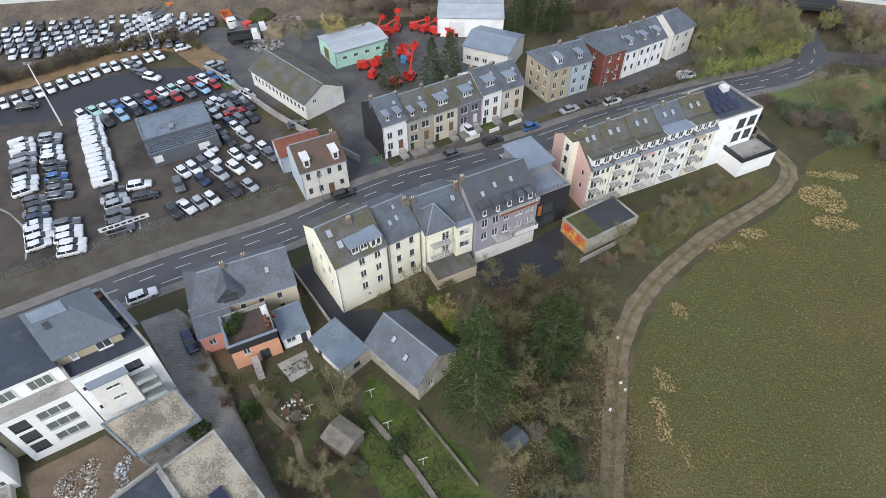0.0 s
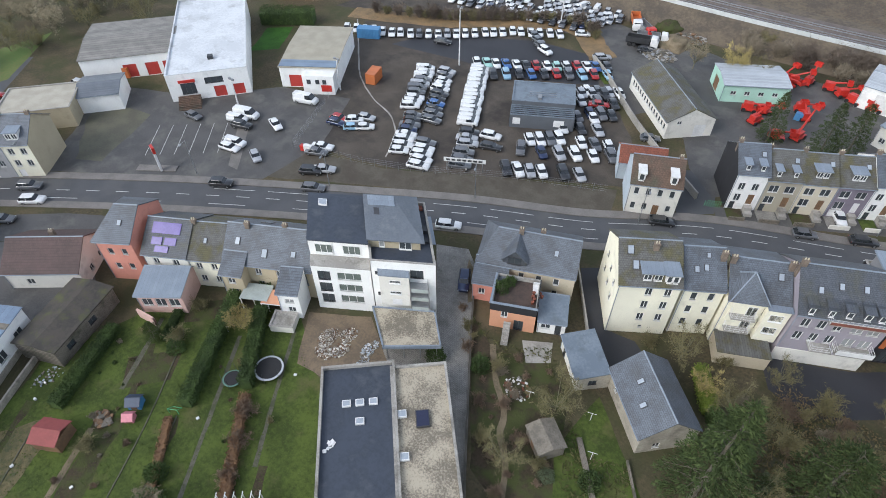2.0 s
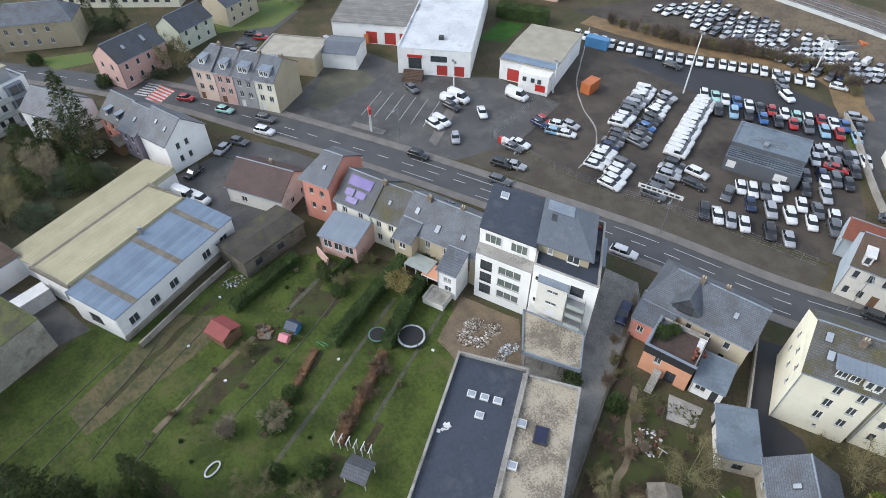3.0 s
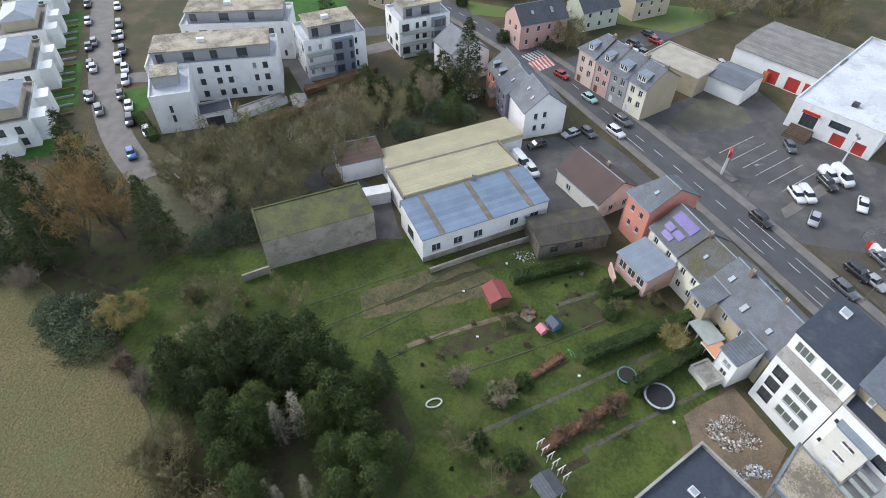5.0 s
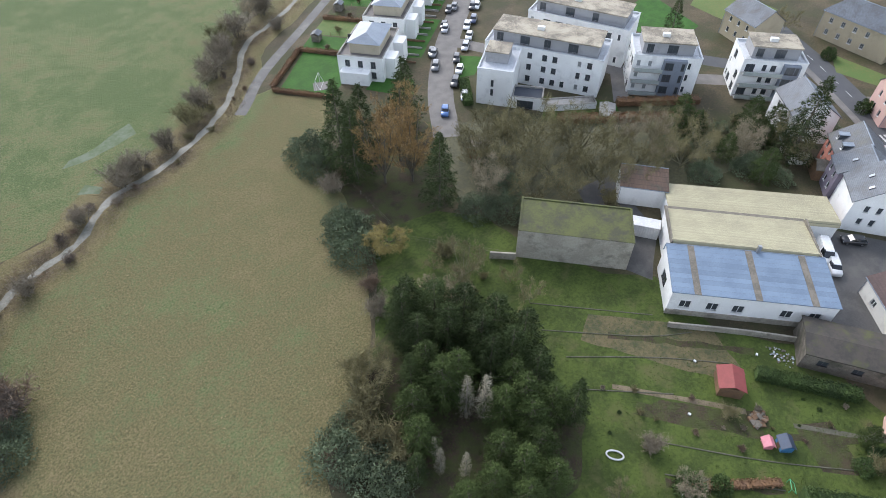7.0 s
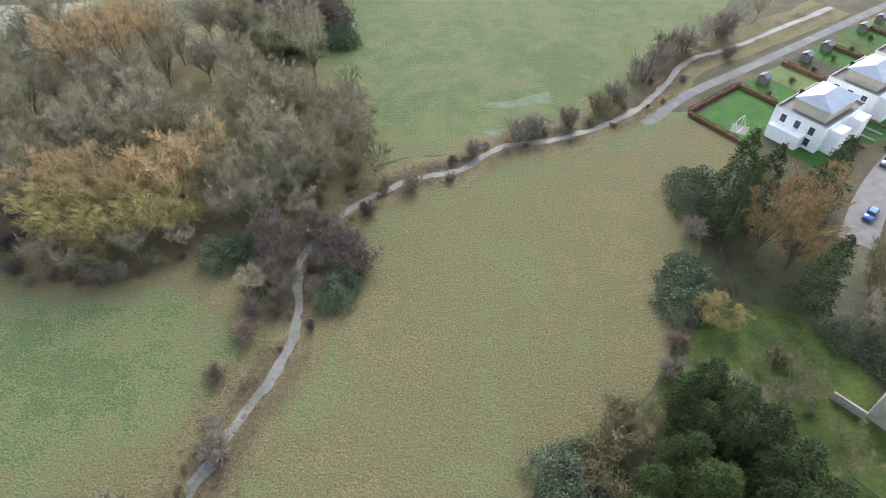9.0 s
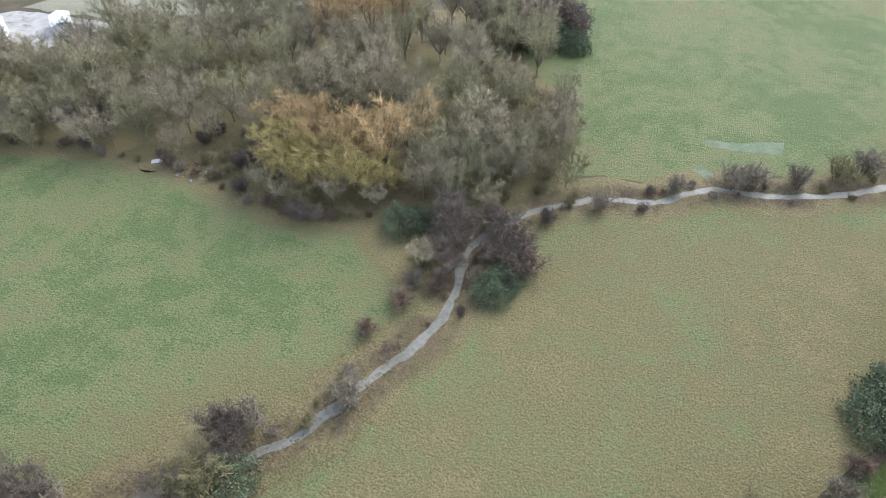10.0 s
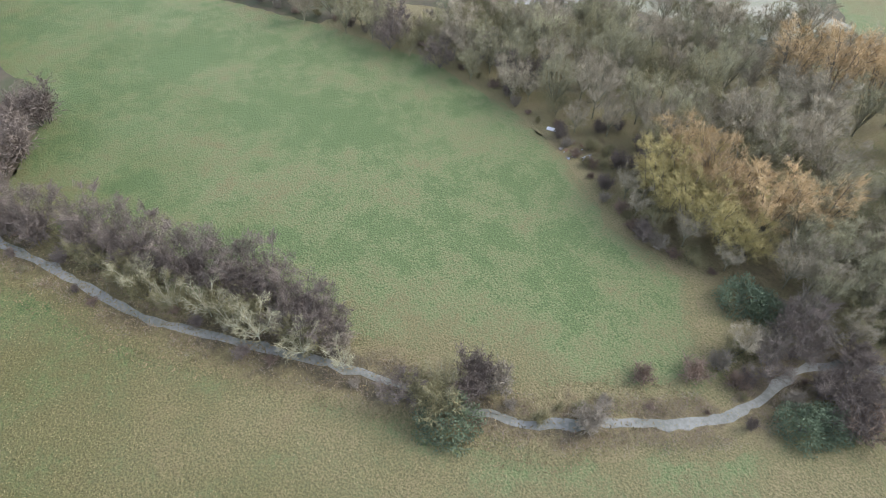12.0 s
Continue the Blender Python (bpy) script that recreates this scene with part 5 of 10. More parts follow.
prism(bm, CANOPY, 3.15, 3.5)
part("gravel_roof", bm, gravel_roof, t)
for a, b in zip(CANOPY, CANOPY[1:] + CANOPY[:1]):
    bm = bmesh.new()
    d = (Vector(b) - Vector(a)).normalized()
    n = Vector((d.y, -d.x)) * 0.22
    q = [Vector(a) - d * 0.2, Vector(b) + d * 0.2]
    prism(bm, [tuple(q[0]), tuple(q[0] + n), tuple(q[1] + n), tuple(q[1])][::-1], 3.05, 3.68)
    part("roof_edge", bm, zinc, t)
for f in (0.05, 0.35, 0.65, 0.95):
    p = Vector(CANOPY[1]).lerp(Vector(CANOPY[2]), f)
    bm = bmesh.new()
    tube(bm, (p.x - 0.3, p.y + 0.3, 0), (p.x - 0.3, p.y + 0.3, 3.1), 0.08, 0.08, 8)
    part("post", bm, grey_metal, t)
t = house("white_flats", "white flats with grey roof step and large white-framed windows", (-51.9, 31.6), (-44.5, 36.3), 12.5, 9.3, 0.2, wall_white, bitumen, flat=True, category="apartment block", parapet=0.1,
          openings=[("f", 0.8, z, 1.9, 1.8, "d") for z in (1.6, 4.1, 6.6)] + [("f", 3.7, z, 3.6, 1.5, "c") for z in (1.8, 4.3, 6.8)])
block(t, "roof_step", concrete, 0.0, -0.1, 9.42, 8.8, 2.2, 9.5)
up = block(t, "upper_storey", wall_white, 0.0, 2.2, 9.4, 8.8, 12.2, 12.4)
for x in (0.9, 5.0):
    surface_window(up, Vector((x, 2.16, 10.1)), Vector((1, 0, 0)), Vector((0, -1, 0)), 2.6, 1.7, "c")
block(t, "upper_roof", bitumen, -0.1, 2.0, 12.4, 8.85, 12.3, 12.6)
s = block(t, "roof_window", white_metal, 1.6, 9.4, 12.6, 2.9, 10.7, 12.9)
block(s, "pane", sky_glass, 1.7, 9.5, 12.9, 2.8, 10.6, 12.93)
skew(t, -0.25)

house("flat_annex", "flat annex with a dark bitumen roof and white parapet", (-40.9, 22.6), (-22.0, 3.4), 9.6, 4.0, 0.2, wall_offwhite, bitumen, flat=True, parapet=0.5, category="annex", openings=grid("f", 5, 2, 24, (1.2,), 1.4, 1.2))
house("gravel_annex", "flat annex with a pale gravel roof", (-33.9, 28.4), (-15.0, 9.2), 7.4, 4.0, 0.2, wall_offwhite, gravel_roof, flat=True, parapet=0.35, category="annex", openings=[("l", 2.5, 0.2, 3, 2.4, "g")])

# terrace to the west
house("terraced_house", "brown rendered double house with slate roof", (-65.8, 25.6), (-53.6, 32.6), 9.6, 6.2, 3.6, wall_tan, slate, group="west terrace", openings=grid("f", 4, 0.4, 13.8, (4.0, 1.2), 1.0, 1.3), skylights=(("f", 2.0, 0.55, 0.8, 1.2), ("f", 6.5, 0.3, 0.9, 1.4), ("f", 11.0, 0.35, 0.8, 1.0), ("b", 5, 0.5, 1.8, 1.4)), chimneys=((3.2, 4.4, 0.7), (9.0, 5.0, 0.6)))
t = house("rear_wing", "brown rear wing with slate roof", (-64.6, 24.0), (-61.6, 25.7), 3.4, 5.6, 1.6, wall_tan, slate, ry=0.97, group="west terrace", openings=[("f", 1.0, 3.6, 1.2, 1.1, "w"), ("f", 1.0, 1.2, 1.2, 1.1, "w")])
t = house("rear_wing", "narrow white rear wing beside the new flats", (-54.9, 26.8), (-52.2, 28.5), 4.0, 5.6, 1.4, wall_white, slate, ry=0.97, group="west terrace", openings=[("f", 1.0, 3.4, 1.4, 0.9, "p"), ("f", 1.2, 1.4, 1.2, 1.1, "w")])
t = house("terrace_block", "low grey concrete garden terrace", (-54.2, 23.8), (-51.2, 25.7), 3.0, 1.2, 0.2, wall_offwhite, concrete, flat=True, parapet=0.15, category="terrace", group="west terrace")
t = thing("pergola", along((-61.2, 24.4), (-57.0, 26.8)), "glass-roofed pergola behind the brown house", "pergola")
s = block(t, "glass_roof", glass_roof, 0.0, -0.6, 2.6, 4.4, 2.6, 2.66)
for x in (0.1, 2.2, 4.3):
    block(t, "post", white_metal, x - 0.06, -0.5, 0, x + 0.06, -0.38, 2.6)
    block(t, "rafter", white_metal, x - 0.05, -0.6, 2.5, x + 0.05, 2.6, 2.6)
t = thing("awning", along((-58.2, 26.2), (-54.8, 28.2)), "orange-red awning over the back terrace", "awning")
block(t, "cloth", wall_orange, 0.0, -1.0, 2.5, 3.6, 1.8, 2.56)
block(t, "rail", white_metal, 0.0, -1.1, 2.42, 3.6, -1.0, 2.52)
for x in (0.1, 3.5):
    block(t, "post", white_metal, x - 0.05, -1.05, 0, x + 0.05, -0.95, 2.42)
house("terraced_house", "cream terraced house with mossy slate roof", (-70.5, 22.6), (-65.9, 25.5), 9.6, 6.2, 3.2, wall_cream, slate_moss, group="west terrace", openings=grid("f", 2, 0.3, 5.1, (4.0, 1.2), 1.0, 1.3), skylights=(("f", 2.5, 0.5, 0.6, 0.9),), chimneys=((0.2, 4.6, 0.6),))
t = house("terraced_house", "white terraced house with violet solar panels", (-76.8, 18.8), (-70.6, 22.5), 9.6, 6.4, 3.2, wall_offwhite, slate_dark, group="west terrace", openings=grid("f", 2, 0.3, 6.8, (4.2,), 1.0, 1.3))
for x, up, w, ln in ((3.4, 0.72, 4.6, 1.8), (2.2, 0.36, 1.7, 1.2), (4.4, 0.36, 1.9, 1.2), (3.2, 0.14, 2.2, 1.0)):
    s = block(t, "solar_panel", solar_violet, -w / 2, -ln / 2, 0.2, w / 2, ln / 2, 0.28)
    s.matrix_local = Matrix.Translation((x, 4.8 * up, 6.4 + 3.2 * up)) @ pose(0, 0, 0, 33.7, 0, 0)
t = house("conservatory", "pale pink garden wing with grey sheet roof and glazing", (-72.4, 14.0), (-66.8, 18.2), 6.0, 4.0, 0.9, wall_pink, zinc, ry=0.85, group="west terrace", openings=grid("f", 3, 0.4, 6.6, (1.6,), 1.6, 1.6) + [("l", 1.5, 1.4, 2.2, 1.6, "w")])
house("salmon_house", "tall salmon end house with slate roof", (-82.4, 15.0), (-77.6, 18.2), 10.0, 8.6, 3.0, wall_salmon, slate, group="west terrace", hl=2.0, openings=grid("f", 2, 0.8, 5.2, (5.8, 2.6), 0.9, 1.2) + grid("l", 1, 2, 8, (5.8,), 0.9, 1.2), skylights=(("f", 3.6, 0.5, 0.7, 1.0),))
house("brown_roof_house", "bungalow with maroon tiled roof and cream gable", (-93.2, 3.6), (-84.0, 11.2), 9.5, 3.6, 3.0, wall_offwhite, tile_maroon, openings=grid("r", 2, 1.5, 8, (0.9,), 1.0, 1.2) + [("f", 3, 0.9, 1.2, 1.2, "w")], chimneys=((6.5, 6.0, 0.3),))
house("dark_shed", "old stone shed with dark mossy flat roof", (-72.2, 1.4), (-77.2, 12.8), 6.6, 3.4, 0.5, wall_stone, mat("dark_mossy_felt", (0.062, 0.052, 0.042), (0.04, 0.036, 0.03), fine=2, coarse=0.4, stain=(0.075, 0.078, 0.03), stain_scale=0.5, stain_at=0.6, bump=0.4), category="outbuilding", openings=[("f", 2.0, 1.4, 1.4, 1.0, "d"), ("f", 6.5, 1.4, 1.4, 1.0, "d")], trim=False)

# commercial hall with blue and cream roofs
t = house("hall", "white commercial hall with blue sheet roof", (-68.2, -17.4), (-81.8, 2.2), 9.5, 5.0, 0.9, wall_white, sheet_blue, ry=0.98, category="hall", over=0.15, trim=False,
          openings=[("f", x, 1.7, 1.7, 1.6, "w") for x in (1.6, 5.6, 9.4, 16.4, 20.4)] + [("l", 3.0, 1.6, 2.6, 1.8, "d")])
for x in (3.6, 12.4, 20.4):
    s = block(t, "roof_strip", wood_grey, x - 0.5, -0.2, 0.19, x + 0.5, 9.5, 0.24)
    s.matrix_local = Matrix.Translation((0, 0, 5.0)) @ pose(0, 0, 0, 5.45, 0, 0)
block(t, "plinth", wall_stained, -0.1, -0.14, 0.0, 24.1, -0.02, 1.1)
block(t, "vent_pipe", grey_metal, 13.6, 9.0, 5.6, 14.1, 9.5, 7.4)
t = house("hall", "white commercial hall with cream corrugated roof", (-76.9, -22.2), (-89.2, -3.8), 8.8, 5.5, 0.7, wall_white, sheet_cream, ry=0.02, category="hall", over=0.15, trim=False, openings=[("l", 2, 0.1, 3.0, 3.0, "g"), ("l", 7, 2.4, 2.0, 1.2, "d")])
for b in ((-0.3, 8.5, 22.4, 9.1), (-0.3, -0.2, -0.05, 8.5), (22.2, -0.2, 22.5, 8.5)):
    block(t, "roof_edge", wood_grey, b[0], b[1], 5.45, b[2], b[3], 5.72 if b[1] > 0 else 6.35)
house("hall", "lower hall with cream roof and shopfront", (-85.9, -26.9), (-102.0, -3.7), 7.4, 3.7, 0.4, wall_white, sheet_cream, ry=0.02, category="hall", over=0.15, trim=False, openings=[("r", 1.0, 0.3, 3.0, 2.6, "d"), ("r", 5.0, 0.3, 2.4, 2.6, "R")])
house("garage_block", "long concrete garage block with mossy roof", (-62.0, -41.9), (-72.1, -26.4), 8.4, 6.2, 0.2, wall_stained, moss_roof, flat=True, parapet=0.12, category="garage", trim=False)
house("hut", "white hut with rusty brown roof", (-85.7, -36.5), (-90.0, -29.4), 5.6, 4.3, 1.0, wall_white, tile_brown, ry=0.9, category="outbuilding")
house("white_house", "white gabled house with grey slate roof", (-110.6, 4.4), (-117.7, 0.7), 9.2, 6.4, 3.6, wall_white, slate, group="west street houses", openings=grid("l", 2, 1.5, 5.5, (4.4, 1.6), 0.9, 1.4) + grid("f", 2, 0.5, 7.5, (4.2, 1.4)), skylights=(("b", 2, 0.5, 0.7, 1.0), ("b", 5, 0.6, 0.7, 1.0)))
house("purple_house", "purple rendered house with slate roof", (-117.9, 0.6), (-122.8, -2.0), 10.0, 6.0, 3.2, wall_purple, slate, group="west street houses", openings=grid("b", 2, 0.4, 5, (4.0, 1.4), 0.9, 1.3), skylights=(("b", 2.5, 0.5, 0.7, 1.0),))
house("red_house", "red and grey house with dark mansard roof", (-123.0, -2.1), (-130.0, -5.8), 9.0, 5.6, 3.4, wall_salmon, slate_dark, group="west street houses", openings=grid("b", 3, 0.4, 7.5, (3.6, 1.2), 0.9, 1.3), dormers=(("b", 2.0, 1.0, 1.2, 0.15), ("b", 5.5, 1.0, 1.2, 0.15)))
house("white_villa", "white house behind the tall spruce", (-131.5, -14), (-139.5, -20.5), 9.0, 6.5, 3.0, wall_white, slate, openings=grid("l", 2, 1, 8, (4.2, 1.4)) + grid("b", 2, 1, 9, (4.2, 1.4)))
r = run((-133.5, 6.6), (-118.0, 20.8), 0, 0.27, 0.5, 0.75, 1.0)
for k, (w, lb) in enumerate(((wall_palepink, "pale pink mansard corner house"), (wall_pink, "pink rendered terraced house"), (wall_midgrey, "grey terraced house with slate roof"), (wall_cream, "cream terraced house with solar panel dormer"))):
    L = (Vector(r[k + 1]) - Vector(r[k])).length
    house("terraced_house", lb, r[k], r[k + 1], 10.0, 7.6 if k else 8.0, 3.2, w, slate, group="west street houses", walls={"r": wall_tan} if k == 3 else None, hl=3 if k == 0 else 0,
          openings=grid("f", 2, 0.4, L - 0.3, (5.2, 2.6), 1.1, 1.4) + [("f", 0.8, 0.1, 1.2, 1.7, "g" if k > 1 else "D")], dormers=(("f", L / 2, 2.4 if k > 1 else 1.6, 1.4, 0.15),), chimneys=((L - 0.4, 5, 0.6),))
house("pink_house", "pink house with dark slate roof at the junction", (-145.4, -7.6), (-152.6, 3.8), 8.5, 6.6, 3.2, wall_pink, slate_dark, openings=grid("f", 4, 0.5, 13, (4.2, 1.2), 0.9, 1.4) + grid("l", 2, 1, 7.5, (4.2, 1.2), 0.9, 1.4), skylights=(("f", 4, 0.5, 0.9, 1.2), ("f", 9.5, 0.5, 0.9, 1.8)))
house("green_house", "pale green house with slate roof", (-158.5, 8.0), (-165.0, 17.5), 8.0, 5.4, 3.0, render_wall("pale_green_render", (0.52, 0.56, 0.45)), slate_dark, openings=grid("f", 3, 0.5, 11, (3.6, 1.0), 0.9, 1.3))
house("villa", "beige house with grey slate roof", (-168, 22), (-175, 32), 8.5, 5.6, 3.0, wall_beige, slate, openings=grid("f", 3, 0.5, 11, (3.6, 1.0), 0.9, 1.3))
house("villa", "tan villa with blue-grey hipped roof", (-180.5, -33), (-175.5, -15), 9.5, 7.0, 3.2, wall_tan, slate, hl=3, hr=3, openings=grid("f", 4, 1, 14, (4.4, 1.4), 1.0, 1.4) + grid("l", 3, 1, 8.5, (4.4, 1.4), 1.0, 1.4))
house("villa", "beige house with slate roof beside the back street", (-165.0, -52.5), (-160.0, -42.5), 9, 6.4, 3, wall_tan, slate, openings=grid("f", 3, 1, 10, (4.2, 1.4), 0.9, 1.3) + grid("l", 2, 1, 8, (4.2, 1.4), 0.9, 1.3))
house("long_building", "long cream building with rows of windows and dark roof", (-206.0, -20.0), (-189.0, 12.5), 14, 7.4, 1.6, wall_cream, slate_dark, category="building", openings=grid("f", 11, 1, 35, (4.6, 1.6), 1.5, 1.4, "d"))
house("villa", "white house with dark roof on the far slope", (-196.0, 20.0), (-192.0, 31.0), 9, 5.6, 3.0, wall_white, slate_dark, openings=grid("f", 3, 0.5, 11, (3.6, 1.0), 0.9, 1.3))
house("store", "tan flat store behind the terrace", (-139.5, 22.0), (-130.0, 33.5), 11, 4.5, 0.3, wall_tan, mat("pale_gravel_roof", (0.42, 0.39, 0.32), (0.34, 0.31, 0.25)), flat=True, parapet=0.2, category="store")
house("white_store", "white store with grey sheet roof", (-134, 36.5), (-128.5, 43.5), 9, 4.0, 0.8, wall_white, sheet_grey, category="store")
t = house("white_hall", "large white hall with red doors and pale flat roof", (-122.5, 51.9), (-111.8, 65.9), 42, 6.2, 0.2, wall_white, white_membrane, flat=True, category="hall", parapet=0.3,
          openings=[("f", 9.5, 0.1, 2.6, 2.6, "R"), ("f", 13.6, 0.1, 2.6, 2.6, "R"), ("f", 8.0, 3.6, 4.0, 1.4, "d"), ("f", 2.6, 1.6, 3.2, 2.6, "d")], trim=False)
bm = bmesh.new()
for k in range(9):
    box(bm, 1.6, -4.4 + 0.4 * k, 0, 6.4, -4.0 + 0.4 * k, 0.18 * (k + 1))
bmesh.ops.remove_doubles(bm, verts=bm.verts, dist=0.001)
part("entrance_steps", bm, tile_brown, t)
block(t, "red_sign", red_paint, 2.4, -0.3, 4.4, 6.0, -0.05, 5.0)
block(t, "roof_unit", dark_metal, 9.0, 6.0, 6.2, 10.2, 7.2, 7.0)
t = house("workshop_hall", "white workshop hall with corrugated roof and red doors", (-146.5, 44.2), (-133.5, 61.0), 20, 5.4, 0.8, wall_white, coursed("ribbed_fibre_roof", (0.26, 0.245, 0.22), (0.19, 0.18, 0.165), 60, 1.0, rough=0.7, slope=False, gap=0.06), ry=0.5, category="hall", openings=[("f", 9.0, 0.1, 3.0, 3.2, "R"), ("f", 14.0, 0.1, 3.0, 3.2, "R"), ("f", 18.0, 0.1, 2.4, 3.2, "R")], trim=False)
t = house("fire_workshop", "white workshop with red doors and beige roof", (-108.4, 72.0), (-97.4, 79.6), 21, 5.0, 0.4, wall_white, mat("beige_sheet", (0.36, 0.33, 0.26), (0.3, 0.275, 0.215)), ry=0.5, category="workshop", openings=[("f", 2.0, 0.1, 3.0, 3.0, "R")], trim=False)
block(t, "blue_roof_strip", sheet_blue, 0.0, 0.0, 5.12, 13.3, 4.6, 5.3)
block(t, "front_block", wall_white, 6.0, -3.0, 0.0, 13.2, -0.02, 4.6)
for x in (7.0, 9.0, 10.6):
    surface_window(t, Vector((x, -3.02, 2.8)), Vector((1, 0, 0)), Vector((0, -1, 0)), 0.9, 0.9, "d")
block(t, "red_panel", red_paint, 10.2, -3.06, 0.8, 12.6, -3.0, 2.4)

house("villa", "pink house with small windows beyond the halls", (-150.4, 103.3), (-138.9, 111.7), 9.0, 6.0, 2.6, wall_pink, slate, openings=grid("f", 4, 0.5, 11, (3.8, 1.2), 0.9, 1.2))

# new white houses and flats of the estate
slate_blue = render_wall("slate_blue_render", (0.20, 0.225, 0.265))


def uneven(face, W, zs, seed, lo=0.8):
    """Windows of several widths in uneven columns, some bays left blank."""
    pick, out, x = random.Random(seed), [], lo
    cols = []
    while x < W - 1.6:
        w = pick.choice((0.9, 0.9, 1.1, 1.9, 0.6))
        if x + w < W - 0.5:
            cols.append((x, w))
        x += w + pick.choice((0.9, 1.3, 1.6, 2.4))
    for z in zs:
        for x, w in cols:
            if pick.random() > 0.14:
                out.append((face, x, z if w != 1.9 else z - 0.4, w, 1.35 if w != 1.9 else 1.75, pick.choice("ddp") if w == 0.9 else "d"))
    return out


def flats(A, B, D, h, label, setback=2.0, attic=True, side=None, n=6, z=(1.0, 3.9, 6.7), bay=None):
    """White rendered flats: uneven windows, balconies, a set-back attic with terrace rails, an optional dark bay."""
    L = (Vector(B) - Vector(A)).length
    zs = [v for v in z if v + 1.6 < h]
    op = uneven("f", L, zs, int(L * 7)) + uneven("l", D, zs, int(L * 5)) if n else []
    if bay:
        op = [o for o in op if o[0] != "f" or o[1] + o[3] < bay[0] - 0.1 or o[1] > bay[1] + 0.1]
    t = house("flats", label, A, B, D, h, 0.2, wall_white, white_membrane, flat=True, category="apartment block", group="estate flats", parapet=0.5, openings=op, trim=False)
    if attic:
        a = block(t, "attic_storey", side or wall_midgrey, setback, setback, h, L - setback, D - setback, h + 2.7)
        block(a, "attic_roof", gravel_roof, setback - 0.3, setback - 0.3, h + 2.7, L - setback + 0.3, D - setback + 0.3, h + 2.95)
        block(a, "roof_unit", white_metal, L * 0.4, D * 0.4, h + 2.95, L * 0.4 + 1.6, D * 0.4 + 1.0, h + 3.7)
        for k in range(max(2, n // 2)):
            surface_window(a, Vector((setback + 0.8 + k * (L - 2 * setback - 2) / max(1, n // 2), setback, h + 0.4)), Vector((1, 0, 0)), Vector((0, -1, 0)), 1.5 + 0.7 * (k % 2), 1.9, "d")
        railing(t, 0.3, 0.3, L - 0.3, 0.3, h + 0.5, 0.6, grey_metal)
    if bay:
        y = block(t, "grey_bay", slate_blue, bay[0], -1.0, 0.0, bay[1], 0.0, h)
        for v in zs:
            surface_window(y, Vector((bay[0] + 0.4, -1.0, v)), Vector((1, 0, 0)), Vector((0, -1, 0)), 1.8, 1.6, "d")
            surface_window(y, Vector((bay[1] - 1.1, -1.0, v)), Vector((1, 0, 0)), Vector((0, -1, 0)), 0.7, 1.6, "d")
            sl = block(t, "balcony", concrete, 0.3, -1.7, v - 0.75, bay[0], 0.0, v - 0.55)
            block(sl, "balcony_screen", glass_roof, 0.3, -1.7, v - 0.55, bay[0], -1.65, v + 0.3)
    return t


flats((-104.6, -84.6), (-114.6, -59.0), 11, 8.6, "long white block of flats with grey attic storey", 1.6, n=8)
house("terrace_wall", "low white terrace wall before the long flats", (-101.2, -65.0), (-110.6, -56.6), 3.0, 1.3, 0.2, wall_white, concrete, flat=True, parapet=0.2, category="terrace")
t = flats((-94.3, -78.2), (-98.0, -71.2), 11.5, 8.2, "white cube-shaped flats with roof terrace", attic=False, n=0, z=())
block(t, "stair_block", wall_midgrey, 1.0, 4.0, 8.2, 6.0, 9.0, 10.6)
block(t, "stair_roof", gravel_roof, 0.8, 3.8, 10.6, 6.2, 9.2, 10.8)
for zz in (2.6, 4.8):
    surface_window(t, Vector((3.2, -0.02, zz)), Vector((1, 0, 0)), Vector((0, -1, 0)), 0.6, 1.4, "d")
t = house("garage_wing", "white underground garage wing with dark door", (-98.1, -71.0), (-101.6, -65.2), 5, 2.6, 0.2, wall_white, bitumen, flat=True, category="garage", openings=[("f", 1.2, 0.1, 3.6, 2.0, "d")])
flats((-123.8, -86.5), (-130.5, -62.0), 11, 9.0, "white block of flats behind with terraces", 1.6, n=7)
flats((-121.6, -55.4), (-129.8, -43.2), 10.5, 8.8, "white villa with grey upper storey and balconies", 1.8, n=4, bay=(6.5, 11.5))
flats((-136.4, -36.6), (-143.8, -25.4), 10.0, 8.6, "white and grey villa with roof terrace", 1.8, n=4, bay=(8.5, 12.0))
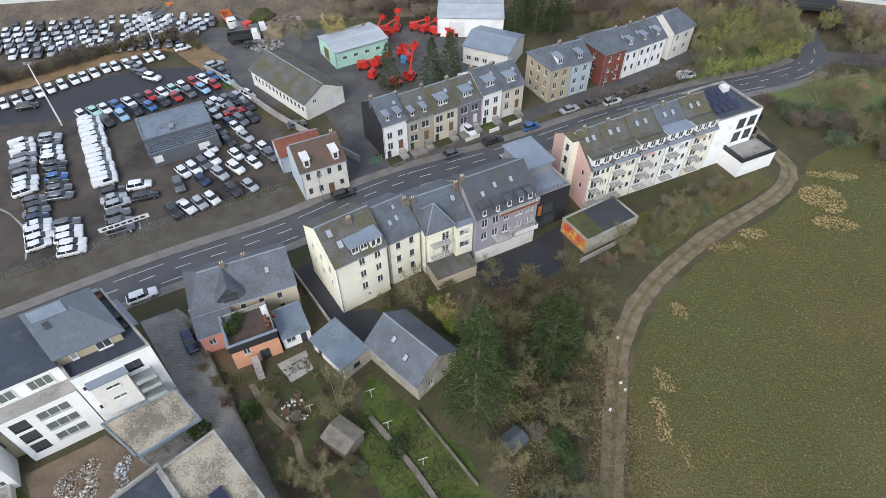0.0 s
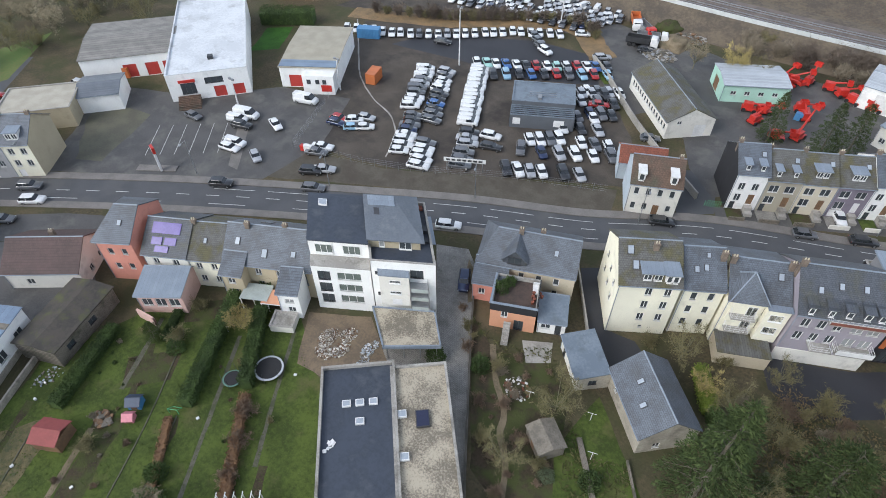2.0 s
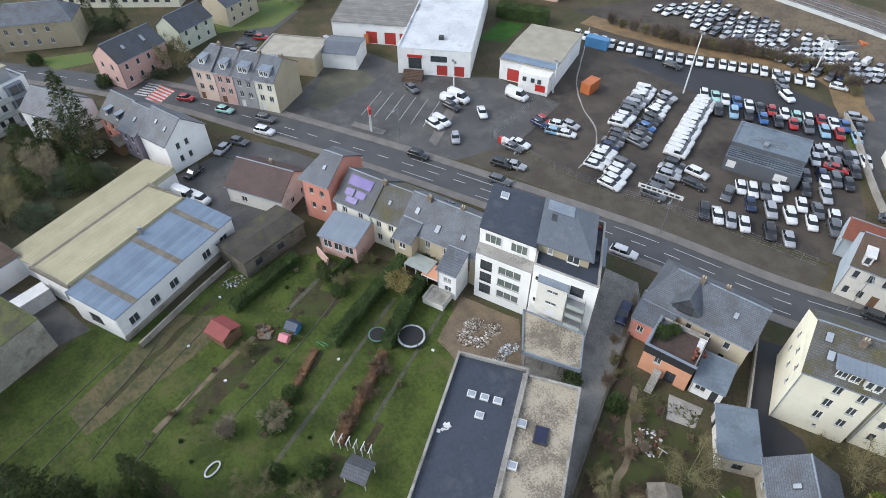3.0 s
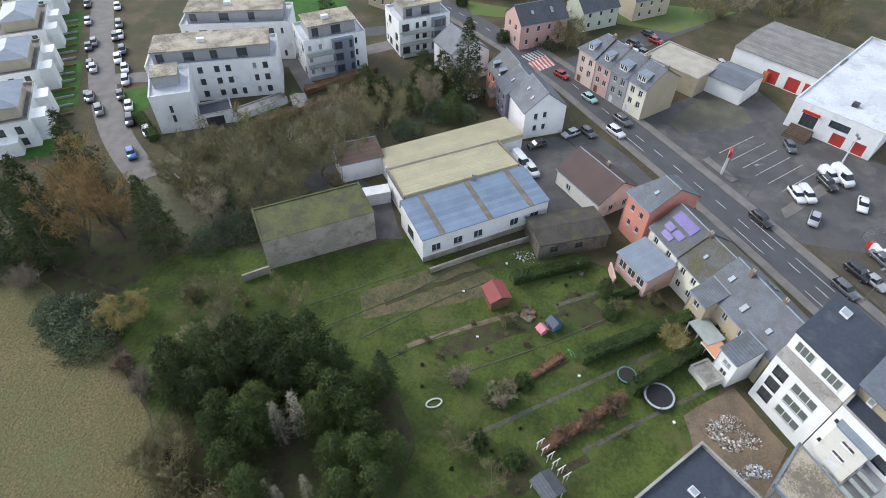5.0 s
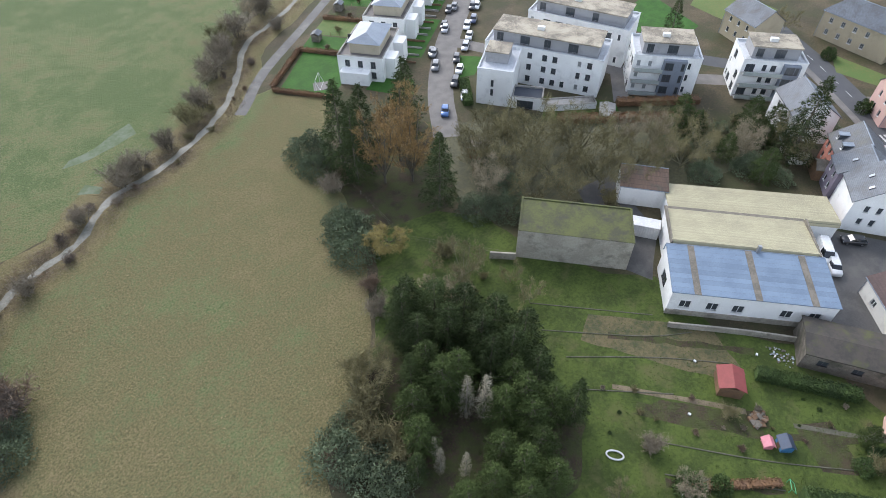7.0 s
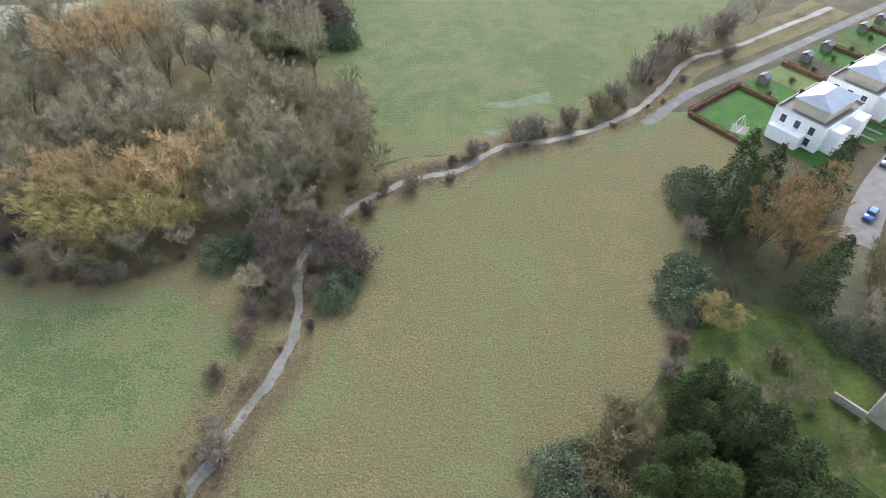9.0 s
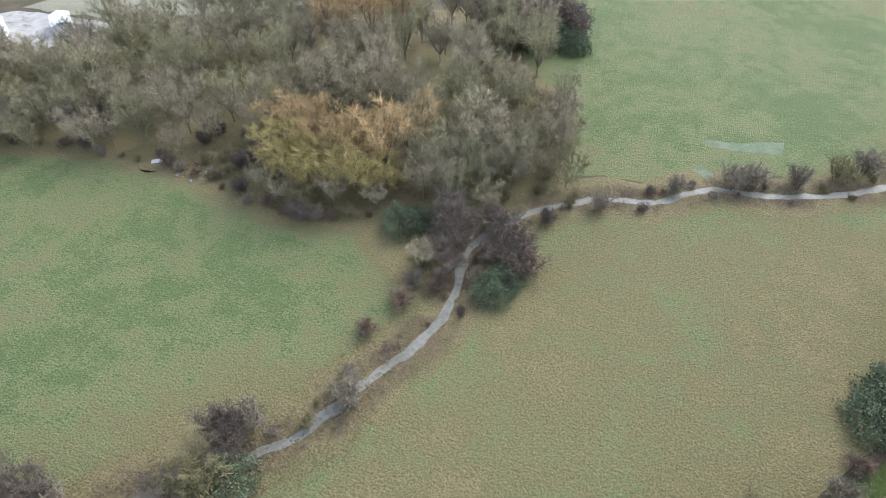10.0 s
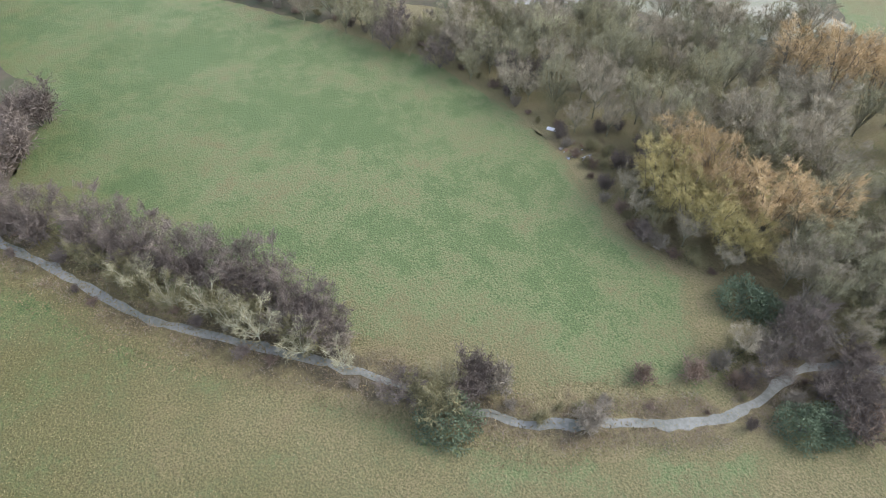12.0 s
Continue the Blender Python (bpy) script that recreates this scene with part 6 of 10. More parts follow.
for k in range(5):
    d = Vector((-0.85, -0.525))
    A = Vector((-80.5, -109.5)) + d * 21 * k
    t = house("row_villa", "white new double house with grey seam roof and roof terraces", tuple(A + d * 16), tuple(A), 11.0, 5.6, 0.2, wall_white, pavement_mat, flat=True, group="estate houses", parapet=0.5, openings=grid("f", 5, 0.6, 15.4, (3.4, 0.5), 1.6, 1.8, "d") + grid("r", 3, 0.8, 10.2, (3.4, 0.8), 1.2, 1.6, "d"))
    a = block(t, "attic_storey", wall_beige, 3.0, 2.4, 5.6, 13.6, 9.6, 8.2)
    for x in (4.0, 7.0, 10.5):
        surface_window(a, Vector((x, 2.38, 5.9)), Vector((1, 0, 0)), Vector((0, -1, 0)), 1.4, 1.8, "d")
    bm = bmesh.new()
    q = [bm.verts.new(v) for v in ((2.5, 1.9, 8.2), (14.1, 1.9, 8.2), (14.1, 10.1, 8.2), (2.5, 10.1, 8.2), (5.5, 6.0, 9.7), (11.0, 6.0, 9.7))]
    for f in ((0, 1, 5, 4), (1, 2, 5), (2, 3, 4, 5), (3, 0, 4), (3, 2, 1, 0)):
        bm.faces.new([q[n] for n in f])
    part("attic_roof", bm, zinc, t)
    block(t, "terrace_wing", wall_white, 16.0, 1.0, 0, 18.4, 8.0, 3.0)
    block(t, "street_wing", wall_white, 2.0, 11.0, 0, 6.0, 13.5, 5.2)
    block(t, "street_wing", wall_white, 10.0, 11.0, 0, 14.0, 13.5, 5.2)
    block(t, "terrace_screen", dark_metal, 7.9, 0.3, 5.6, 8.1, 2.4, 7.4)

# ---- vehicles ----
PAINT = {"white": (0.72, 0.73, 0.73), "silver": (0.42, 0.43, 0.45), "grey": (0.13, 0.135, 0.145), "black": (0.022, 0.023, 0.026), "navy": (0.02, 0.035, 0.09), "blue": (0.05, 0.14, 0.36),
         "red": (0.36, 0.02, 0.02), "sky": (0.25, 0.42, 0.55), "brown": (0.09, 0.06, 0.045), "mint": (0.35, 0.6, 0.55), "green": (0.04, 0.2, 0.09)}
KINDS = {  # length, width, height, bonnet end, windscreen top, roof end, tail, bonnet height, belt height
    "hatch": (4.1, 1.76, 1.47, 1.05, 1.75, 3.35, 3.95, 0.88, 0.96), "estate": (4.65, 1.82, 1.48, 1.25, 2.0, 4.0, 4.5, 0.86, 0.95), "saloon": (4.65, 1.82, 1.44, 1.3, 2.05, 3.3, 3.95, 0.86, 0.94),
    "suv": (4.5, 1.86, 1.68, 1.2, 1.8, 3.9, 4.35, 1.0, 1.08), "van": (4.4, 1.78, 1.75, 0.85, 1.6, 4.45, 4.55, 1.1, 1.15), "big_van": (5.6, 2.0, 2.4, 0.75, 1.6, 5.45, 5.55, 1.25, 1.4)}


def loft(bm, sections, cap=True):
    """Skins closed rings of equal count in turn."""
    rings = [[bm.verts.new(p) for p in s] for s in sections]
    n = len(rings[0])
    for a, b in zip(rings, rings[1:]):
        for k in range(n):
            bm.faces.new((a[k], a[(k + 1) % n], b[(k + 1) % n], b[k]))
    if cap:
        bm.faces.new(rings[0][::-1]), bm.faces.new(rings[-1])
    bmesh.ops.recalc_face_normals(bm, faces=bm.faces)


def ring(x, w, z0, z1, r=0.12):
    """A rounded cross-section of a body at x."""
    h = w / 2
    return [(x, -h + r, z0), (x, h - r, z0), (x, h, z0 + r), (x, h, z1 - r), (x, h - r, z1), (x, -h + r, z1), (x, -h, z1 - r), (x, -h, z0 + r)]


def build_car(kind, colour, far=False, lamps=True):
    ln, wd, ht, bon, ws, re, ta, bh, belt = KINDS[kind]
    paint = plain("car_paint_" + colour, PAINT[colour], 0.28, 0.25 if colour in ("silver", "grey", "navy", "blue") else 0.0, 0.8)
    nice = {"hatch": "hatchback", "estate": "estate car", "saloon": "saloon car", "suv": "tall off-road car", "van": "small delivery van", "big_van": "large delivery van"}[kind]
    shade = {"navy": "dark blue", "sky": "pale blue", "grey": "dark grey", "mint": "mint green"}.get(colour, colour)
    top = thing("van" if "van" in kind else "car", Matrix(), "%s painted %s parked on the ground" % (shade, nice), "van" if "van" in kind else "car")
    X = lambda v: ln / 2 - v
    bm = bmesh.new()
    loft(bm, [ring(X(0.0), wd * 0.82, 0.34, bh - 0.18, 0.08), ring(X(0.18), wd * 0.95, 0.24, bh - 0.06), ring(X(bon), wd, 0.22, belt), ring(X(ws + 0.3), wd, 0.22, belt), ring(X(re), wd, 0.22, belt + 0.02), ring(X(ta), wd * 0.98, 0.24, belt), ring(X(ln - 0.06), wd * 0.94, 0.3, belt - 0.04), ring(X(ln), wd * 0.86, 0.36, belt - 0.14, 0.08)])
    part("body", bm, paint, top, smooth=True)
    t = wd * 0.74
    bm = bmesh.new()
    b0 = belt - 0.03
    loft(bm, [[(X(bon), -wd * 0.42, b0), (X(bon), wd * 0.42, b0), (X(bon) - 0.02, wd * 0.42, b0 + 0.03), (X(bon) - 0.02, -wd * 0.42, b0 + 0.03)],
              [(X(ws), -wd * 0.46, b0), (X(ws), wd * 0.46, b0), (X(ws), t / 2, ht - 0.05), (X(ws), -t / 2, ht - 0.05)],
              [(X(re), -wd * 0.46, b0), (X(re), wd * 0.46, b0), (X(re), t / 2, ht - 0.05), (X(re), -t / 2, ht - 0.05)],
              [(X(ta), -wd * 0.44, b0), (X(ta), wd * 0.44, b0), (X(ta) + 0.04, wd * 0.42, b0 + 0.06), (X(ta) + 0.04, -wd * 0.42, b0 + 0.06)]])
    part("cabin_glass", bm, car_glass, top)
    bm = bmesh.new()
    loft(bm, [[(X(ws) + 0.12, -t * 0.47, ht - 0.09), (X(ws) + 0.12, t * 0.47, ht - 0.09), (X(ws) + 0.08, t * 0.45, ht - 0.04), (X(ws) + 0.08, -t * 0.45, ht - 0.04)],
              [(X(ws + 0.4), -t * 0.53, ht - 0.1), (X(ws + 0.4), t * 0.53, ht - 0.1), (X(ws + 0.4), t * 0.46, ht), (X(ws + 0.4), -t * 0.46, ht)],
              [(X(re - 0.3), -t * 0.53, ht - 0.1), (X(re - 0.3), t * 0.53, ht - 0.1), (X(re - 0.3), t * 0.46, ht - 0.01), (X(re - 0.3), -t * 0.46, ht - 0.01)],
              [(X(re) - 0.08, -t * 0.47, ht - 0.12), (X(re) - 0.08, t * 0.47, ht - 0.12), (X(re) - 0.06, t * 0.45, ht - 0.06), (X(re) - 0.06, -t * 0.45, ht - 0.06)]])
    if "van" in kind:
        for s in (-1, 1):
            ya, yb = s * wd * 0.475, s * wd * 0.40
            vs = [bm.verts.new(p) for p in ((X(ws + 0.9), ya, b0), (X(re + 0.02), ya, b0), (X(re + 0.02), yb, ht - 0.05), (X(ws + 0.9), yb, ht - 0.05))]
            bm.faces.new(vs if s > 0 else vs[::-1])
        vs = [bm.verts.new(p) for p in ((X(ta) - 0.02, -wd * 0.44, b0), (X(ta) - 0.02, wd * 0.44, b0), (X(re) - 0.09, t * 0.5, ht - 0.05), (X(re) - 0.09, -t * 0.5, ht - 0.05))]
        bm.faces.new(vs[::-1])
    else:
        for s in (-1, 1):
            for v in (0.5 * (ws + re) - 0.05,):
                ya, yb = s * wd * 0.465, s * (t / 2 + 0.008)
                vs = [bm.verts.new(p) for p in ((X(v), ya, b0), (X(v + 0.1), ya, b0), (X(v + 0.1), yb, ht - 0.07), (X(v), yb, ht - 0.07))]
                bm.faces.new(vs if s > 0 else vs[::-1])
    part("roof", bm, paint, top)
    r = 0.32 if ht < 2 else 0.36
    bm = bmesh.new()
    tube(bm, (0, -0.1, 0), (0, 0.1, 0), r, r, 12)
    tube(bm, (0, -0.112, 0), (0, 0.112, 0), r * 0.62, r * 0.62, 8)
    for f in bm.faces:
        f.material_index = 1 if max(math.hypot(v.co.x, v.co.z) for v in f.verts) < r * 0.8 else 0
    wm = mesh_of("wheel", bm, (rubber, rim_metal))
    if far:
        bm = bmesh.new()
        for x in (0.82, ln - 0.85):
            for s in (-1, 1):
                tube(bm, (X(x), s * (wd / 2 - 0.2), r), (X(x), s * (wd / 2), r), r, r, 8)
        tagged(part("wheel_set", bm, rubber, top), kind="stuff")
    else:
        for x in (0.82, ln - 0.85):
            for s in (-1, 1):
                w = new("wheel", wm)
                w.parent = top
                w.location = (X(x), s * (wd / 2 - 0.1), r)
    if lamps:
        for x, nm, mm in ((X(0.02), "headlight", lamp_clear), (X(ln - 0.02), "tail_light", lamp_red)):
            bm = bmesh.new()
            box(bm, -0.1, -0.2, -0.07, 0.1, 0.2, 0.07)
            lm = mesh_of(nm, bm, mm)
            for s in (-1, 1):
                lo = new(nm, lm)
                lo.parent = top
                lo.location = (x - math.copysign(0.09, x), s * wd * 0.34, bh - 0.24 if x > 0 else belt - 0.24)
    return top


MADE = {}
crand = random.Random(4)


def car(kind, colour, x, y, heading, far=False, group="", lamps=True):
    m = pose(x, y, 0.02, 0, 0, heading)
    lamps = lamps and not far
    key = (kind, colour, far, lamps)
    if key in MADE:
        ob = copy_thing(MADE[key], m)
    else:
        ob = MADE[key] = build_car(kind, colour, far, lamps)
        ob.matrix_world = m
    if group:
        ob["group"] = group
    return ob


MIX = ["white"] * 5 + ["silver"] * 2 + ["grey"] * 4 + ["black"] * 4 + ["navy", "blue", "white", "grey"]
CARMIX = ["hatch", "hatch", "estate", "saloon", "suv"]


def car_row(pts, n, heading, colours=None, kinds=None, far=False, group="", jit=2.5, skip=(), flip=False):
    """n cars spaced evenly along a plan polyline."""
    P = [Vector(p) for p in pts]
    lens = [(b - a).length for a, b in zip(P, P[1:])]
    tot = sum(lens)
    for k in range(n):
        d = tot * (k / max(1, n - 1))
        i = 0
        while i < len(lens) - 1 and d > lens[i]:
            d -= lens[i]
            i += 1
        p = P[i].lerp(P[i + 1], d / lens[i])
        if k not in skip:
            car(crand.choice(kinds or CARMIX), (colours[k % len(colours)] if colours and colours[0] == "*seq" else crand.choice(colours or MIX)), p.x + crand.uniform(-0.2, 0.2), p.y + crand.uniform(-0.2, 0.2), heading + crand.uniform(-jit, jit) + (crand.choice((0, 180)) if flip else 0), far, group, False)


W5 = ["white"] * 5 + ["silver", "grey", "black"]
car_row([(-118, 103), (-106.5, 108.5), (-97, 114.2), (-89, 121.5), (-82, 128.5), (-70.8, 135.2)], 24, -50, ["white", "white", "white", "silver", "white", "white", "grey", "navy"], ["hatch", "saloon"], far=True, group="top row")
car_row([(-75.4, 130.4), (-68.9, 124.8)], 4, -20, ["white", "grey", "silver"], group="top row")
car_row([(-79.0, 109.2), (-66.0, 116.6), (-52.6, 127.0)], 14, -42, ["white", "sky", "blue", "red", "black", "white", "mint", "blue"], ["hatch", "hatch", "saloon"], far=True, group="long row")
car_row([(-72.0, 106.5), (-62.6, 114.6), (-53.5, 121.2), (-50.5, 123.2)], 10, -45, ["black", "grey", "silver", "sky", "blue", "red", "black"], far=True, group="long row")
car_row([(-76.0, 106.6), (-64.4, 86.2)], 15, 28, ["white"], ["van"], group="white vans", jit=1.0)
car_row([(-61.9, 83.2), (-59.9, 79.8)], 3, 28, ["white", "black", "silver"], group="office cars")
car_row([(-58.6, 77.0), (-56.6, 73.2)], 3, 26, ["grey", "silver", "black"], ["estate", "suv"], group="office cars")
car_row([(-86.4, 98.8), (-78.4, 83.4)], 10, 33, W5, ["suv", "estate", "van"], group="west block")
car_row([(-75.6, 81.0), (-69.2, 69.4)], 8, 28, MIX + ["white"] * 4, group="west block")
car_row([(-81.8, 100.6), (-71.4, 82.2)], 11, 15, MIX, ["suv", "estate", "hatch"], group="west block")
car_row([(-66.8, 74.8), (-62.8, 68.0)], 5, 20, ["grey", "white", "silver", "white", "white"], ["estate", "van"], group="west block")
for xs, n in (([(-53.6, 110.6), (-47.0, 114.8)], 4), ([(-51.0, 113.8), (-44.4, 117.4)], 4), ([(-49.6, 109.2), (-43.4, 112.6)], 3), ([(-50.0, 101.0), (-44.4, 104.4)], 3), ([(-47.6, 97.0), (-41.0, 101.0)], 3), ([(-45.5, 105.6), (-41.4, 107.6)], 3), ([(-50.4, 89.2), (-46.0, 93.2)], 4), ([(-46.2, 86.9), (-40.6, 90.4)], 3),
              ([(-41.6, 94.8), (-36.4, 97.0)], 3), ([(-48.6, 77.8), (-43.0, 81.2)], 4), ([(-39.2, 83.6), (-36.6, 85.0)], 2), ([(-37.4, 92.2), (-34.6, 94.2)], 2)):
    car_row(xs, n, -43, None, group="office cars")
car("saloon", "red", -45.8, 110.2, 28)
car("suv", "white", -57.6, 85.1, 18), car("estate", "black", -55.4, 82.0, 20), car("hatch", "white", -66, 139.2, 30), car("estate", "silver", -55.8, 130.6, 40), car("suv", "grey", -50.2, 85.2, -60)
car("estate", "black", -92.5, 112.6, 20), car("hatch", "black", -49.0, 141, 25)
for k in range(7):
    car_row([(-120 + k * 1.2, 134 + k * 3.4), (-70 + k * 1.5, 141.5 + k * 2.4)], 17, -75, ["white", "silver", "white", "white", "silver", "grey", "black", "silver", "silver", "white", "navy", "silver"], ["hatch", "estate"], True, "stored cars", skip=tuple(crand.sample(range(17), 2)))
# street and yards
for kd, cl, x, y, hd in (("estate", "black", -18.6, 82.4, 28), ("hatch", "grey", 2.0, 94.6, 28), ("estate", "black", 10.4, 99.0, 28), ("hatch", "blue", 18.8, 104.0, 28), ("saloon", "silver", 28.0, 110.4, 28), ("hatch", "white", 5.6, 102.8, -60), ("hatch", "grey", 33.5, 113.2, 28), ("estate", "white", 38.0, 113.6, 25),
                         ("hatch", "grey", 40.5, 116.2, 28), ("van", "white", 57.9, 124.6, 15), ("hatch", "black", 46, 118.6, 25), ("estate", "white", -47.6, 58.2, 30), ("estate", "navy", -37.5, 49.5, -58), ("hatch", "grey", -31.2, 105.0, 30),
                         ("suv", "black", -88.8, 40.4, 33), ("estate", "grey", -74.0, 50.4, 31), ("suv", "black", -78.2, 53.6, 32), ("saloon", "silver", -76.6, 55.6, 32), ("hatch", "mint", -124.6, 10.2, 41), ("suv", "grey", -116.6, 17.2, 40), ("suv", "white", -112.0, 15.6, 40), ("hatch", "black", -104.4, -0.6, -55), ("hatch", "silver", -109.6, 6.2, -50), ("hatch", "red", -134.0, 3.6, 48), ("hatch", "grey", -110.8, 9.8, 40),
                         ("big_van", "white", -104.2, 58.4, 20), ("van", "white", -104.4, 56.2, 20), ("suv", "black", -101.8, 55.2, 20), ("van", "white", -97.4, 50.4, 15), ("estate", "white", -97.2, 48.6, 12), ("saloon", "white", -96.4, 60.0, -20), ("hatch", "silver", -90.6, 50.0, -25), ("hatch", "grey", -113.2, 51.0, 5),
                         ("big_van", "white", -98.6, 70.6, 20), ("hatch", "red", -87.4, 70.2, 15), ("hatch", "navy", -86.8, 68.6, 15), ("hatch", "white", -84.4, 71.8, 40), ("hatch", "sky", -82.6, 69.6, 40), ("hatch", "silver", -83.0, 74.0, 20), ("hatch", "white", -80.6, 71.2, 40), ("saloon", "white", -82.4, 60.6, 25), ("saloon", "grey", -82.0, 58.6, 25),
                         ("van", "white", -140.6, 57.4, -60), ("van", "white", -142.4, 54.0, -60), ("van", "white", -137.4, 42.4, -50), ("hatch", "silver", -146.6, 42.6, 20), ("hatch", "white", -150.5, 19.6, 50), ("estate", "black", -153.5, 22.0, 50), ("hatch", "grey", -149.0, 24.0, 50), ("hatch", "white", -148.4, 21.8, 50), ("hatch", "red", -156.5, 27.5, 50), ("hatch", "black", -160, 26.0, 50),
                         ("big_van", "white", -97.6, -3.4, 32), ("van", "white", -95.6, -1.2, 32), ("hatch", "white", -94.2, -81.5, 40), ("hatch", "blue", -86.4, -80.5, 40), ("estate", "grey", -99.6, -95.8, 38), ("hatch", "black", -106, -94.5, 38), ("hatch", "silver", -116, -107.6, 35), ("estate", "white", -121.5, -104.5, 35), ("hatch", "grey", -128.0, -115, 33), ("hatch", "black", -104.2, -101.4, 38), ("estate", "black", -132, -111.5, 33),
                         ("hatch", "white", -66.8, 153.5, 100), ("van", "white", -70.8, 156.6, 100), ("van", "white", -74.5, 155.5, 80), ("big_van", "white", -80.0, 155, 60)):
    car(kd, cl, x, y, hd)


for k, (u, v) in enumerate(((4, 3.6), (10, 3.8), (17, -3.9), (22, 3.7), (28, 3.9), (33, -3.7), (38, 3.8), (43, -3.9), (47, 3.7), (54, 3.8), (59, -3.8), (66, 3.9), (71, -3.8), (78, 3.7))):
    car("hatch" if k % 3 else "estate", ("black", "white", "grey", "silver", "white", "black", "navy")[k % 7], -92 - u * 0.83 - v * 0.55, -88 - u * 0.55 + v * 0.83, 33, True, "estate street cars")


def truck(x, y, heading, cab, bed, label):
    """A tipper lorry: cab, tipper body, chassis and six wheels."""
    t = thing("truck", pose(x, y, 0.02, 0, 0, heading), label, "truck")
    bm = bmesh.new()
    loft(bm, [ring(2.2, 2.3, 0.7, 2.9, 0.15), ring(3.6, 2.4, 0.6, 2.9, 0.15), ring(4.1, 2.3, 0.5, 2.0, 0.15)])
    c = part("cab", bm, cab, t)
    block(c, "windscreen", car_glass, 3.55, -1.0, 1.75, 3.95, 1.0, 2.5)
    bm = bmesh.new()
    box(bm, -4.0, -1.2, 1.2, 1.9, 1.2, 1.3)
    for b in ((-4.0, -1.2, 1.9, -1.1), (-4.0, 1.1, 1.9, 1.2), (-4.0, -1.1, -3.9, 1.1), (1.8, -1.1, 1.9, 1.1)):
        box(bm, b[0], b[1], 1.3, b[2], b[3], 2.5)
    part("tipper_body", bm, bed, t)
    block(t, "chassis", dark_metal, -4.0, -0.5, 0.7, 3.5, 0.5, 1.15)
    bm = bmesh.new()
    tube(bm, (0, -0.15, 0), (0, 0.15, 0), 0.5, 0.5, 12)
    wm = mesh_of("wheel", bm, rubber)
    for wx in (3.0, -1.8, -3.0):
        for s in (-1, 1):
            w = new("wheel", wm)
            w.parent, w.location = t, (wx, s * 1.0, 0.5)


for x, y, hd, c, b in ((-57.6, 153.4, -60, white_metal, orange_paint), (-53.6, 150.6, -40, red_paint, grey_metal), (-50.0, 146.8, 20, white_metal, grey_metal), (-51.2, 143.4, 15, white_metal, dark_metal), (-80.6, 159.5, 60, white_metal, wood_grey), (-77.0, 158.0, 60, orange_paint, grey_metal)):
    truck(x, y, hd, c, b, "tipper lorry standing in the dark yard")

# ---- plants ----
rng = np.random.default_rng(7)


def leafy(name, base, alt, rough=0.75):
    m = mat(name, base, alt, rough=rough, spec=0.12, fine=1.2, coarse=0.35, bump=0, vary=0.18)
    return m


bark = mat("bark", (0.13, 0.115, 0.085), (0.085, 0.075, 0.06), fine=4, coarse=0.8, bump=0.3)
mossy_bark = mat("mossy_bark", (0.20, 0.19, 0.115), (0.13, 0.12, 0.075), fine=4, coarse=0.8, bump=0.3)
twig_olive = leafy("olive_grey_twigs", (0.315, 0.29, 0.172), (0.205, 0.188, 0.115))
twig_grey = leafy("grey_twigs", (0.345, 0.292, 0.20), (0.24, 0.205, 0.142))
twig_purple = leafy("purple_grey_twigs", (0.165, 0.132, 0.105), (0.115, 0.093, 0.076))
twig_mossy = leafy("pale_mossy_twigs", (0.30, 0.275, 0.17), (0.21, 0.195, 0.12))
twig_orange = leafy("orange_willow_twigs", (0.46, 0.325, 0.17), (0.36, 0.26, 0.135))
twig_yellow = leafy("yellow_green_twigs", (0.40, 0.325, 0.135), (0.29, 0.24, 0.10))
twig_pale = leafy("pale_dead_twigs", (0.31, 0.285, 0.205), (0.23, 0.21, 0.155))
twig_red = leafy("red_brown_twigs", (0.22, 0.158, 0.112), (0.16, 0.118, 0.086))
needle_dark = leafy("dark_needles", (0.054, 0.075, 0.026), (0.030, 0.044, 0.016))
needle_mid = leafy("green_needles", (0.068, 0.095, 0.029), (0.040, 0.058, 0.018))
ivy_leaf = leafy("ivy_leaves", (0.15, 0.182, 0.105), (0.092, 0.115, 0.07))
hedge_leaf = leafy("hedge_leaves", (0.072, 0.109, 0.036), (0.043, 0.065, 0.026))
bright_leaf = leafy("bright_hedge_leaves", (0.189, 0.246, 0.043), (0.123, 0.167, 0.036))
dead_leaf = leafy("brown_hedge_leaves", (0.246, 0.145, 0.080), (0.167, 0.102, 0.065))


def soup(name, tris, material):
    """A mesh from an array of loose triangles."""
    tris = np.asarray(tris, dtype=np.float32).reshape(-1, 3, 3)
    me = bpy.data.meshes.new(name)
    n = len(tris)
    me.vertices.add(3 * n), me.loops.add(3 * n), me.polygons.add(n)
    me.vertices.foreach_set("co", tris.ravel())
    me.loops.foreach_set("vertex_index", np.arange(3 * n, dtype=np.int32))
    me.polygons.foreach_set("loop_start", np.arange(0, 3 * n, 3, dtype=np.int32))
    me.update(calc_edges=True)
    me.materials.append(material)
    return me


def unit(v):
    return v / np.maximum(np.linalg.norm(v, axis=-1, keepdims=True), 1e-9)


def strips(a, b, w):
    """Tapering twigs from points a to points b, each of two crossing blades."""
    d = unit(b - a)
    s = unit(np.cross(d, rng.normal(size=d.shape)))
    q = np.cross(d, s)
    w = np.broadcast_to(np.asarray(w), (len(a),))[:, None]
    return np.concatenate([np.stack([a - s * w, a + s * w, b], 1), np.stack([a - q * w, a + q * w, b], 1)])


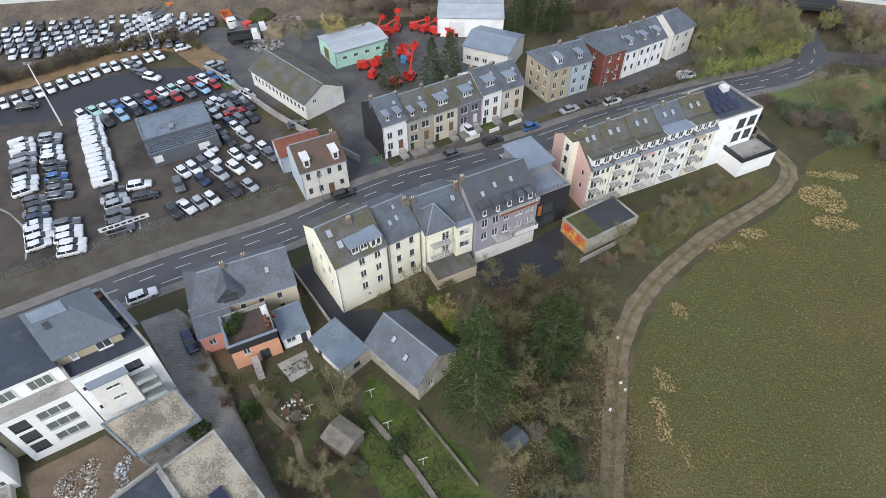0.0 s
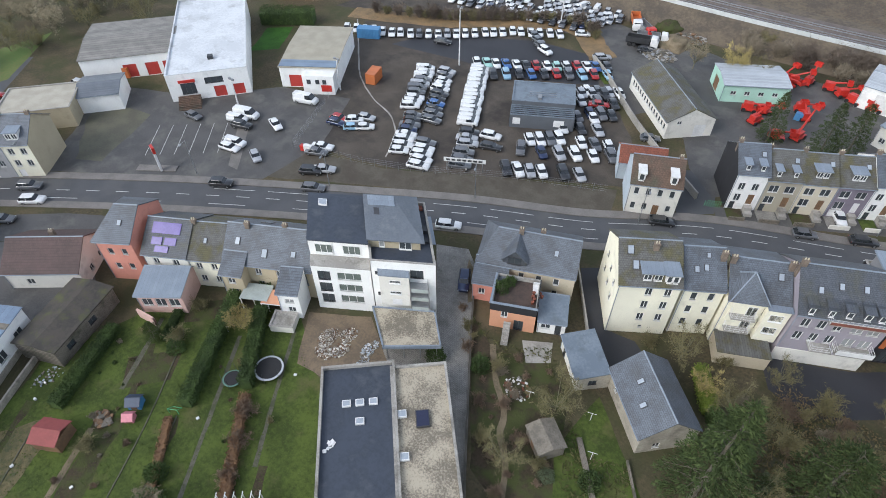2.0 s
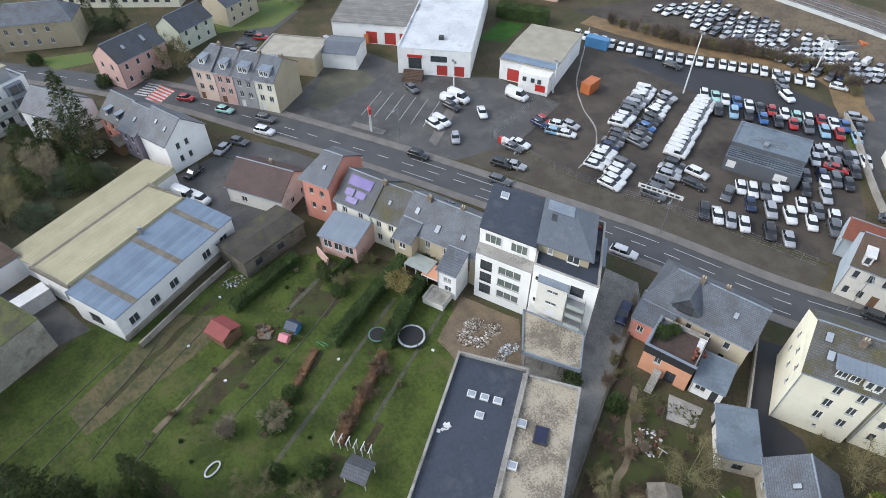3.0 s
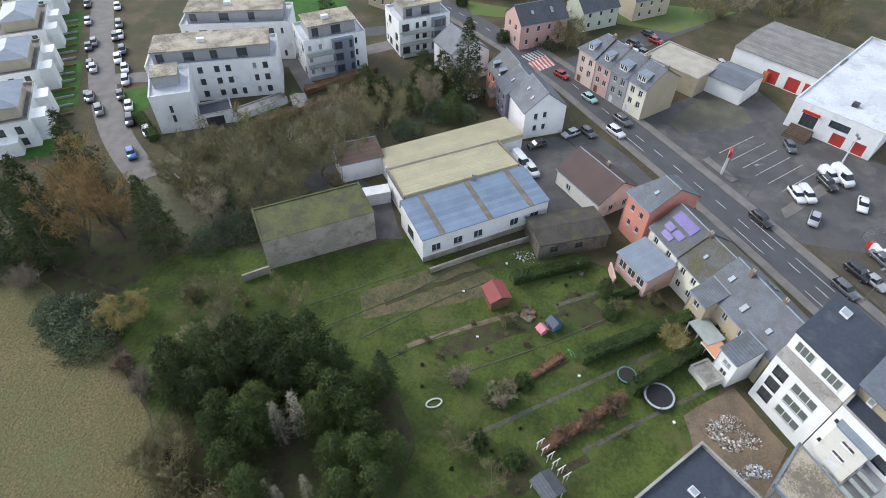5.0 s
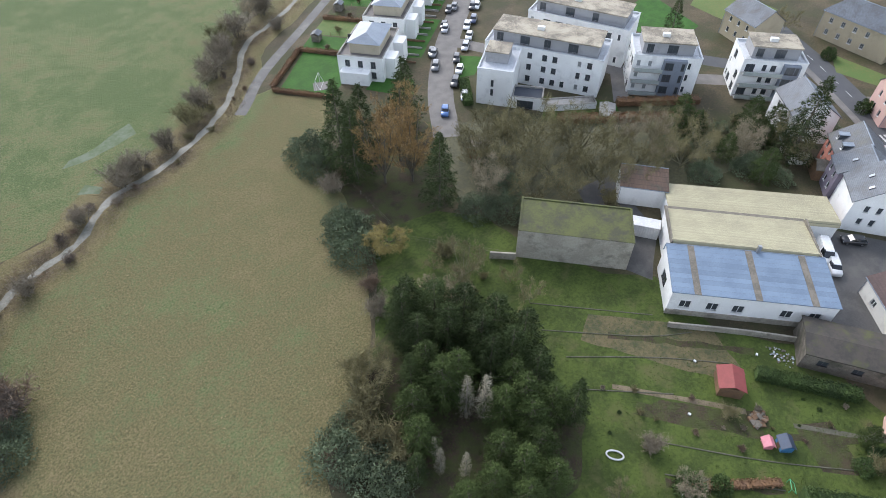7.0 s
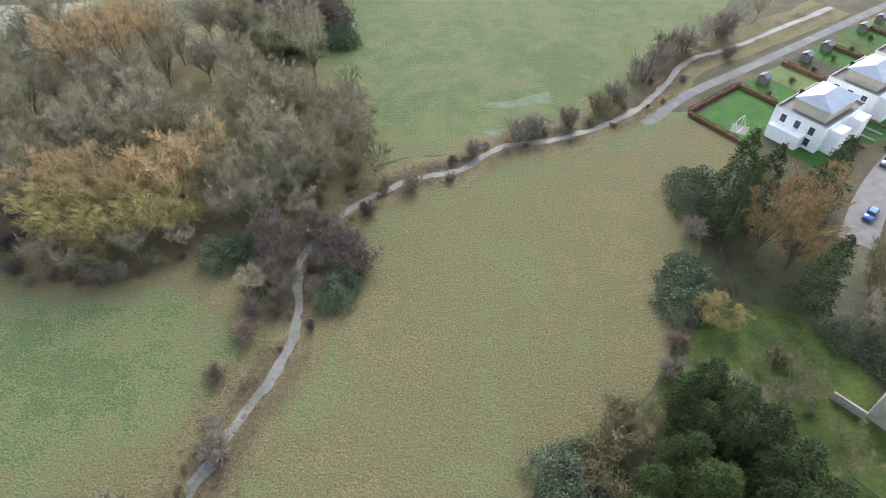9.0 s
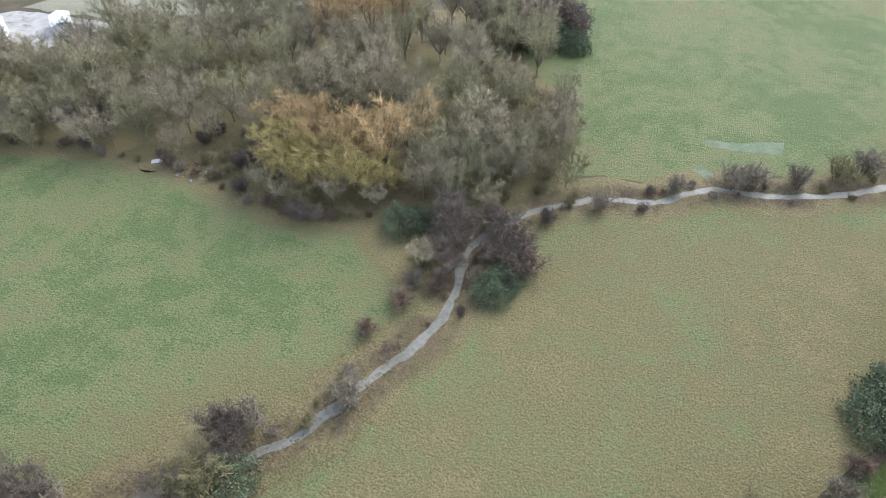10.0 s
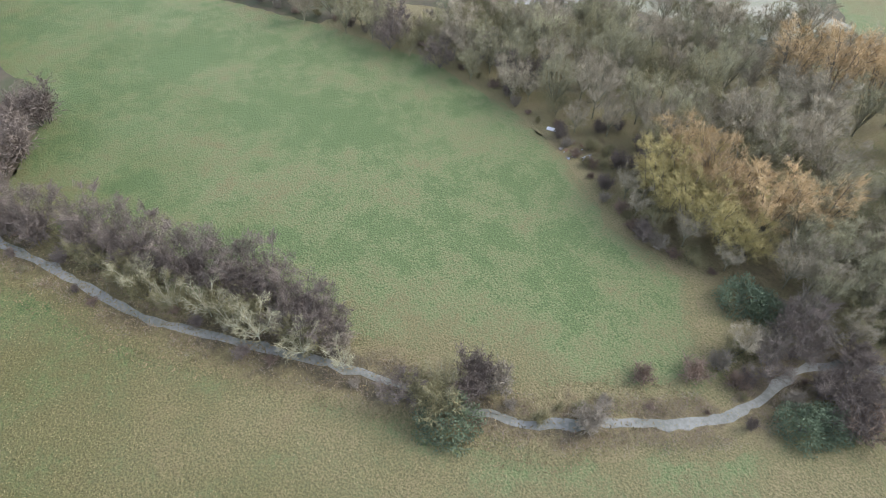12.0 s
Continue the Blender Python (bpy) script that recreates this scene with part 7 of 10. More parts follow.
def blades(c, d, ln, w):
    """Leaf blades at c pointing along d: two triangles each."""
    d = unit(d)
    s = unit(np.cross(d, rng.normal(size=d.shape))) * w
    t = c + d * ln
    m = c + d * ln * 0.5
    return np.concatenate([np.stack([c, m + s, t], 1), np.stack([c, t, m - s], 1)])


def bare_tree(name, label, H, R, twig, n_limb=7, dense=1.0, lift=0.25, droop=0.0, width=0.02, upright=0.0, wood=None):
    """A leafless tree: tapered trunk, limbs, branches and forks, and a rounded haze of fine twigs round them."""
    top = thing(name, Matrix(), label, "tree")
    bm = bmesh.new()
    fork = H * lift
    tube(bm, (0, 0, -0.1), (0, 0, fork), H * 0.014, H * 0.011, 7)
    mid_z, half = (H + fork * 0.7) / 2, (H - fork * 0.7) / 2
    S, D = [], []
    for k in range(n_limb):
        az = k * 2.4 + rng.uniform(-0.4, 0.4)
        out = np.array((math.cos(az), math.sin(az), 0))
        reach = R * rng.uniform(0.4, 0.8) * (0.3 if k == 0 else 1) * (1 - 0.35 * upright)
        a = np.array((0, 0, fork * rng.uniform(0.5, 1.0)))
        b = out * reach + np.array((0, 0, mid_z + half * rng.uniform(-0.15 + 0.4 * upright, 0.6)))
        mid = (a + b) / 2 + out * reach * 0.18 * (1 - upright)
        tube(bm, a, mid, H * 0.009, H * 0.0065, 4), tube(bm, mid, b, H * 0.0065, H * 0.003, 4)
        for j in range(7):
            f = rng.uniform(0.25, 1.0) if j else 1.0
            p = a + (mid - a) * f * 2 if f < 0.5 else mid + (b - mid) * (f - 0.5) * 2
            bd = unit(unit(b - a) * (0.7 + upright) + out * 0.3 + rng.normal(size=3) * 0.55 + np.array((0, 0, 0.25 - droop)))
            e = p + bd * R * rng.uniform(0.3, 0.5)
            tube(bm, p, e, H * 0.0038, H * 0.0018, 3)
            for i in range(4):
                q = p + (e - p) * rng.uniform(0.2, 1.0)
                sd = unit(bd * (0.6 + upright) + rng.normal(size=3) * 0.65 + np.array((0, 0, 0.15 - droop)))
                S.append((q, q + sd * R * rng.uniform(0.16, 0.34))), D.append(sd)
    part("trunk", bm, wood or bark, top)
    S, D = np.array(S), np.array(D)
    n = int(1150 * dense)
    pick = rng.integers(0, len(S), n)
    c = S[pick, 0] + (S[pick, 1] - S[pick, 0]) * rng.uniform(0.1, 1.05, n)[:, None]
    d1 = unit(D[pick] * (0.6 + upright) + rng.normal(size=(n, 3)) * 0.55 + np.array((0, 0, 0.2 - droop * 1.6)))
    ln = R * rng.uniform(0.12, 0.24, n)[:, None]
    a, b, w = [S[:, 0], c], [S[:, 1], c + d1 * ln], [np.full(len(S), width * 1.6), np.full(n, width * 1.15)]
    for _ in range(3):
        s1 = c + d1 * ln * rng.uniform(0.1, 0.9, n)[:, None]
        d2 = unit(d1 * (0.6 + upright) + rng.normal(size=(n, 3)) * 0.65 - np.array((0, 0, droop)))
        a.append(s1), b.append(s1 + d2 * ln * rng.uniform(0.4, 0.8, n)[:, None]), w.append(np.full(n, width * 0.95))
    a, b, w = np.concatenate(a), np.concatenate(b), np.concatenate(w)
    centre, axes = np.array((0, 0, mid_z)), np.array((R * 1.02, R * 1.02, half * 1.06))
    over = np.maximum(1.0, np.linalg.norm((b - centre) / axes, axis=1) / rng.uniform(0.94, 1.06, len(b)))[:, None]
    b = centre + (b - centre) / over
    ob = new("crown", soup("crown", strips(a, b, w)[:len(a)], twig))
    ob.parent = top
    return top


def spruce(name, label, H, R, leaf, n=6000, bare=0.12, blunt=0.0, width=0.06):
    """A conifer: trunk, many irregular drooping boughs, short needle sprays along each. blunt: how full the top stays."""
    top = thing(name, Matrix(), label, "tree")
    bm = bmesh.new()
    tube(bm, (0, 0, -0.1), (0, 0, H * 0.97), H * 0.018, 0.03, 7)
    C, Dn = [], []
    boughs = 150
    for k in range(boughs):
        f = ((k + rng.uniform(-1.5, 1.5)) / boughs) % 1.0
        z = H * (bare + (1 - bare) * f * 0.98)
        r = R * ((1 - f) ** 0.8 * (1 - blunt) + blunt * math.sqrt(max(0.03, 1 - f ** 2.6))) * min(1.0, 0.55 + 3 * f) * rng.uniform(0.62, 1.15)
        az = k * 2.399 + rng.uniform(-0.5, 0.5)
        d = np.array((math.cos(az), math.sin(az), -0.3 + 0.55 * f + rng.uniform(-0.12, 0.12)))
        e = np.array((0, 0, z)) + d * r
        if k % 4 == 0:
            tube(bm, (0, 0, z), e, 0.045, 0.012, 3)
        m = max(6, int(n / boughs * (0.35 + 1.1 * r / R)))
        t = np.sqrt(rng.uniform(0.08, 1, m))[:, None]
        side_way = np.cross(d, (0, 0, 1.0))
        C.append(np.array((0, 0, z)) + d * r * t + side_way * rng.normal(0, 0.2, m)[:, None] * r * (1.2 - t) + rng.normal(0, 0.16, (m, 3)) + np.array((0, 0, -0.12)) * r * t * t)
        Dn.append(d + side_way * rng.normal(0, 0.7, m)[:, None] + np.array((0, 0, -0.15)) + rng.normal(0, 0.45, (m, 3)))
    part("trunk", bm, bark, top)
    c, d = np.concatenate(C), np.concatenate(Dn)
    ob = new("crown", soup("crown", blades(c, d, rng.uniform(0.28, 0.6, len(c))[:, None], width * rng.uniform(0.7, 1.4, len(c))[:, None]), leaf))
    ob.parent = top
    return top


def shrub_mesh(R, H, leaf, n, seed, twigs=None, size=0.3):
    """Leaf clumps over an uneven dome."""
    d = unit(rng.normal(size=(n, 3)))
    d[:, 2] = np.abs(d[:, 2])
    lump = np.array([1 + 0.45 * noise.noise((v[0] * 2.2 + seed, v[1] * 2.2, v[2] * 2.2)) for v in d])[:, None]
    c = d * np.array((R, R, H)) * lump * (rng.uniform(0.25, 1, n) ** 0.4)[:, None]
    return blades(c, d + rng.normal(0, 0.8, (n, 3)), size * rng.uniform(0.7, 1.5, n)[:, None], size * 0.45)


def bush(name, label, R, H, leaf, n=1500, size=0.3, seed=0):
    top = thing(name, Matrix(), label, "bush")
    bm = bmesh.new()
    for k in range(6):
        az = k * 1.05 + seed
        tube(bm, (0, 0, -0.05), (math.cos(az) * R * 0.5, math.sin(az) * R * 0.5, H * 0.7), 0.06, 0.02, 4)
    tagged(part("woody_base", bm, bark, top), kind="stuff")
    ob = new("crown", soup("crown", shrub_mesh(R, H, leaf, n, seed, size=size), leaf))
    ob.parent = top
    return top


def thicket(name, label, R, H, twig, n=420, seed=0, width=0.04):
    """A leafless shrub of many stems and twigs."""
    top = thing(name, Matrix(), label, "bush")
    bm = bmesh.new()
    A, B = [], []
    for k in range(14):
        az, rr = rng.uniform(0, 6.28), R * rng.uniform(0.1, 0.7)
        a = np.array((math.cos(az) * rr * 0.4, math.sin(az) * rr * 0.4, -0.05))
        b = np.array((math.cos(az) * rr, math.sin(az) * rr, H * rng.uniform(0.55, 0.85)))
        tube(bm, a, b, 0.06, 0.02, 4)
        m = n // 14
        p = a + (b - a) * rng.uniform(0.2, 1, m)[:, None]
        d = unit(unit(b - a) * 0.5 + rng.normal(0, 0.7, (m, 3)) + np.array((0, 0, 0.3)))
        e = p + d * R * rng.uniform(0.2, 0.5, m)[:, None]
        A.append(p), B.append(e)
        for _ in range(3):
            q = p + (e - p) * rng.uniform(0.2, 1, m)[:, None]
            A.append(q), B.append(q + unit(d + rng.normal(0, 0.8, (m, 3))) * R * rng.uniform(0.1, 0.25, m)[:, None])
    tagged(part("woody_base", bm, bark, top), kind="stuff")
    a, b = np.concatenate(A), np.concatenate(B)
    a[:, 2], b[:, 2] = np.maximum(a[:, 2], 0.02), np.maximum(b[:, 2], 0.05)
    ob = new("crown", soup("crown", strips(a, b, width * 0.8)[:len(a)], twig))
    ob.parent = top
    return top


USED = set()
GROWTH = {"tree": 1.3, "bush": 1.4}


def plant(proto, x, y, s=1.0, turn=None, zs=None, label="", group=""):
    """Sets the first plant of a kind itself, then copies of it."""
    turn = rng.uniform(0, 360) if turn is None else turn
    s *= GROWTH.get(proto["category"], 1.0)
    m = pose(x, y, 0, 0, 0, turn) @ Matrix.Diagonal((s, s, zs or s, 1))
    if proto.name not in USED:
        USED.add(proto.name)
        proto.matrix_world = m
        ob = proto
    else:
        ob = copy_thing(proto, m)
        ob.scale = (s, s, zs or s)
        ob.location, ob.rotation_euler = (x, y, 0), (0, 0, radians(turn))
    if label:
        ob["label"] = label
    if group:
        ob["group"] = group
    return ob


twig_garden = leafy("brown_olive_twigs", (0.215, 0.19, 0.098), (0.15, 0.135, 0.07))
oak = bare_tree("bare_tree", "leafless brown-olive tree with mossy branches", 9.0, 4.6, twig_garden, 9, 1.15, 0.2, wood=mossy_bark)
oak2 = bare_tree("bare_tree", "leafless grey tree with fine twigs", 10.0, 4.2, twig_grey, 9, 1.2, 0.25, wood=mossy_bark)
oak3 = bare_tree("bare_tree", "leafless tall olive-grey woodland tree with upright branches", 10.5, 4.4, twig_olive, 11, 1.3, 0.2, upright=0.3, wood=mossy_bark)
oak5 = bare_tree("bare_tree", "leafless tall brown-grey woodland tree", 10.5, 4.4, twig_grey, 11, 1.3, 0.3, upright=0.2, wood=mossy_bark)
oak4 = bare_tree("bare_tree", "leafless dark purple-grey alder", 8.0, 4.4, twig_purple, 11, 1.5, 0.08)
willow = bare_tree("willow_tree", "leafless willow with glowing orange-brown twigs", 12.0, 4.6, twig_orange, 12, 1.9, 0.12, width=0.024, upright=0.12)
mossy = bare_tree("mossy_tree", "small leafless tree with pale mossy branches", 7.0, 3.2, twig_mossy, 9, 0.4, 0.2, wood=mat("pale_mossy_bark", (0.36, 0.34, 0.23), (0.25, 0.235, 0.15), fine=4, coarse=0.8, bump=0.3))
willow2 = bare_tree("willow_tree", "leafless willow with yellow-green twigs", 10.0, 4.8, twig_yellow, 12, 1.9, 0.1, width=0.024, upright=0.1)
weeper = bare_tree("weeping_tree", "small weeping tree with yellow hanging twigs", 5.0, 3.2, leafy("golden_twigs", (0.37, 0.30, 0.115), (0.27, 0.22, 0.085)), 9, 2.0, 0.5, 0.55)
dead = spruce("dead_tree", "pale dead conifer with bleached branches", 11.0, 1.5, twig_pale, 1300, 0.1, 0.1, 0.02)
larch = bare_tree("larch", "rusty brown larch with bare boughs", 15.0, 4.4, leafy("rusty_larch_twigs", (0.38, 0.25, 0.11), (0.27, 0.18, 0.08)), 12, 1.7, 0.15, 0.1, 0.024, 0.3)
street_tree = bare_tree("street_tree", "slim leafless street tree", 7.0, 2.4, twig_purple, 6, 0.4, 0.35)
fir = spruce("spruce", "dense dark green spruce", 15.0, 4.4, needle_dark, 5600)
fir2 = spruce("spruce", "tall green spruce with hanging boughs", 16.0, 4.2, needle_dark, 6500)
pine = spruce("spruce", "broad dark green conifer with a blunt full crown", 13.0, 4.2, needle_dark, 7000, 0.05, 0.75, 0.065)
pine2 = spruce("spruce", "mid-green conifer with a rounded feathery crown", 11.0, 4.2, needle_mid, 6000, 0.16, 0.55, 0.06)
ivy = bush("ivy_bush", "dark evergreen ivy-grown bush", 2.6, 2.6, ivy_leaf, 3600, 0.17, 1)
ball = bush("round_shrub", "clipped bright green round shrub", 0.9, 1.4, hedge_leaf, 1500, 0.13, 3)
bramble = thicket("bramble", "brown leafless bramble thicket", 2.4, 1.6, twig_red, 420, 2)
scrub = thicket("scrub", "brown-grey leafless twiggy scrub", 2.8, 3.0, leafy("brown_twigs", (0.25, 0.212, 0.158), (0.185, 0.158, 0.118)), 520, 5)
scrub2 = thicket("shrub", "olive-brown leafless shrub with fine twigs", 2.6, 3.0, twig_garden, 520, 6)
alder = thicket("alder_scrub", "dark purple-grey leafless scrub", 3.4, 4.2, twig_purple, 800, 8, 0.042)


def hedge(A, B, w, h, leaf, label, name="hedge", per=330):
    """A clipped or shaggy hedge between two plan points."""
    A, B = Vector(A), Vector(B)
    L = (B - A).length
    bm = bmesh.new()
    for k in range(max(2, int(L / 0.8))):
        x = (k + 0.5) * 0.8
        if x < L:
            tube(bm, (x, 0, -0.02), (x + 0.1, 0.05, h * 0.8), 0.04, 0.015, 4)
    top = thing(name, along(A, B), label, "hedge")
    tagged(part("woody_base", bm, bark, top), kind="stuff")
    bm = bmesh.new()
    for k in range(max(1, int(L / 1.5))):
        x0, x1 = k * L / max(1, int(L / 1.5)), (k + 1) * L / max(1, int(L / 1.5))
        j = crand.uniform(0.7, 0.86)
        box(bm, x0, -w / 2 * j, 0.05, x1 - 0.004, w / 2 * j, h * j)
    part("inner_foliage", bm, leaf, top)
    n = int(L * per)
    c = np.stack([rng.uniform(0, L, n), rng.uniform(-w / 2, w / 2, n), rng.uniform(0.05, h, n)], 1)
    k = rng.integers(0, 3, n)
    c[:, 2] = np.where(k == 0, h * (0.93 + 0.07 * np.sin(c[:, 0] * 1.7)), c[:, 2])
    c[:, 1] = np.where(k == 1, -w / 2, np.where(k == 2, w / 2, c[:, 1]))
    c += rng.normal(0, 0.08, (n, 3))
    ob = new("leaves", soup("leaves", blades(c, rng.normal(0, 1, (n, 3)) + np.array((0, 0, 0.4)), 0.19 * rng.uniform(0.7, 1.4, n)[:, None], 0.1), leaf))
    ob.parent = top
    return top


def inside(poly):
    P = np.array(poly)

    def test(x, y):
        a, b = P, np.roll(P, -1, 0)
        c = (a[:, 1] > y) != (b[:, 1] > y)
        xs = a[:, 0] + (y - a[:, 1]) * (b[:, 0] - a[:, 0]) / np.where(b[:, 1] == a[:, 1], 1e-9, b[:, 1] - a[:, 1])
        return bool(np.sum(c & (x < xs)) % 2)
    return test


def wood(n, area, protos, smin, smax, gap, group, keep=lambda x, y: True):
    done = []
    for _ in range(n * 12):
        x, y = rng.uniform(area[0], area[2]), rng.uniform(area[1], area[3])
        if len(done) < n and keep(x, y) and all((x - a) ** 2 + (y - b) ** 2 > gap * gap for a, b in done):
            done.append((x, y))
            plant(protos[int(rng.integers(0, len(protos)))], x, y, rng.uniform(smin, smax), group=group)


def side(x, y, a, b):
    """Positive to the left of the line from a to b."""
    return (b[0] - a[0]) * (y - a[1]) - (b[1] - a[1]) * (x - a[0])


# east gardens and track side
for p, x, y, s in ((fir2, 4.2, 38.5, 1.08), (pine, 15.0, 45.5, 0.9), (oak, -4.5, 57.5, 0.5), (willow2, 0.0, 53.5, 0.34), (oak, -14.3, 39.0, 0.55), (oak, 15.5, 36.5, 0.5), (oak, 20.5, 63.5, 0.36), (oak, 7.5, 61.5, 0.38),
                   (oak, 30.5, 68.5, 0.42), (oak, 42.0, 74.5, 0.45), (oak, 36.5, 71.5, 0.36), (scrub2, 13.6, 61, 0.8), (oak, 21.5, 56.5, 0.36), (oak, -16.0, 28.8, 0.44), (oak, 8.3, 30.6, 0.36), (ivy, 12, 25, 0.6), (scrub2, 17.0, 32, 0.5),
                   (scrub2, 48, 79, 0.8), (scrub2, 53, 82.5, 0.7), (oak, 17.5, 25, 0.42), (scrub2, 24, 58, 0.7), (scrub2, 18.5, 52, 0.7), (bramble, 22, 53, 0.8), (bramble, 16, 57, 0.9), (bramble, 10, 57, 0.8), (scrub2, -9, 56.5, 0.5),
                   (scrub2, 0.5, 60, 0.5), (ivy, 16.5, 30, 0.42), (ivy, 14.5, 33.5, 0.45), (pine2, 6.8, 45.5, 0.42), (scrub2, 11.5, 52.5, 0.8), (scrub2, -24, 39.5, 0.5), (bramble, -20, 35.5, 0.5), (bramble, -16, 32, 0.5), (scrub2, -12, 31, 0.45),
                   (bramble, 27.5, 65.5, 0.7), (bramble, 33, 68, 0.8), (scrub2, 45, 77, 0.6), (ivy, 38.5, 74.5, 0.5), (bramble, 57, 84, 0.7), (scrub2, 17.8, 41, 0.6), (scrub2, 20, 47.5, 0.6), (bramble, 13, 48, 0.8), (scrub2, 10.5, 38, 0.6), (bramble, 3, 45.5, 0.6), (ivy, 11.5, 46, 0.5), (scrub2, 6, 33, 0.5),
                   (bramble, -29.5, 39.5, 0.5), (scrub2, -31.5, 42.5, 0.4), (bramble, -34.5, 45.0, 0.35), (bramble, -23, 33.5, 0.5), (scrub2, -19.5, 29.5, 0.5), (bramble, -22.5, 42.5, 0.35), (bramble, -14, 25, 0.5), (ivy, -10.5, 30.5, 0.3)):
    plant(p, x, y, s)
hedge((-1.8, 56.5), (1.8, 50.8), 1.6, 2.4, bright_leaf, "clipped yellow-green garden hedge")
hedge((2.0, 51.0), (8.8, 42.0), 1.4, 2.6, hedge_leaf, "clipped dark green garden hedge")
hedge((14.2, 34.5), (16.0, 30.5), 1.6, 2.6, hedge_leaf, "dark evergreen hedge by the track")
for x, y in ((-26.0, 38.2), (-6, 33), (-32, 35.5)):
    plant(ball, x, y, 1.1)

def between(pts, n, protos, smin, smax, gap, group):
    """Plants scattered over a plan outline."""
    test = inside(pts)
    xs, ys = [p[0] for p in pts], [p[1] for p in pts]
    wood(n, (min(xs), min(ys), max(xs), max(ys)), protos, smin, smax, gap, group, test)


between([(9, 22), (16, 22), (20, 36), (22.5, 48), (25, 57), (18, 62), (10, 58), (3, 55), (7, 47), (12, 38)], 34, (bramble, scrub2, scrub, bramble, oak), 0.3, 0.55, 2.2, "track side scrub")
between([(24, 62), (31, 63.5), (44, 75), (56, 83.5), (55, 87), (44, 82), (35, 76), (30, 66)], 22, (scrub2, bramble, oak, ivy, scrub), 0.3, 0.52, 2.3, "rear plot scrub")
between([(-32, 43), (-25, 40), (-18, 44), (-14, 38), (-10, 30), (-6, 21), (-14, 22), (-24, 36)], 26, (bramble, scrub, bramble, scrub2), 0.16, 0.34, 1.7, "cottage garden shrubs")

# trees among the yards to the north
for p, x, y, s in ((fir, -12.1, 119.5, 0.6), (fir, -2.3, 120.5, 0.64), (fir, 1.9, 121.5, 0.68), (fir, 18.9, 146, 0.62), (fir, 24.5, 147, 0.66), (fir2, 28.5, 146.5, 0.6), (fir, 31.5, 149, 0.66), (fir, 21.5, 152, 0.66), (oak2, -36, 140, 0.6), (willow2, -27, 141, 0.6), (oak, -22, 143, 0.5),
                   (fir2, -119.8, -17.5, 0.92), (ivy, -136.0, -16.0, 0.8), (ivy, -150, -4, 0.8)):
    plant(p, x, y, s)
budding = bare_tree("budding_tree", "young roadside tree hazy with yellow-green buds", 8.0, 3.0, leafy("budding_twigs", (0.30, 0.30, 0.095), (0.215, 0.215, 0.075)), 9, 1.1, 0.22, upright=0.2)
for k in range(9):
    plant(street_tree, 33.5 + k * 3.3, 109.8 + k * 1.75 + rng.uniform(-0.4, 0.4), 0.62 + rng.uniform(-0.08, 0.08), group="street trees")
for k in range(8):
    plant(budding, 62.5 + k * 3.35, 123.2 + k * 1.05 + (k > 4) * (k - 4) * 0.8, 0.5 + rng.uniform(-0.05, 0.08), group="roadside trees")
for x, y in ((99.5, 128.5), (101.5, 126.0), (105.5, 127.0), (91.0, 123.4), (110, 126.5)):
    plant(street_tree, x, y, 0.85, group="roadside trees")

# north-east wood and the brown wooded slope beyond the yards
wood(36, (62, 127, 92, 149), (budding, budding, oak, scrub2), 0.6, 0.92, 3.0, "roadside wood", lambda x, y: side(x, y, (61, 128), (88, 135)) > 0 and x < 90.5 - max(0, y - 140) * 0.1 and side(x, y, (62, 136), (64, 149)) < 0)
wood(46, (70, 88, 112, 116), (scrub2, alder, oak, ivy, scrub2), 0.5, 0.85, 2.9, "field edge thicket", lambda x, y: side(x, y, (69, 110), (90, 91)) > 0 and side(x, y, (73, 113.5), (101, 109.5)) < 0)
wood(14, (100, 100, 135, 127), (scrub2, oak, budding), 0.6, 0.9, 4.2, "field edge thicket", lambda x, y: y < 124)
wood(18, (100, 134, 140, 150), (oak, scrub2, budding, alder), 0.55, 0.85, 4.0, "roadside wood")

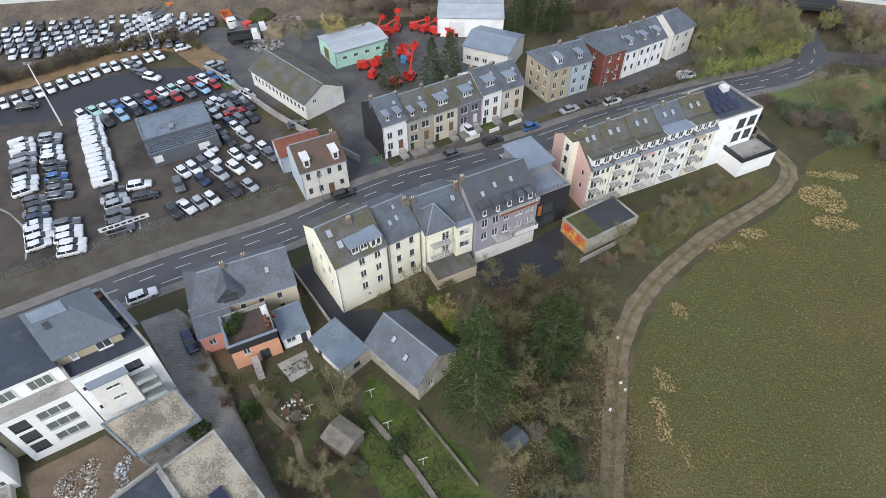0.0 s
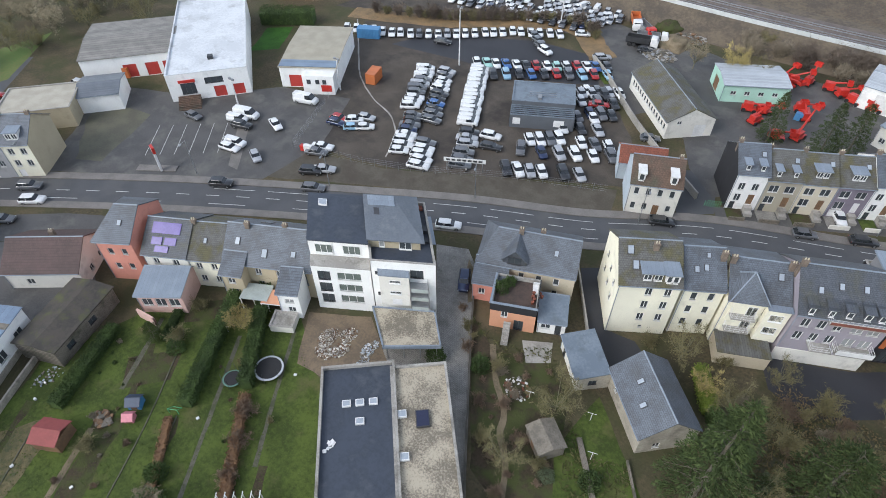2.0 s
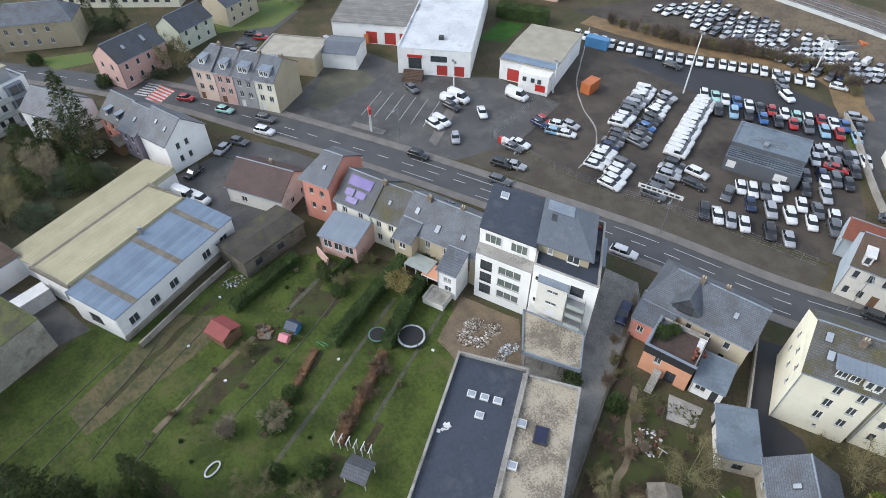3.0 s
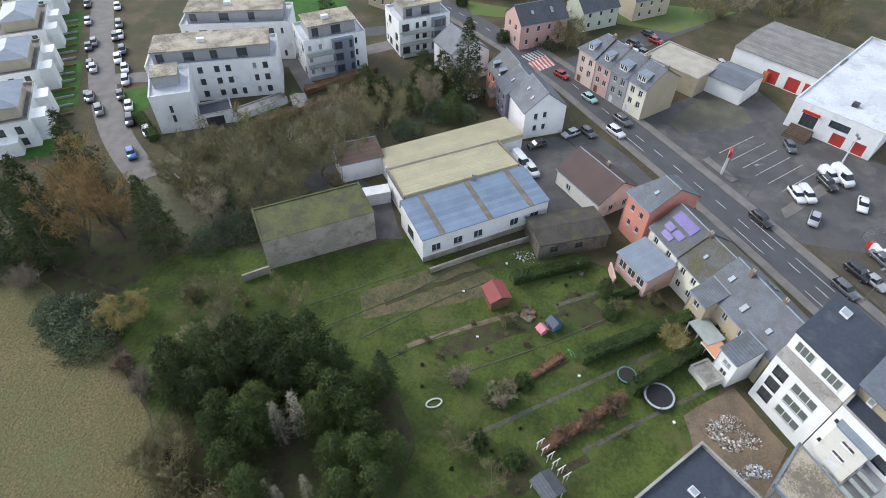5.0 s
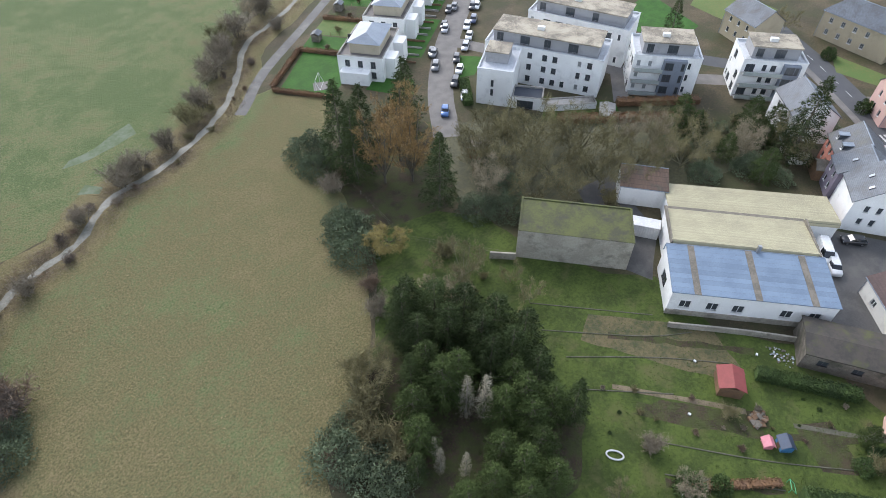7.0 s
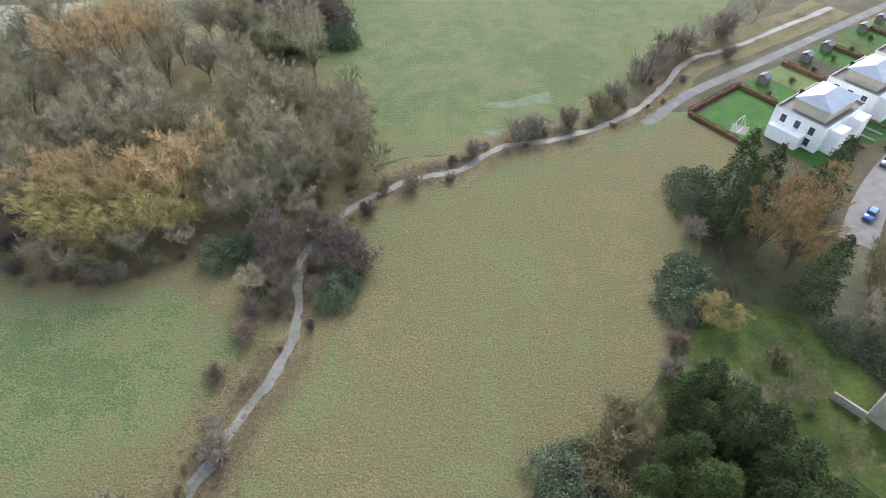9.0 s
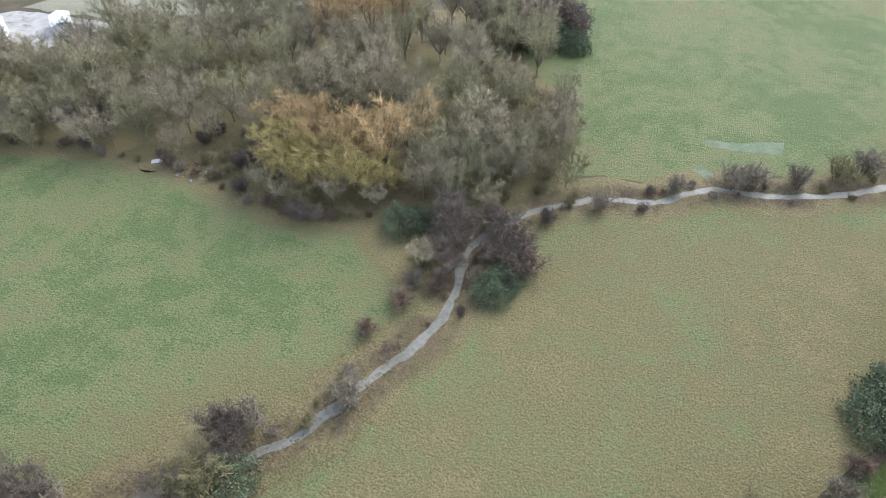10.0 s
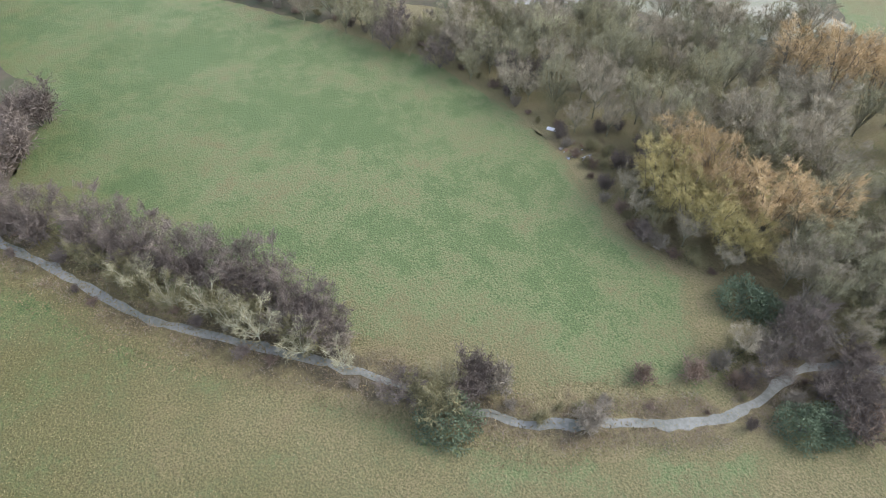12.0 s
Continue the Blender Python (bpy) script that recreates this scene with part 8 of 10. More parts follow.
# gardens to the west
for p, x, y, s in ((pine, -37.5, -44.0, 0.62), (pine, -39.5, -45.0, 0.64), (pine, -41.5, -41.5, 0.66), (pine, -44.0, -38.0, 0.66), (pine, -45.5, -33.5, 0.66), (pine, -46.5, -29.0, 0.64), (pine, -40.0, -37.5, 0.64), (pine, -42.0, -33.0, 0.66), (pine, -43.0, -28.5, 0.64), (pine, -36.5, -40.0, 0.58), (pine, -43.5, -24.5, 0.56),
                   (pine2, -34.0, -36.0, 0.66), (pine2, -33.5, -32.5, 0.7), (fir2, -31.5, -36.5, 0.46), (dead, -33.8, -28.6, 0.72), (dead, -35.4, -26.8, 0.74), (dead, -26.0, -26.0, 0.46), (dead, -27.8, -23.4, 0.44), (dead, -27.0, -28.0, 0.36), (pine2, -39.1, -23.2, 0.68), (pine2, -37.4, -21.0, 0.62), (fir2, -42.9, -17.9, 0.5), (pine2, -41.2, -20.2, 0.58), (pine2, -40.2, -26.0, 0.62), (pine2, -26.4, -30.0, 0.56), (pine2, -28.6, -33.2, 0.6),
                   (pine2, -36.0, -32.0, 0.66), (pine2, -36.5, -24.5, 0.6), (pine, -40.5, -30.0, 0.6), (pine2, -35.5, -18.0, 0.56), (pine2, -31.8, -17.8, 0.62), (pine2, -29.2, -15.2, 0.58), (pine2, -33.6, -14.6, 0.52), (pine2, -28.0, -19.2, 0.56), (pine2, -32.0, -21.2, 0.55), (pine2, -24.8, -20.5, 0.5), (fir, -23.5, -27.5, 0.36), (oak, -27.7, -40.5, 0.52), (oak, -30.8, -43.0, 0.42), (scrub2, -25.0, -39.0, 1.3), (scrub2, -28.8, -44.0, 1.1), (scrub2, -23.0, -36.0, 1.3), (ivy, -18.7, -36.5, 1.15), (ivy, -20.5, -33.0, 1.1), (ivy, -22.5, -38.5, 0.9), (ivy, -21.0, -29.5, 0.9), (scrub2, -24.0, -31.5, 1.1),
                   (fir2, -58.3, -82.0, 0.95), (fir2, -61.5, -79.0, 0.9), (fir2, -57.0, -76.5, 0.85), (fir, -72.5, -79.5, 0.85), (fir, -76.5, -83.0, 0.85), (larch, -60.5, -72.5, 0.86), (larch, -64.5, -69.0, 0.86), (larch, -67.5, -75.5, 0.9), (fir2, -62.6, -60.0, 0.8), (ivy, -56.5, -90.5, 1.3), (ivy, -54.0, -85.5, 1.1), (ivy, -46.0, -66.5, 1.25), (ivy, -43.8, -62.5, 1.2), (ivy, -47.5, -70, 0.9),
                   (weeper, -48.0, -58.5, 0.9), (oak, -51.9, -45.0, 0.65), (oak2, -47.5, -42.5, 0.5), (scrub2, -54, -51, 0.8), (oak, -79.5, -57.5, 0.85), (oak, -74.5, -62, 0.8), (oak, -83, -50, 0.85), (oak, -87.5, -44, 0.75), (oak2, -70.5, -55.5, 0.7), (oak, -76, -49, 0.7), (oak, -80.5, -43.5, 0.65), (oak, -93, -52, 0.6), (oak2, -105.5, -40.5, 0.7),
                   (oak, -111, -32.5, 0.65), (oak2, -100, -36, 0.6), (oak, -98, -45, 0.6), (ivy, -70, -50, 1.0), (ivy, -66, -54, 1.0), (ivy, -104, -28, 0.9), (oak2, -118, -26, 0.6), (ivy, -112, -22, 1.0), (scrub2, -118, -36, 1.0), (oak, -86, -58, 0.95), (oak, -90.8, -60, 0.8), (oak, -94, -50, 0.95), (oak, -87, -41, 0.85), (oak, -79, -64, 0.85), (oak, -102.6, -32.5, 0.8), (oak, -108.4, -41, 0.75), (oak2, -101, -44, 0.7), (oak, -97, -39, 0.8), (oak, -92, -36, 0.65), (oak2, -114, -25, 0.6), (oak, -84, -66, 0.7), (scrub2, -89, -66, 0.9), (scrub2, -96, -57, 0.8), (ivy, -76, -55, 0.7), (scrub2, -73, -47, 1.0), (scrub2, -84, -37, 0.8), (scrub2, -107, -34, 0.9), (oak, -37, -7, 0.4), (oak2, -44, -2, 0.4), (oak, -33, -2, 0.35), (scrub2, -58, -2.5, 0.5), (oak2, -60.5, 30.0, 0.35), (willow2, -57.6, 21.6, 0.36),
                   (pine2, -66.3, 12.2, 0.28), (scrub2, -63.5, 14.5, 0.6), (scrub2, -66, 20, 0.5), (bramble, -43.5, 10, 0.7), (bramble, -46, 13, 0.7), (bramble, -41, 6, 0.6), (scrub, -47, -8, 0.6), (bramble, -56, -80, 0.9), (scrub, -52, -78, 0.9), (bramble, -41, -55, 0.8), (scrub, -38, -50.5, 0.8)):
    plant(p, x, y, s)
for x, y, s in ((-45.0, -2.0, 1.5), (-47.8, 0.8, 1.1), (-36.5, 0.8, 1.1), (-35.5, -1.5, 0.7), (-62.3, 13.2, 1.0), (-38, -4.5, 1.2)):
    plant(ball, x, y, s)
hedge((-62.0, 30.2), (-49.0, 15.4), 1.7, 2.4, hedge_leaf, "tall dark clipped hedge between gardens")
hedge((-63.5, 25.2), (-53.0, 8.6), 1.7, 2.2, hedge_leaf, "long dark clipped garden hedge")
hedge((-72.5, 9.6), (-66.4, -2.4), 1.6, 1.8, hedge_leaf, "dark clipped hedge beside the red shed")
hedge((-48.2, 14.6), (-38.5, 4.0), 1.2, 1.3, dead_leaf, "brown withered garden hedge", per=150)
hedge((-53.5, 6.2), (-44.5, -2.8), 0.9, 0.7, dead_leaf, "low brown garden hedge", per=130)
hedge((-69.5, 19.6), (-64.8, 13.0), 1.0, 1.0, hedge_leaf, "low green garden hedge")
hedge((-140.0, 91.7), (-128.3, 100.5), 4.5, 4.0, hedge_leaf, "tall dark evergreen hedge behind the halls", per=420)
hedge((-99, -86), (-92, -78.5), 2.0, 1.6, hedge_leaf, "clipped hedge beside the white flats")
hedge((-100.5, -60), (-120, -40), 2.2, 1.5, dead_leaf, "brown slope hedge below the flats")

wood(26, (-205, 40, -160, 78), (oak, scrub2, oak2), 0.5, 0.8, 3.6, "copse behind the halls", lambda x, y: side(x, y, (-150, 46), (-166, 68)) < -60 or x < -172)
for x, y, p, s in ((-183, -8, ivy, 1.0), (-181, -4, fir, 0.5), (-186, -11, fir, 0.55), (-151.5, -60, fir, 0.6), (-178, -40, oak, 0.5), (-170, -26, ball, 1.4), (-167, -10, ball, 1.3), (-150, -12, ball, 1.4)):
    plant(p, x, y, s)
wood(20, (-126, -40, -107, -15), (oak, ivy, scrub2, pine2, ivy), 0.4, 0.75, 3.4, "slope trees")
wood(12, (-162, -8, -146, 6), (ivy, scrub2, oak), 0.4, 0.7, 3.2, "junction shrubs", lambda x, y: side(x, y, (-162, -23), (-137, 2)) > 150)

# stream side scrub and the wood beyond
for p, x, y, s in ((oak4, 96, 13, 0.82), (alder, 92.8, 14.2, 0.95), (oak4, 91.5, 9.5, 0.82), (alder, 88.3, 10.7, 0.95), (oak4, 87, 6.0, 0.82), (alder, 83.8, 7.2, 0.95), (oak4, 82.5, 1.5, 0.82), (alder, 79.3, 2.7, 0.95), (oak4, 78.5, -2.5, 0.82), (alder, 75.3, -1.3, 0.95), (oak4, 74.5, -6.5, 0.82), (alder, 71.3, -5.3, 0.95), (oak4, 70.5, -9.5, 0.82), (alder, 67.3, -8.3, 0.95), (oak4, 67.5, -12.5, 0.82), (alder, 64.3, -11.3, 0.95), (oak4, 101, 20, 0.82), (alder, 97.8, 21.2, 0.95), (oak4, 106, 24, 0.82), (alder, 102.8, 25.2, 0.95), (scrub2, 86.5, 12.5, 1.0), (scrub2, 82, 8, 1.0), (scrub2, 76, 6.0, 1.1), (scrub2, 68, -3.5, 1.1), (scrub2, 65, -5.5, 1.1), (scrub2, 62.5, -8, 1.1), (scrub2, 56.5, -13, 1.0), (scrub2, 54.0, -14.5, 1.0), (scrub, 51.5, -18, 0.9), (scrub, 59, -11.5, 1.1),
                   (alder, 37.6, -33.4, 0.95), (scrub, 34.9, -35.6, 1.0), (alder, 35.8, -31.4, 0.8), (scrub2, 35.5, -26.0, 1.35), (scrub2, 38.5, -25.0, 1.2), (ivy, 33.2, -26.6, 1.2), (oak, 36.6, -27.5, 0.62), (oak4, 39.5, -22.5, 0.55), (scrub, 24.5, -43.5, 0.9), (scrub2, 28, -38, 0.5), (ivy, 10.8, -68.0, 1.0), (ivy, 9.5, -71.5, 0.9), (bramble, 7.0, -76, 1.6), (alder, 9.5, -79, 0.9), (ivy, 30.5, -78.5, 1.15), (ivy, 27, -80.5, 0.9), (oak2, 23.5, -70, 0.5), (scrub, 22, -74, 1.1), (scrub, 19.5, -81, 1.2), (scrub, 24, -84, 1.2),
                   (bramble, 24, -62, 1.0), (bramble, 27, -55, 0.8), (scrub, -2.7, -95, 0.8), (scrub, -25.5, -109.5, 1.1), (scrub, -30, -111.5, 1.1), (scrub, -16, -105, 0.8), (scrub, -38, -114, 1.0), (scrub2, -46, -118.5, 1.2), (scrub, -51, -122.5, 1.2), (oak2, -56, -128, 0.5), (scrub, -60, -132, 1.4), (scrub, -66, -138, 1.5), (scrub2, -70, -143, 1.4), (scrub, -76, -146, 1.5), (oak2, -83, -151, 0.6), (scrub, -88, -153, 1.5), (oak2, -94, -157, 0.6), (oak2, -104, -164, 0.6), (scrub, -86, -142, 0.8),
                   (oak4, 61.5, -15.5, 0.72), (oak4, 57.0, -18.5, 0.6), (alder, 53.5, -18.0, 0.7), (oak, 79.5, 8.5, 0.5), (oak, 71.0, 2.0, 0.5), (oak, 62.0, -7.5, 0.48), (oak, 55.0, -12.5, 0.42), (oak, 88.5, 13.0, 0.5), (oak4, 12.0, -80.5, 0.6), (alder, 13.5, -75.5, 0.8), (alder, 14.5, -84.0, 0.8), (oak4, 18.8, -70.5, 0.55), (alder, 10.5, -77.5, 0.85), (alder, 6.0, -88.0, 0.5), (scrub2, 3.0, -94.0, 0.5), (bramble, 20.0, -66.0, 0.8), (scrub, 14.0, -70.0, 0.6), (oak4, 19.5, -76.5, 0.75), (oak4, 22.0, -80.0, 0.7), (alder, 8.0, -74.0, 0.85), (oak2, 17.0, -87.0, 0.6), (oak3, 24.0, -88.0, 0.7), (oak5, 29.5, -87.0, 0.75), (oak3, 20.5, -93.5, 0.75), (oak5, 14.5, -97.0, 0.65), (oak3, 13.5, -104.0, 0.75), (oak5, 20.0, -101.0, 0.8), (oak3, 26.5, -96.0, 0.85), (oak3, 30.5, -93.0, 0.8), (oak2, 8.5, -101.5, 0.5), (scrub2, 24.0, -70.0, 0.8), (scrub, 23.5, -66.0, 0.7), (willow, 52.5, -88.5, 0.95), (willow, 45.5, -88.5, 0.9), (willow2, 41.0, -84.5, 0.9), (willow2, 57.5, -83.5, 0.98), (willow2, 52.0, -82.0, 0.92), (willow, 48.5, -90.5, 1.0), (willow2, 55.0, -87.5, 1.0), (willow2, 43.5, -86.0, 0.9), (willow, 40.0, -92, 1.05), (willow2, 46.5, -83.0, 0.95), (willow, 60.0, -91.5, 1.0), (willow, 35.5, -97, 1.0), (willow2, 37.0, -86.5, 0.6), (willow, 65, -143, 1.3), (willow, 73, -138, 1.25), (willow, 58, -149, 1.2), (mossy, 77.0, 6.2, 0.8), (mossy, 66.5, -2.3, 0.85), (mossy, 58.5, -7.8, 0.9), (mossy, 62.0, -5.0, 0.7), (mossy, 52.5, -12.8, 0.8), (mossy, 48.0, -17.2, 0.6), (mossy, 37.5, -27.5, 0.65), (mossy, 71.5, 3.0, 0.7), (alder, 59.5, -14.8, 0.95), (alder, 56.0, -15.5, 0.95), (oak4, 54.0, -16.8, 0.65), (alder, 122, 28, 1.8), (alder, 128, 24, 1.7), (alder, 134, 26, 1.8), (alder, 140, 19, 1.6), (alder, 118, 32, 1.6), (alder, 126, 33, 1.8)):
    plant(p, x, y, s)
wood(136, (14, -165, 150, -78), (oak3, oak5, oak3, oak, oak2, oak5), 0.75, 1.05, 4.0, "wood beyond the stream",
     lambda x, y: side(x, y, (10, -100), (20, -150)) > 0 and y < -78 and not (36 < x < 62 and y > -97) and side(x, y, (60, -74), (190, -34)) < -250 and not (68 < x < 78 and -84 < y) and side(x, y, (96, -165), (175, -82)) > 0 and not (58 < x < 76 and -152 < y < -136))
wood(14, (52, -150, 100, -102), (oak3, oak5, oak), 0.8, 1.05, 5.0, "wood beyond the stream", lambda x, y: not (58 < x < 76 and y < -134))
wood(30, (100, -110, 200, -45), (oak2, oak3, oak, oak4), 0.6, 0.95, 4.0, "wood edge", lambda x, y: -1600 < side(x, y, (98, -80), (190, -34)) < -150)
for p, x, y, s in ((alder, 39.4, -166.0, 1.30), (oak4, 32.2, -166.1, 0.90), (alder, 21.5, -160.9, 1.30), (ivy, 13.2, -157.0, 1.30), (alder, 26.4, -152.7, 1.30), (oak4, 23.8, -175.1, 0.90), (oak4, 32.3, -187.7, 0.90), (alder, 38.2, -179.7, 1.30), (alder, 17.4, -170.9, 1.30), (ivy, 16.5, -159.0, 1.5), (ivy, 20.5, -156.0, 1.5), (ivy, 25.5, -157.5, 1.4), (alder, 13.5, -163.5, 1.4), (alder, 19.0, -165.5, 1.5), (oak4, 22.5, -163.5, 1.0), (oak4, 28.0, -161.0, 1.0), (oak4, 28.5, -170.5, 1.0), (oak4, 35.5, -160.0, 0.95), (alder, 31.0, -157.0, 1.3)):
    plant(p, x, y, s, group="dark wood corner")
wood(40, (3, -132, 30, -88), (scrub2, oak, oak3, oak2, oak5), 0.5, 0.8, 3.3, "wood beyond the stream", lambda x, y: side(x, y, (4, -97), (9, -130)) > 0 and from_stream(x, y) > 3.5)
wood(16, (56, -94, 84, -79), (bramble, scrub2, alder), 0.4, 0.75, 2.6, "wood edge scrub")
for k, p in enumerate(offset(EAST_EDGE, -1.0)[6:46]):
    d = offset(EAST_EDGE, -rng.uniform(1.5, 4.5))[k + 6]
    plant((bramble, scrub2, bramble, scrub, alder)[k % 5], d.x, d.y, rng.uniform(0.35, 0.75), group="wood edge scrub")
    if k % 2 == 0 and not 66 < p.x < 82:
        d = offset(EAST_EDGE, -rng.uniform(5.0, 7.0))[k + 6]
        plant((oak2, oak, oak5)[k % 3], d.x, d.y, rng.uniform(0.45, 0.65), group="wood edge scrub")

# ---- gardens, yards and small things ----
def strip(name, pts, w, z, material, label, category="path", h=None, ragged=0.15):
    """A garden path, or with h a low wall, along plan points."""
    line = smooth_line(pts, 6)
    return ribbon(name, line, -w / 2, w / 2, h or z, material, label, category, z_low=0.0 if h else None, ragged=0.0 if h else ragged)


sheet("garden_lawn", [(-69.5, 19), (-64, 22), (-53.5, 29.5), (-47, 24), (-41.2, 22.3), (-30, 11), (-21, 1.5), (-13, -20), (-22, -36), (-34, -47), (-44, -57), (-50, -65), (-60, -62), (-66, -53), (-66, -43), (-69, -29), (-74, -22), (-70.5, -10), (-76.5, 1.5), (-72.5, 13.5)], 0.0182, lawn, "damp green garden lawns in long strips", "lawn", amp=0.6)
for nm, pts, m, lb in (("soil_bed", [(-54, -10.5), (-57.5, -4.5), (-61.5, 0.5), (-58.0, 2.5), (-53.5, -4.5), (-49.5, -12)], garden_soil, "dug brown vegetable bed"), ("soil_bed", [(-70.5, -11), (-66, -3.5), (-63, -5.5), (-59, -14), (-55, -24), (-60, -26)], mat("rank_grass", (0.125, 0.10, 0.045), (0.055, 0.06, 0.022), fine=1.5, coarse=0.3, depth=0.2, bump=0.7), "rank yellow grass plot"),
                       ("soil_bed", [(-66.5, 8), (-61.5, 13.5), (-58.5, 9.5), (-62.5, 4.5)], garden_soil, "bare brown garden bed"), ("soil_bed", [(-37.8, 2.8), (-35.0, 5.2), (-31.8, 0.8), (-34.4, -1.6)], garden_soil, "dug brown bed beside the pergola"), ("soil_bed", [(-69, 19.5), (-64.5, 23.5), (-62.5, 20.5), (-66, 16.5)], garden_soil, "bare planting bed by the house"),
                       ("soil_bed", [(-48.8, 24.8), (-45.8, 27.2), (-43.9, 25.0), (-46.8, 22.6)], garden_soil, "small fenced vegetable bed"), ("soil_bed", [(-44.5, 9.5), (-46, 12.5), (-38.5, 3.2), (-37.2, 5.0)], garden_soil, "brown border of withered plants"),
                       ("shade_soil", [(-20, -36), (-14, -22), (-23, -14), (-36, -12), (-44, -16), (-47, -30), (-42, -46), (-32, -46)], garden_soil, "bare needle-strewn soil under the conifers"), ("shade_soil", [(-50, -64), (-56, -88), (-74, -90), (-82, -80), (-66, -58)], garden_soil, "leaf-strewn soil under the trees"), ("orchard_soil", [(-66, -58), (-82, -80), (-100, -60), (-122, -38), (-118, -22), (-100, -28), (-82, -42), (-72, -50)], mat("orchard_ground", (0.10, 0.095, 0.045), (0.06, 0.06, 0.03), fine=1.6, coarse=0.25, depth=0.2, bump=0.7), "overgrown orchard ground")):
    sheet(nm, pts, 0.0205 if nm == "soil_bed" else 0.0195, m, lb, "bed", amp=0.5)
moss_path = mat("mossy_paving", (0.105, 0.098, 0.072), (0.058, 0.062, 0.034), fine=3, coarse=0.6)
strip("garden_path", [(-38.2, -6.2), (-47.6, 7.0), (-57.1, 20.4)], 0.6, 0.024, moss_path, "mossy concrete garden path")
strip("garden_path", [(-39.3, 9.0), (-45.5, 17.5), (-51.4, 26.0)], 0.6, 0.024, moss_path, "mossy grey slab garden path")
strip("garden_path", [(-51.3, -16.5), (-57.7, -5.6), (-60.2, -1.0)], 0.8, 0.024, path_gravel, "straight pale gravel garden path")
strip("garden_path", [(-62.5, 4.5), (-66.5, 11.0), (-69.0, 15.0)], 0.7, 0.024, moss_path, "mossy slab path between gardens")
for pts in ([(-48.0, -8.0), (-55.0, 3.5), (-61.5, 12.5)], [(-44.8, -5.0), (-53.0, 7.0)], [(-51.0, -24.0), (-60.0, -14.0), (-66.0, -6.0)], [(-47.5, -20), (-56, -9.5)], [(-52.5, -29.5), (-62.0, -17.5), (-67.5, -12.5)], [(-55.5, -34.0), (-66.5, -18.5)]):
    strip("border_wall", pts, 0.16, 0, moss_path, "low mossy stone border between plots", "wall", h=0.1)
between([(-68, 14), (-62, 10), (-52, -2), (-42, -12), (-48, -20), (-58, -8), (-66, 0), (-71, 8)], 26, (bramble, scrub, ball, scrub2), 0.1, 0.26, 1.8, "garden border plants")
between([(-66, 22), (-58, 24), (-46, 20), (-36, 8), (-28, -2), (-34, -8), (-44, 4), (-56, 14)], 20, (bramble, ball, scrub2, bramble), 0.1, 0.24, 1.8, "garden border plants")
between([(-52, -30), (-60, -38), (-55, -52), (-44, -54), (-40, -48), (-46, -42)], 14, (oak, scrub2, oak2), 0.22, 0.42, 3.0, "orchard trees")
for pts, lb in (([(-60.4, 2.2), (-56.0, -4.6), (-51.0, -12.6)], "bare brown planting strip"), ([(-52.8, 6.8), (-48.6, 1.0), (-44.0, -4.2)], "bare brown planting strip"), ([(-70.5, -4.0), (-64.5, -13.0), (-58.5, -21.5)], "trampled brown strip below the hall"), ([(-66.0, 11.6), (-60.0, 4.2)], "bare brown planting strip"), ([(-38.6, 9.8), (-33.6, 2.0), (-29.4, -5.0)], "brown border beside the annex")):
    strip("soil_strip", pts, 1.1, 0.0226, garden_soil, lb, "bed", ragged=0.5)
strip("hall_wall", [(-66.0, -15.8), (-72.5, -6.5), (-77.5, 1.5)], 0.3, 0, wall_stained, "old stained retaining wall below the hall", "wall", h=1.1)
strip("garden_wall", [(-72.0, 13.2), (-68.5, 13.8)], 0.3, 0, wall_pink, "pink rendered garden wall", "wall", h=1.8)
strip("yard_wall", [(-61.5, -41.5), (-58.8, -45.0)], 0.3, 0, wall_stained, "concrete wall end", "wall", h=1.5)
sheet("hall_yard", [(-73, -22), (-77, -24), (-84, -27), (-92, -42), (-84, -44), (-72, -27)], 0.0215, old_asphalt, "dark yard between hall and garages", "ground")
sheet("shop_forecourt", [(-84, 12.5), (-95, 17), (-109, 4.2), (-104.2, -6.8), (-90, -3.5), (-82.5, 3), (-79, 12)], 0.0218, old_asphalt, "asphalt forecourt with parking bays", "ground")
sheet("east_lawn", [(-10.6, 44.5), (-3.5, 38.2), (2.5, 33), (8.5, 22), (-2, 18), (-11.5, 34)], 0.0225, lawn, "green lawn between garden walls", "lawn", amp=0.3)
sheet("street_apron", [(-109.5, 4.8), (-111.0, 12.0), (-104.0, 18.0), (-96.0, 23.2), (-93.5, 19.5), (-95.5, 16.5), (-101, 10.5)], 0.0222, old_asphalt, "worn asphalt apron beside the street", "ground")
sheet("east_lawn", [(6.0, 47.5), (9.8, 42.0), (14.0, 33.5), (11.5, 33.0), (7.0, 42)], 0.0225, lawn, "shaded green lawn beside the hedge", "lawn", amp=0.4)
sheet("track_verge", [(9.5, 60), (18, 62), (24, 58), (22, 46), (18.5, 34), (16, 20), (10, 20), (14, 34), (9, 44), (2, 54)], 0.0165, mat("verge_scrub_ground", (0.076, 0.066, 0.035), (0.038, 0.042, 0.020), fine=1.6, coarse=0.2, depth=0.2, bump=0.7), "rough brown verge beside the track", "ground", amp=0.8)
sheet("cottage_garden", [(-32.5, 45), (-25, 41.5), (-20.5, 46), (-13.5, 41), (-10.5, 34), (-6, 22), (-18.5, 25.5)], 0.0170, garden_soil, "brown overgrown cottage garden", "garden", amp=0.4)
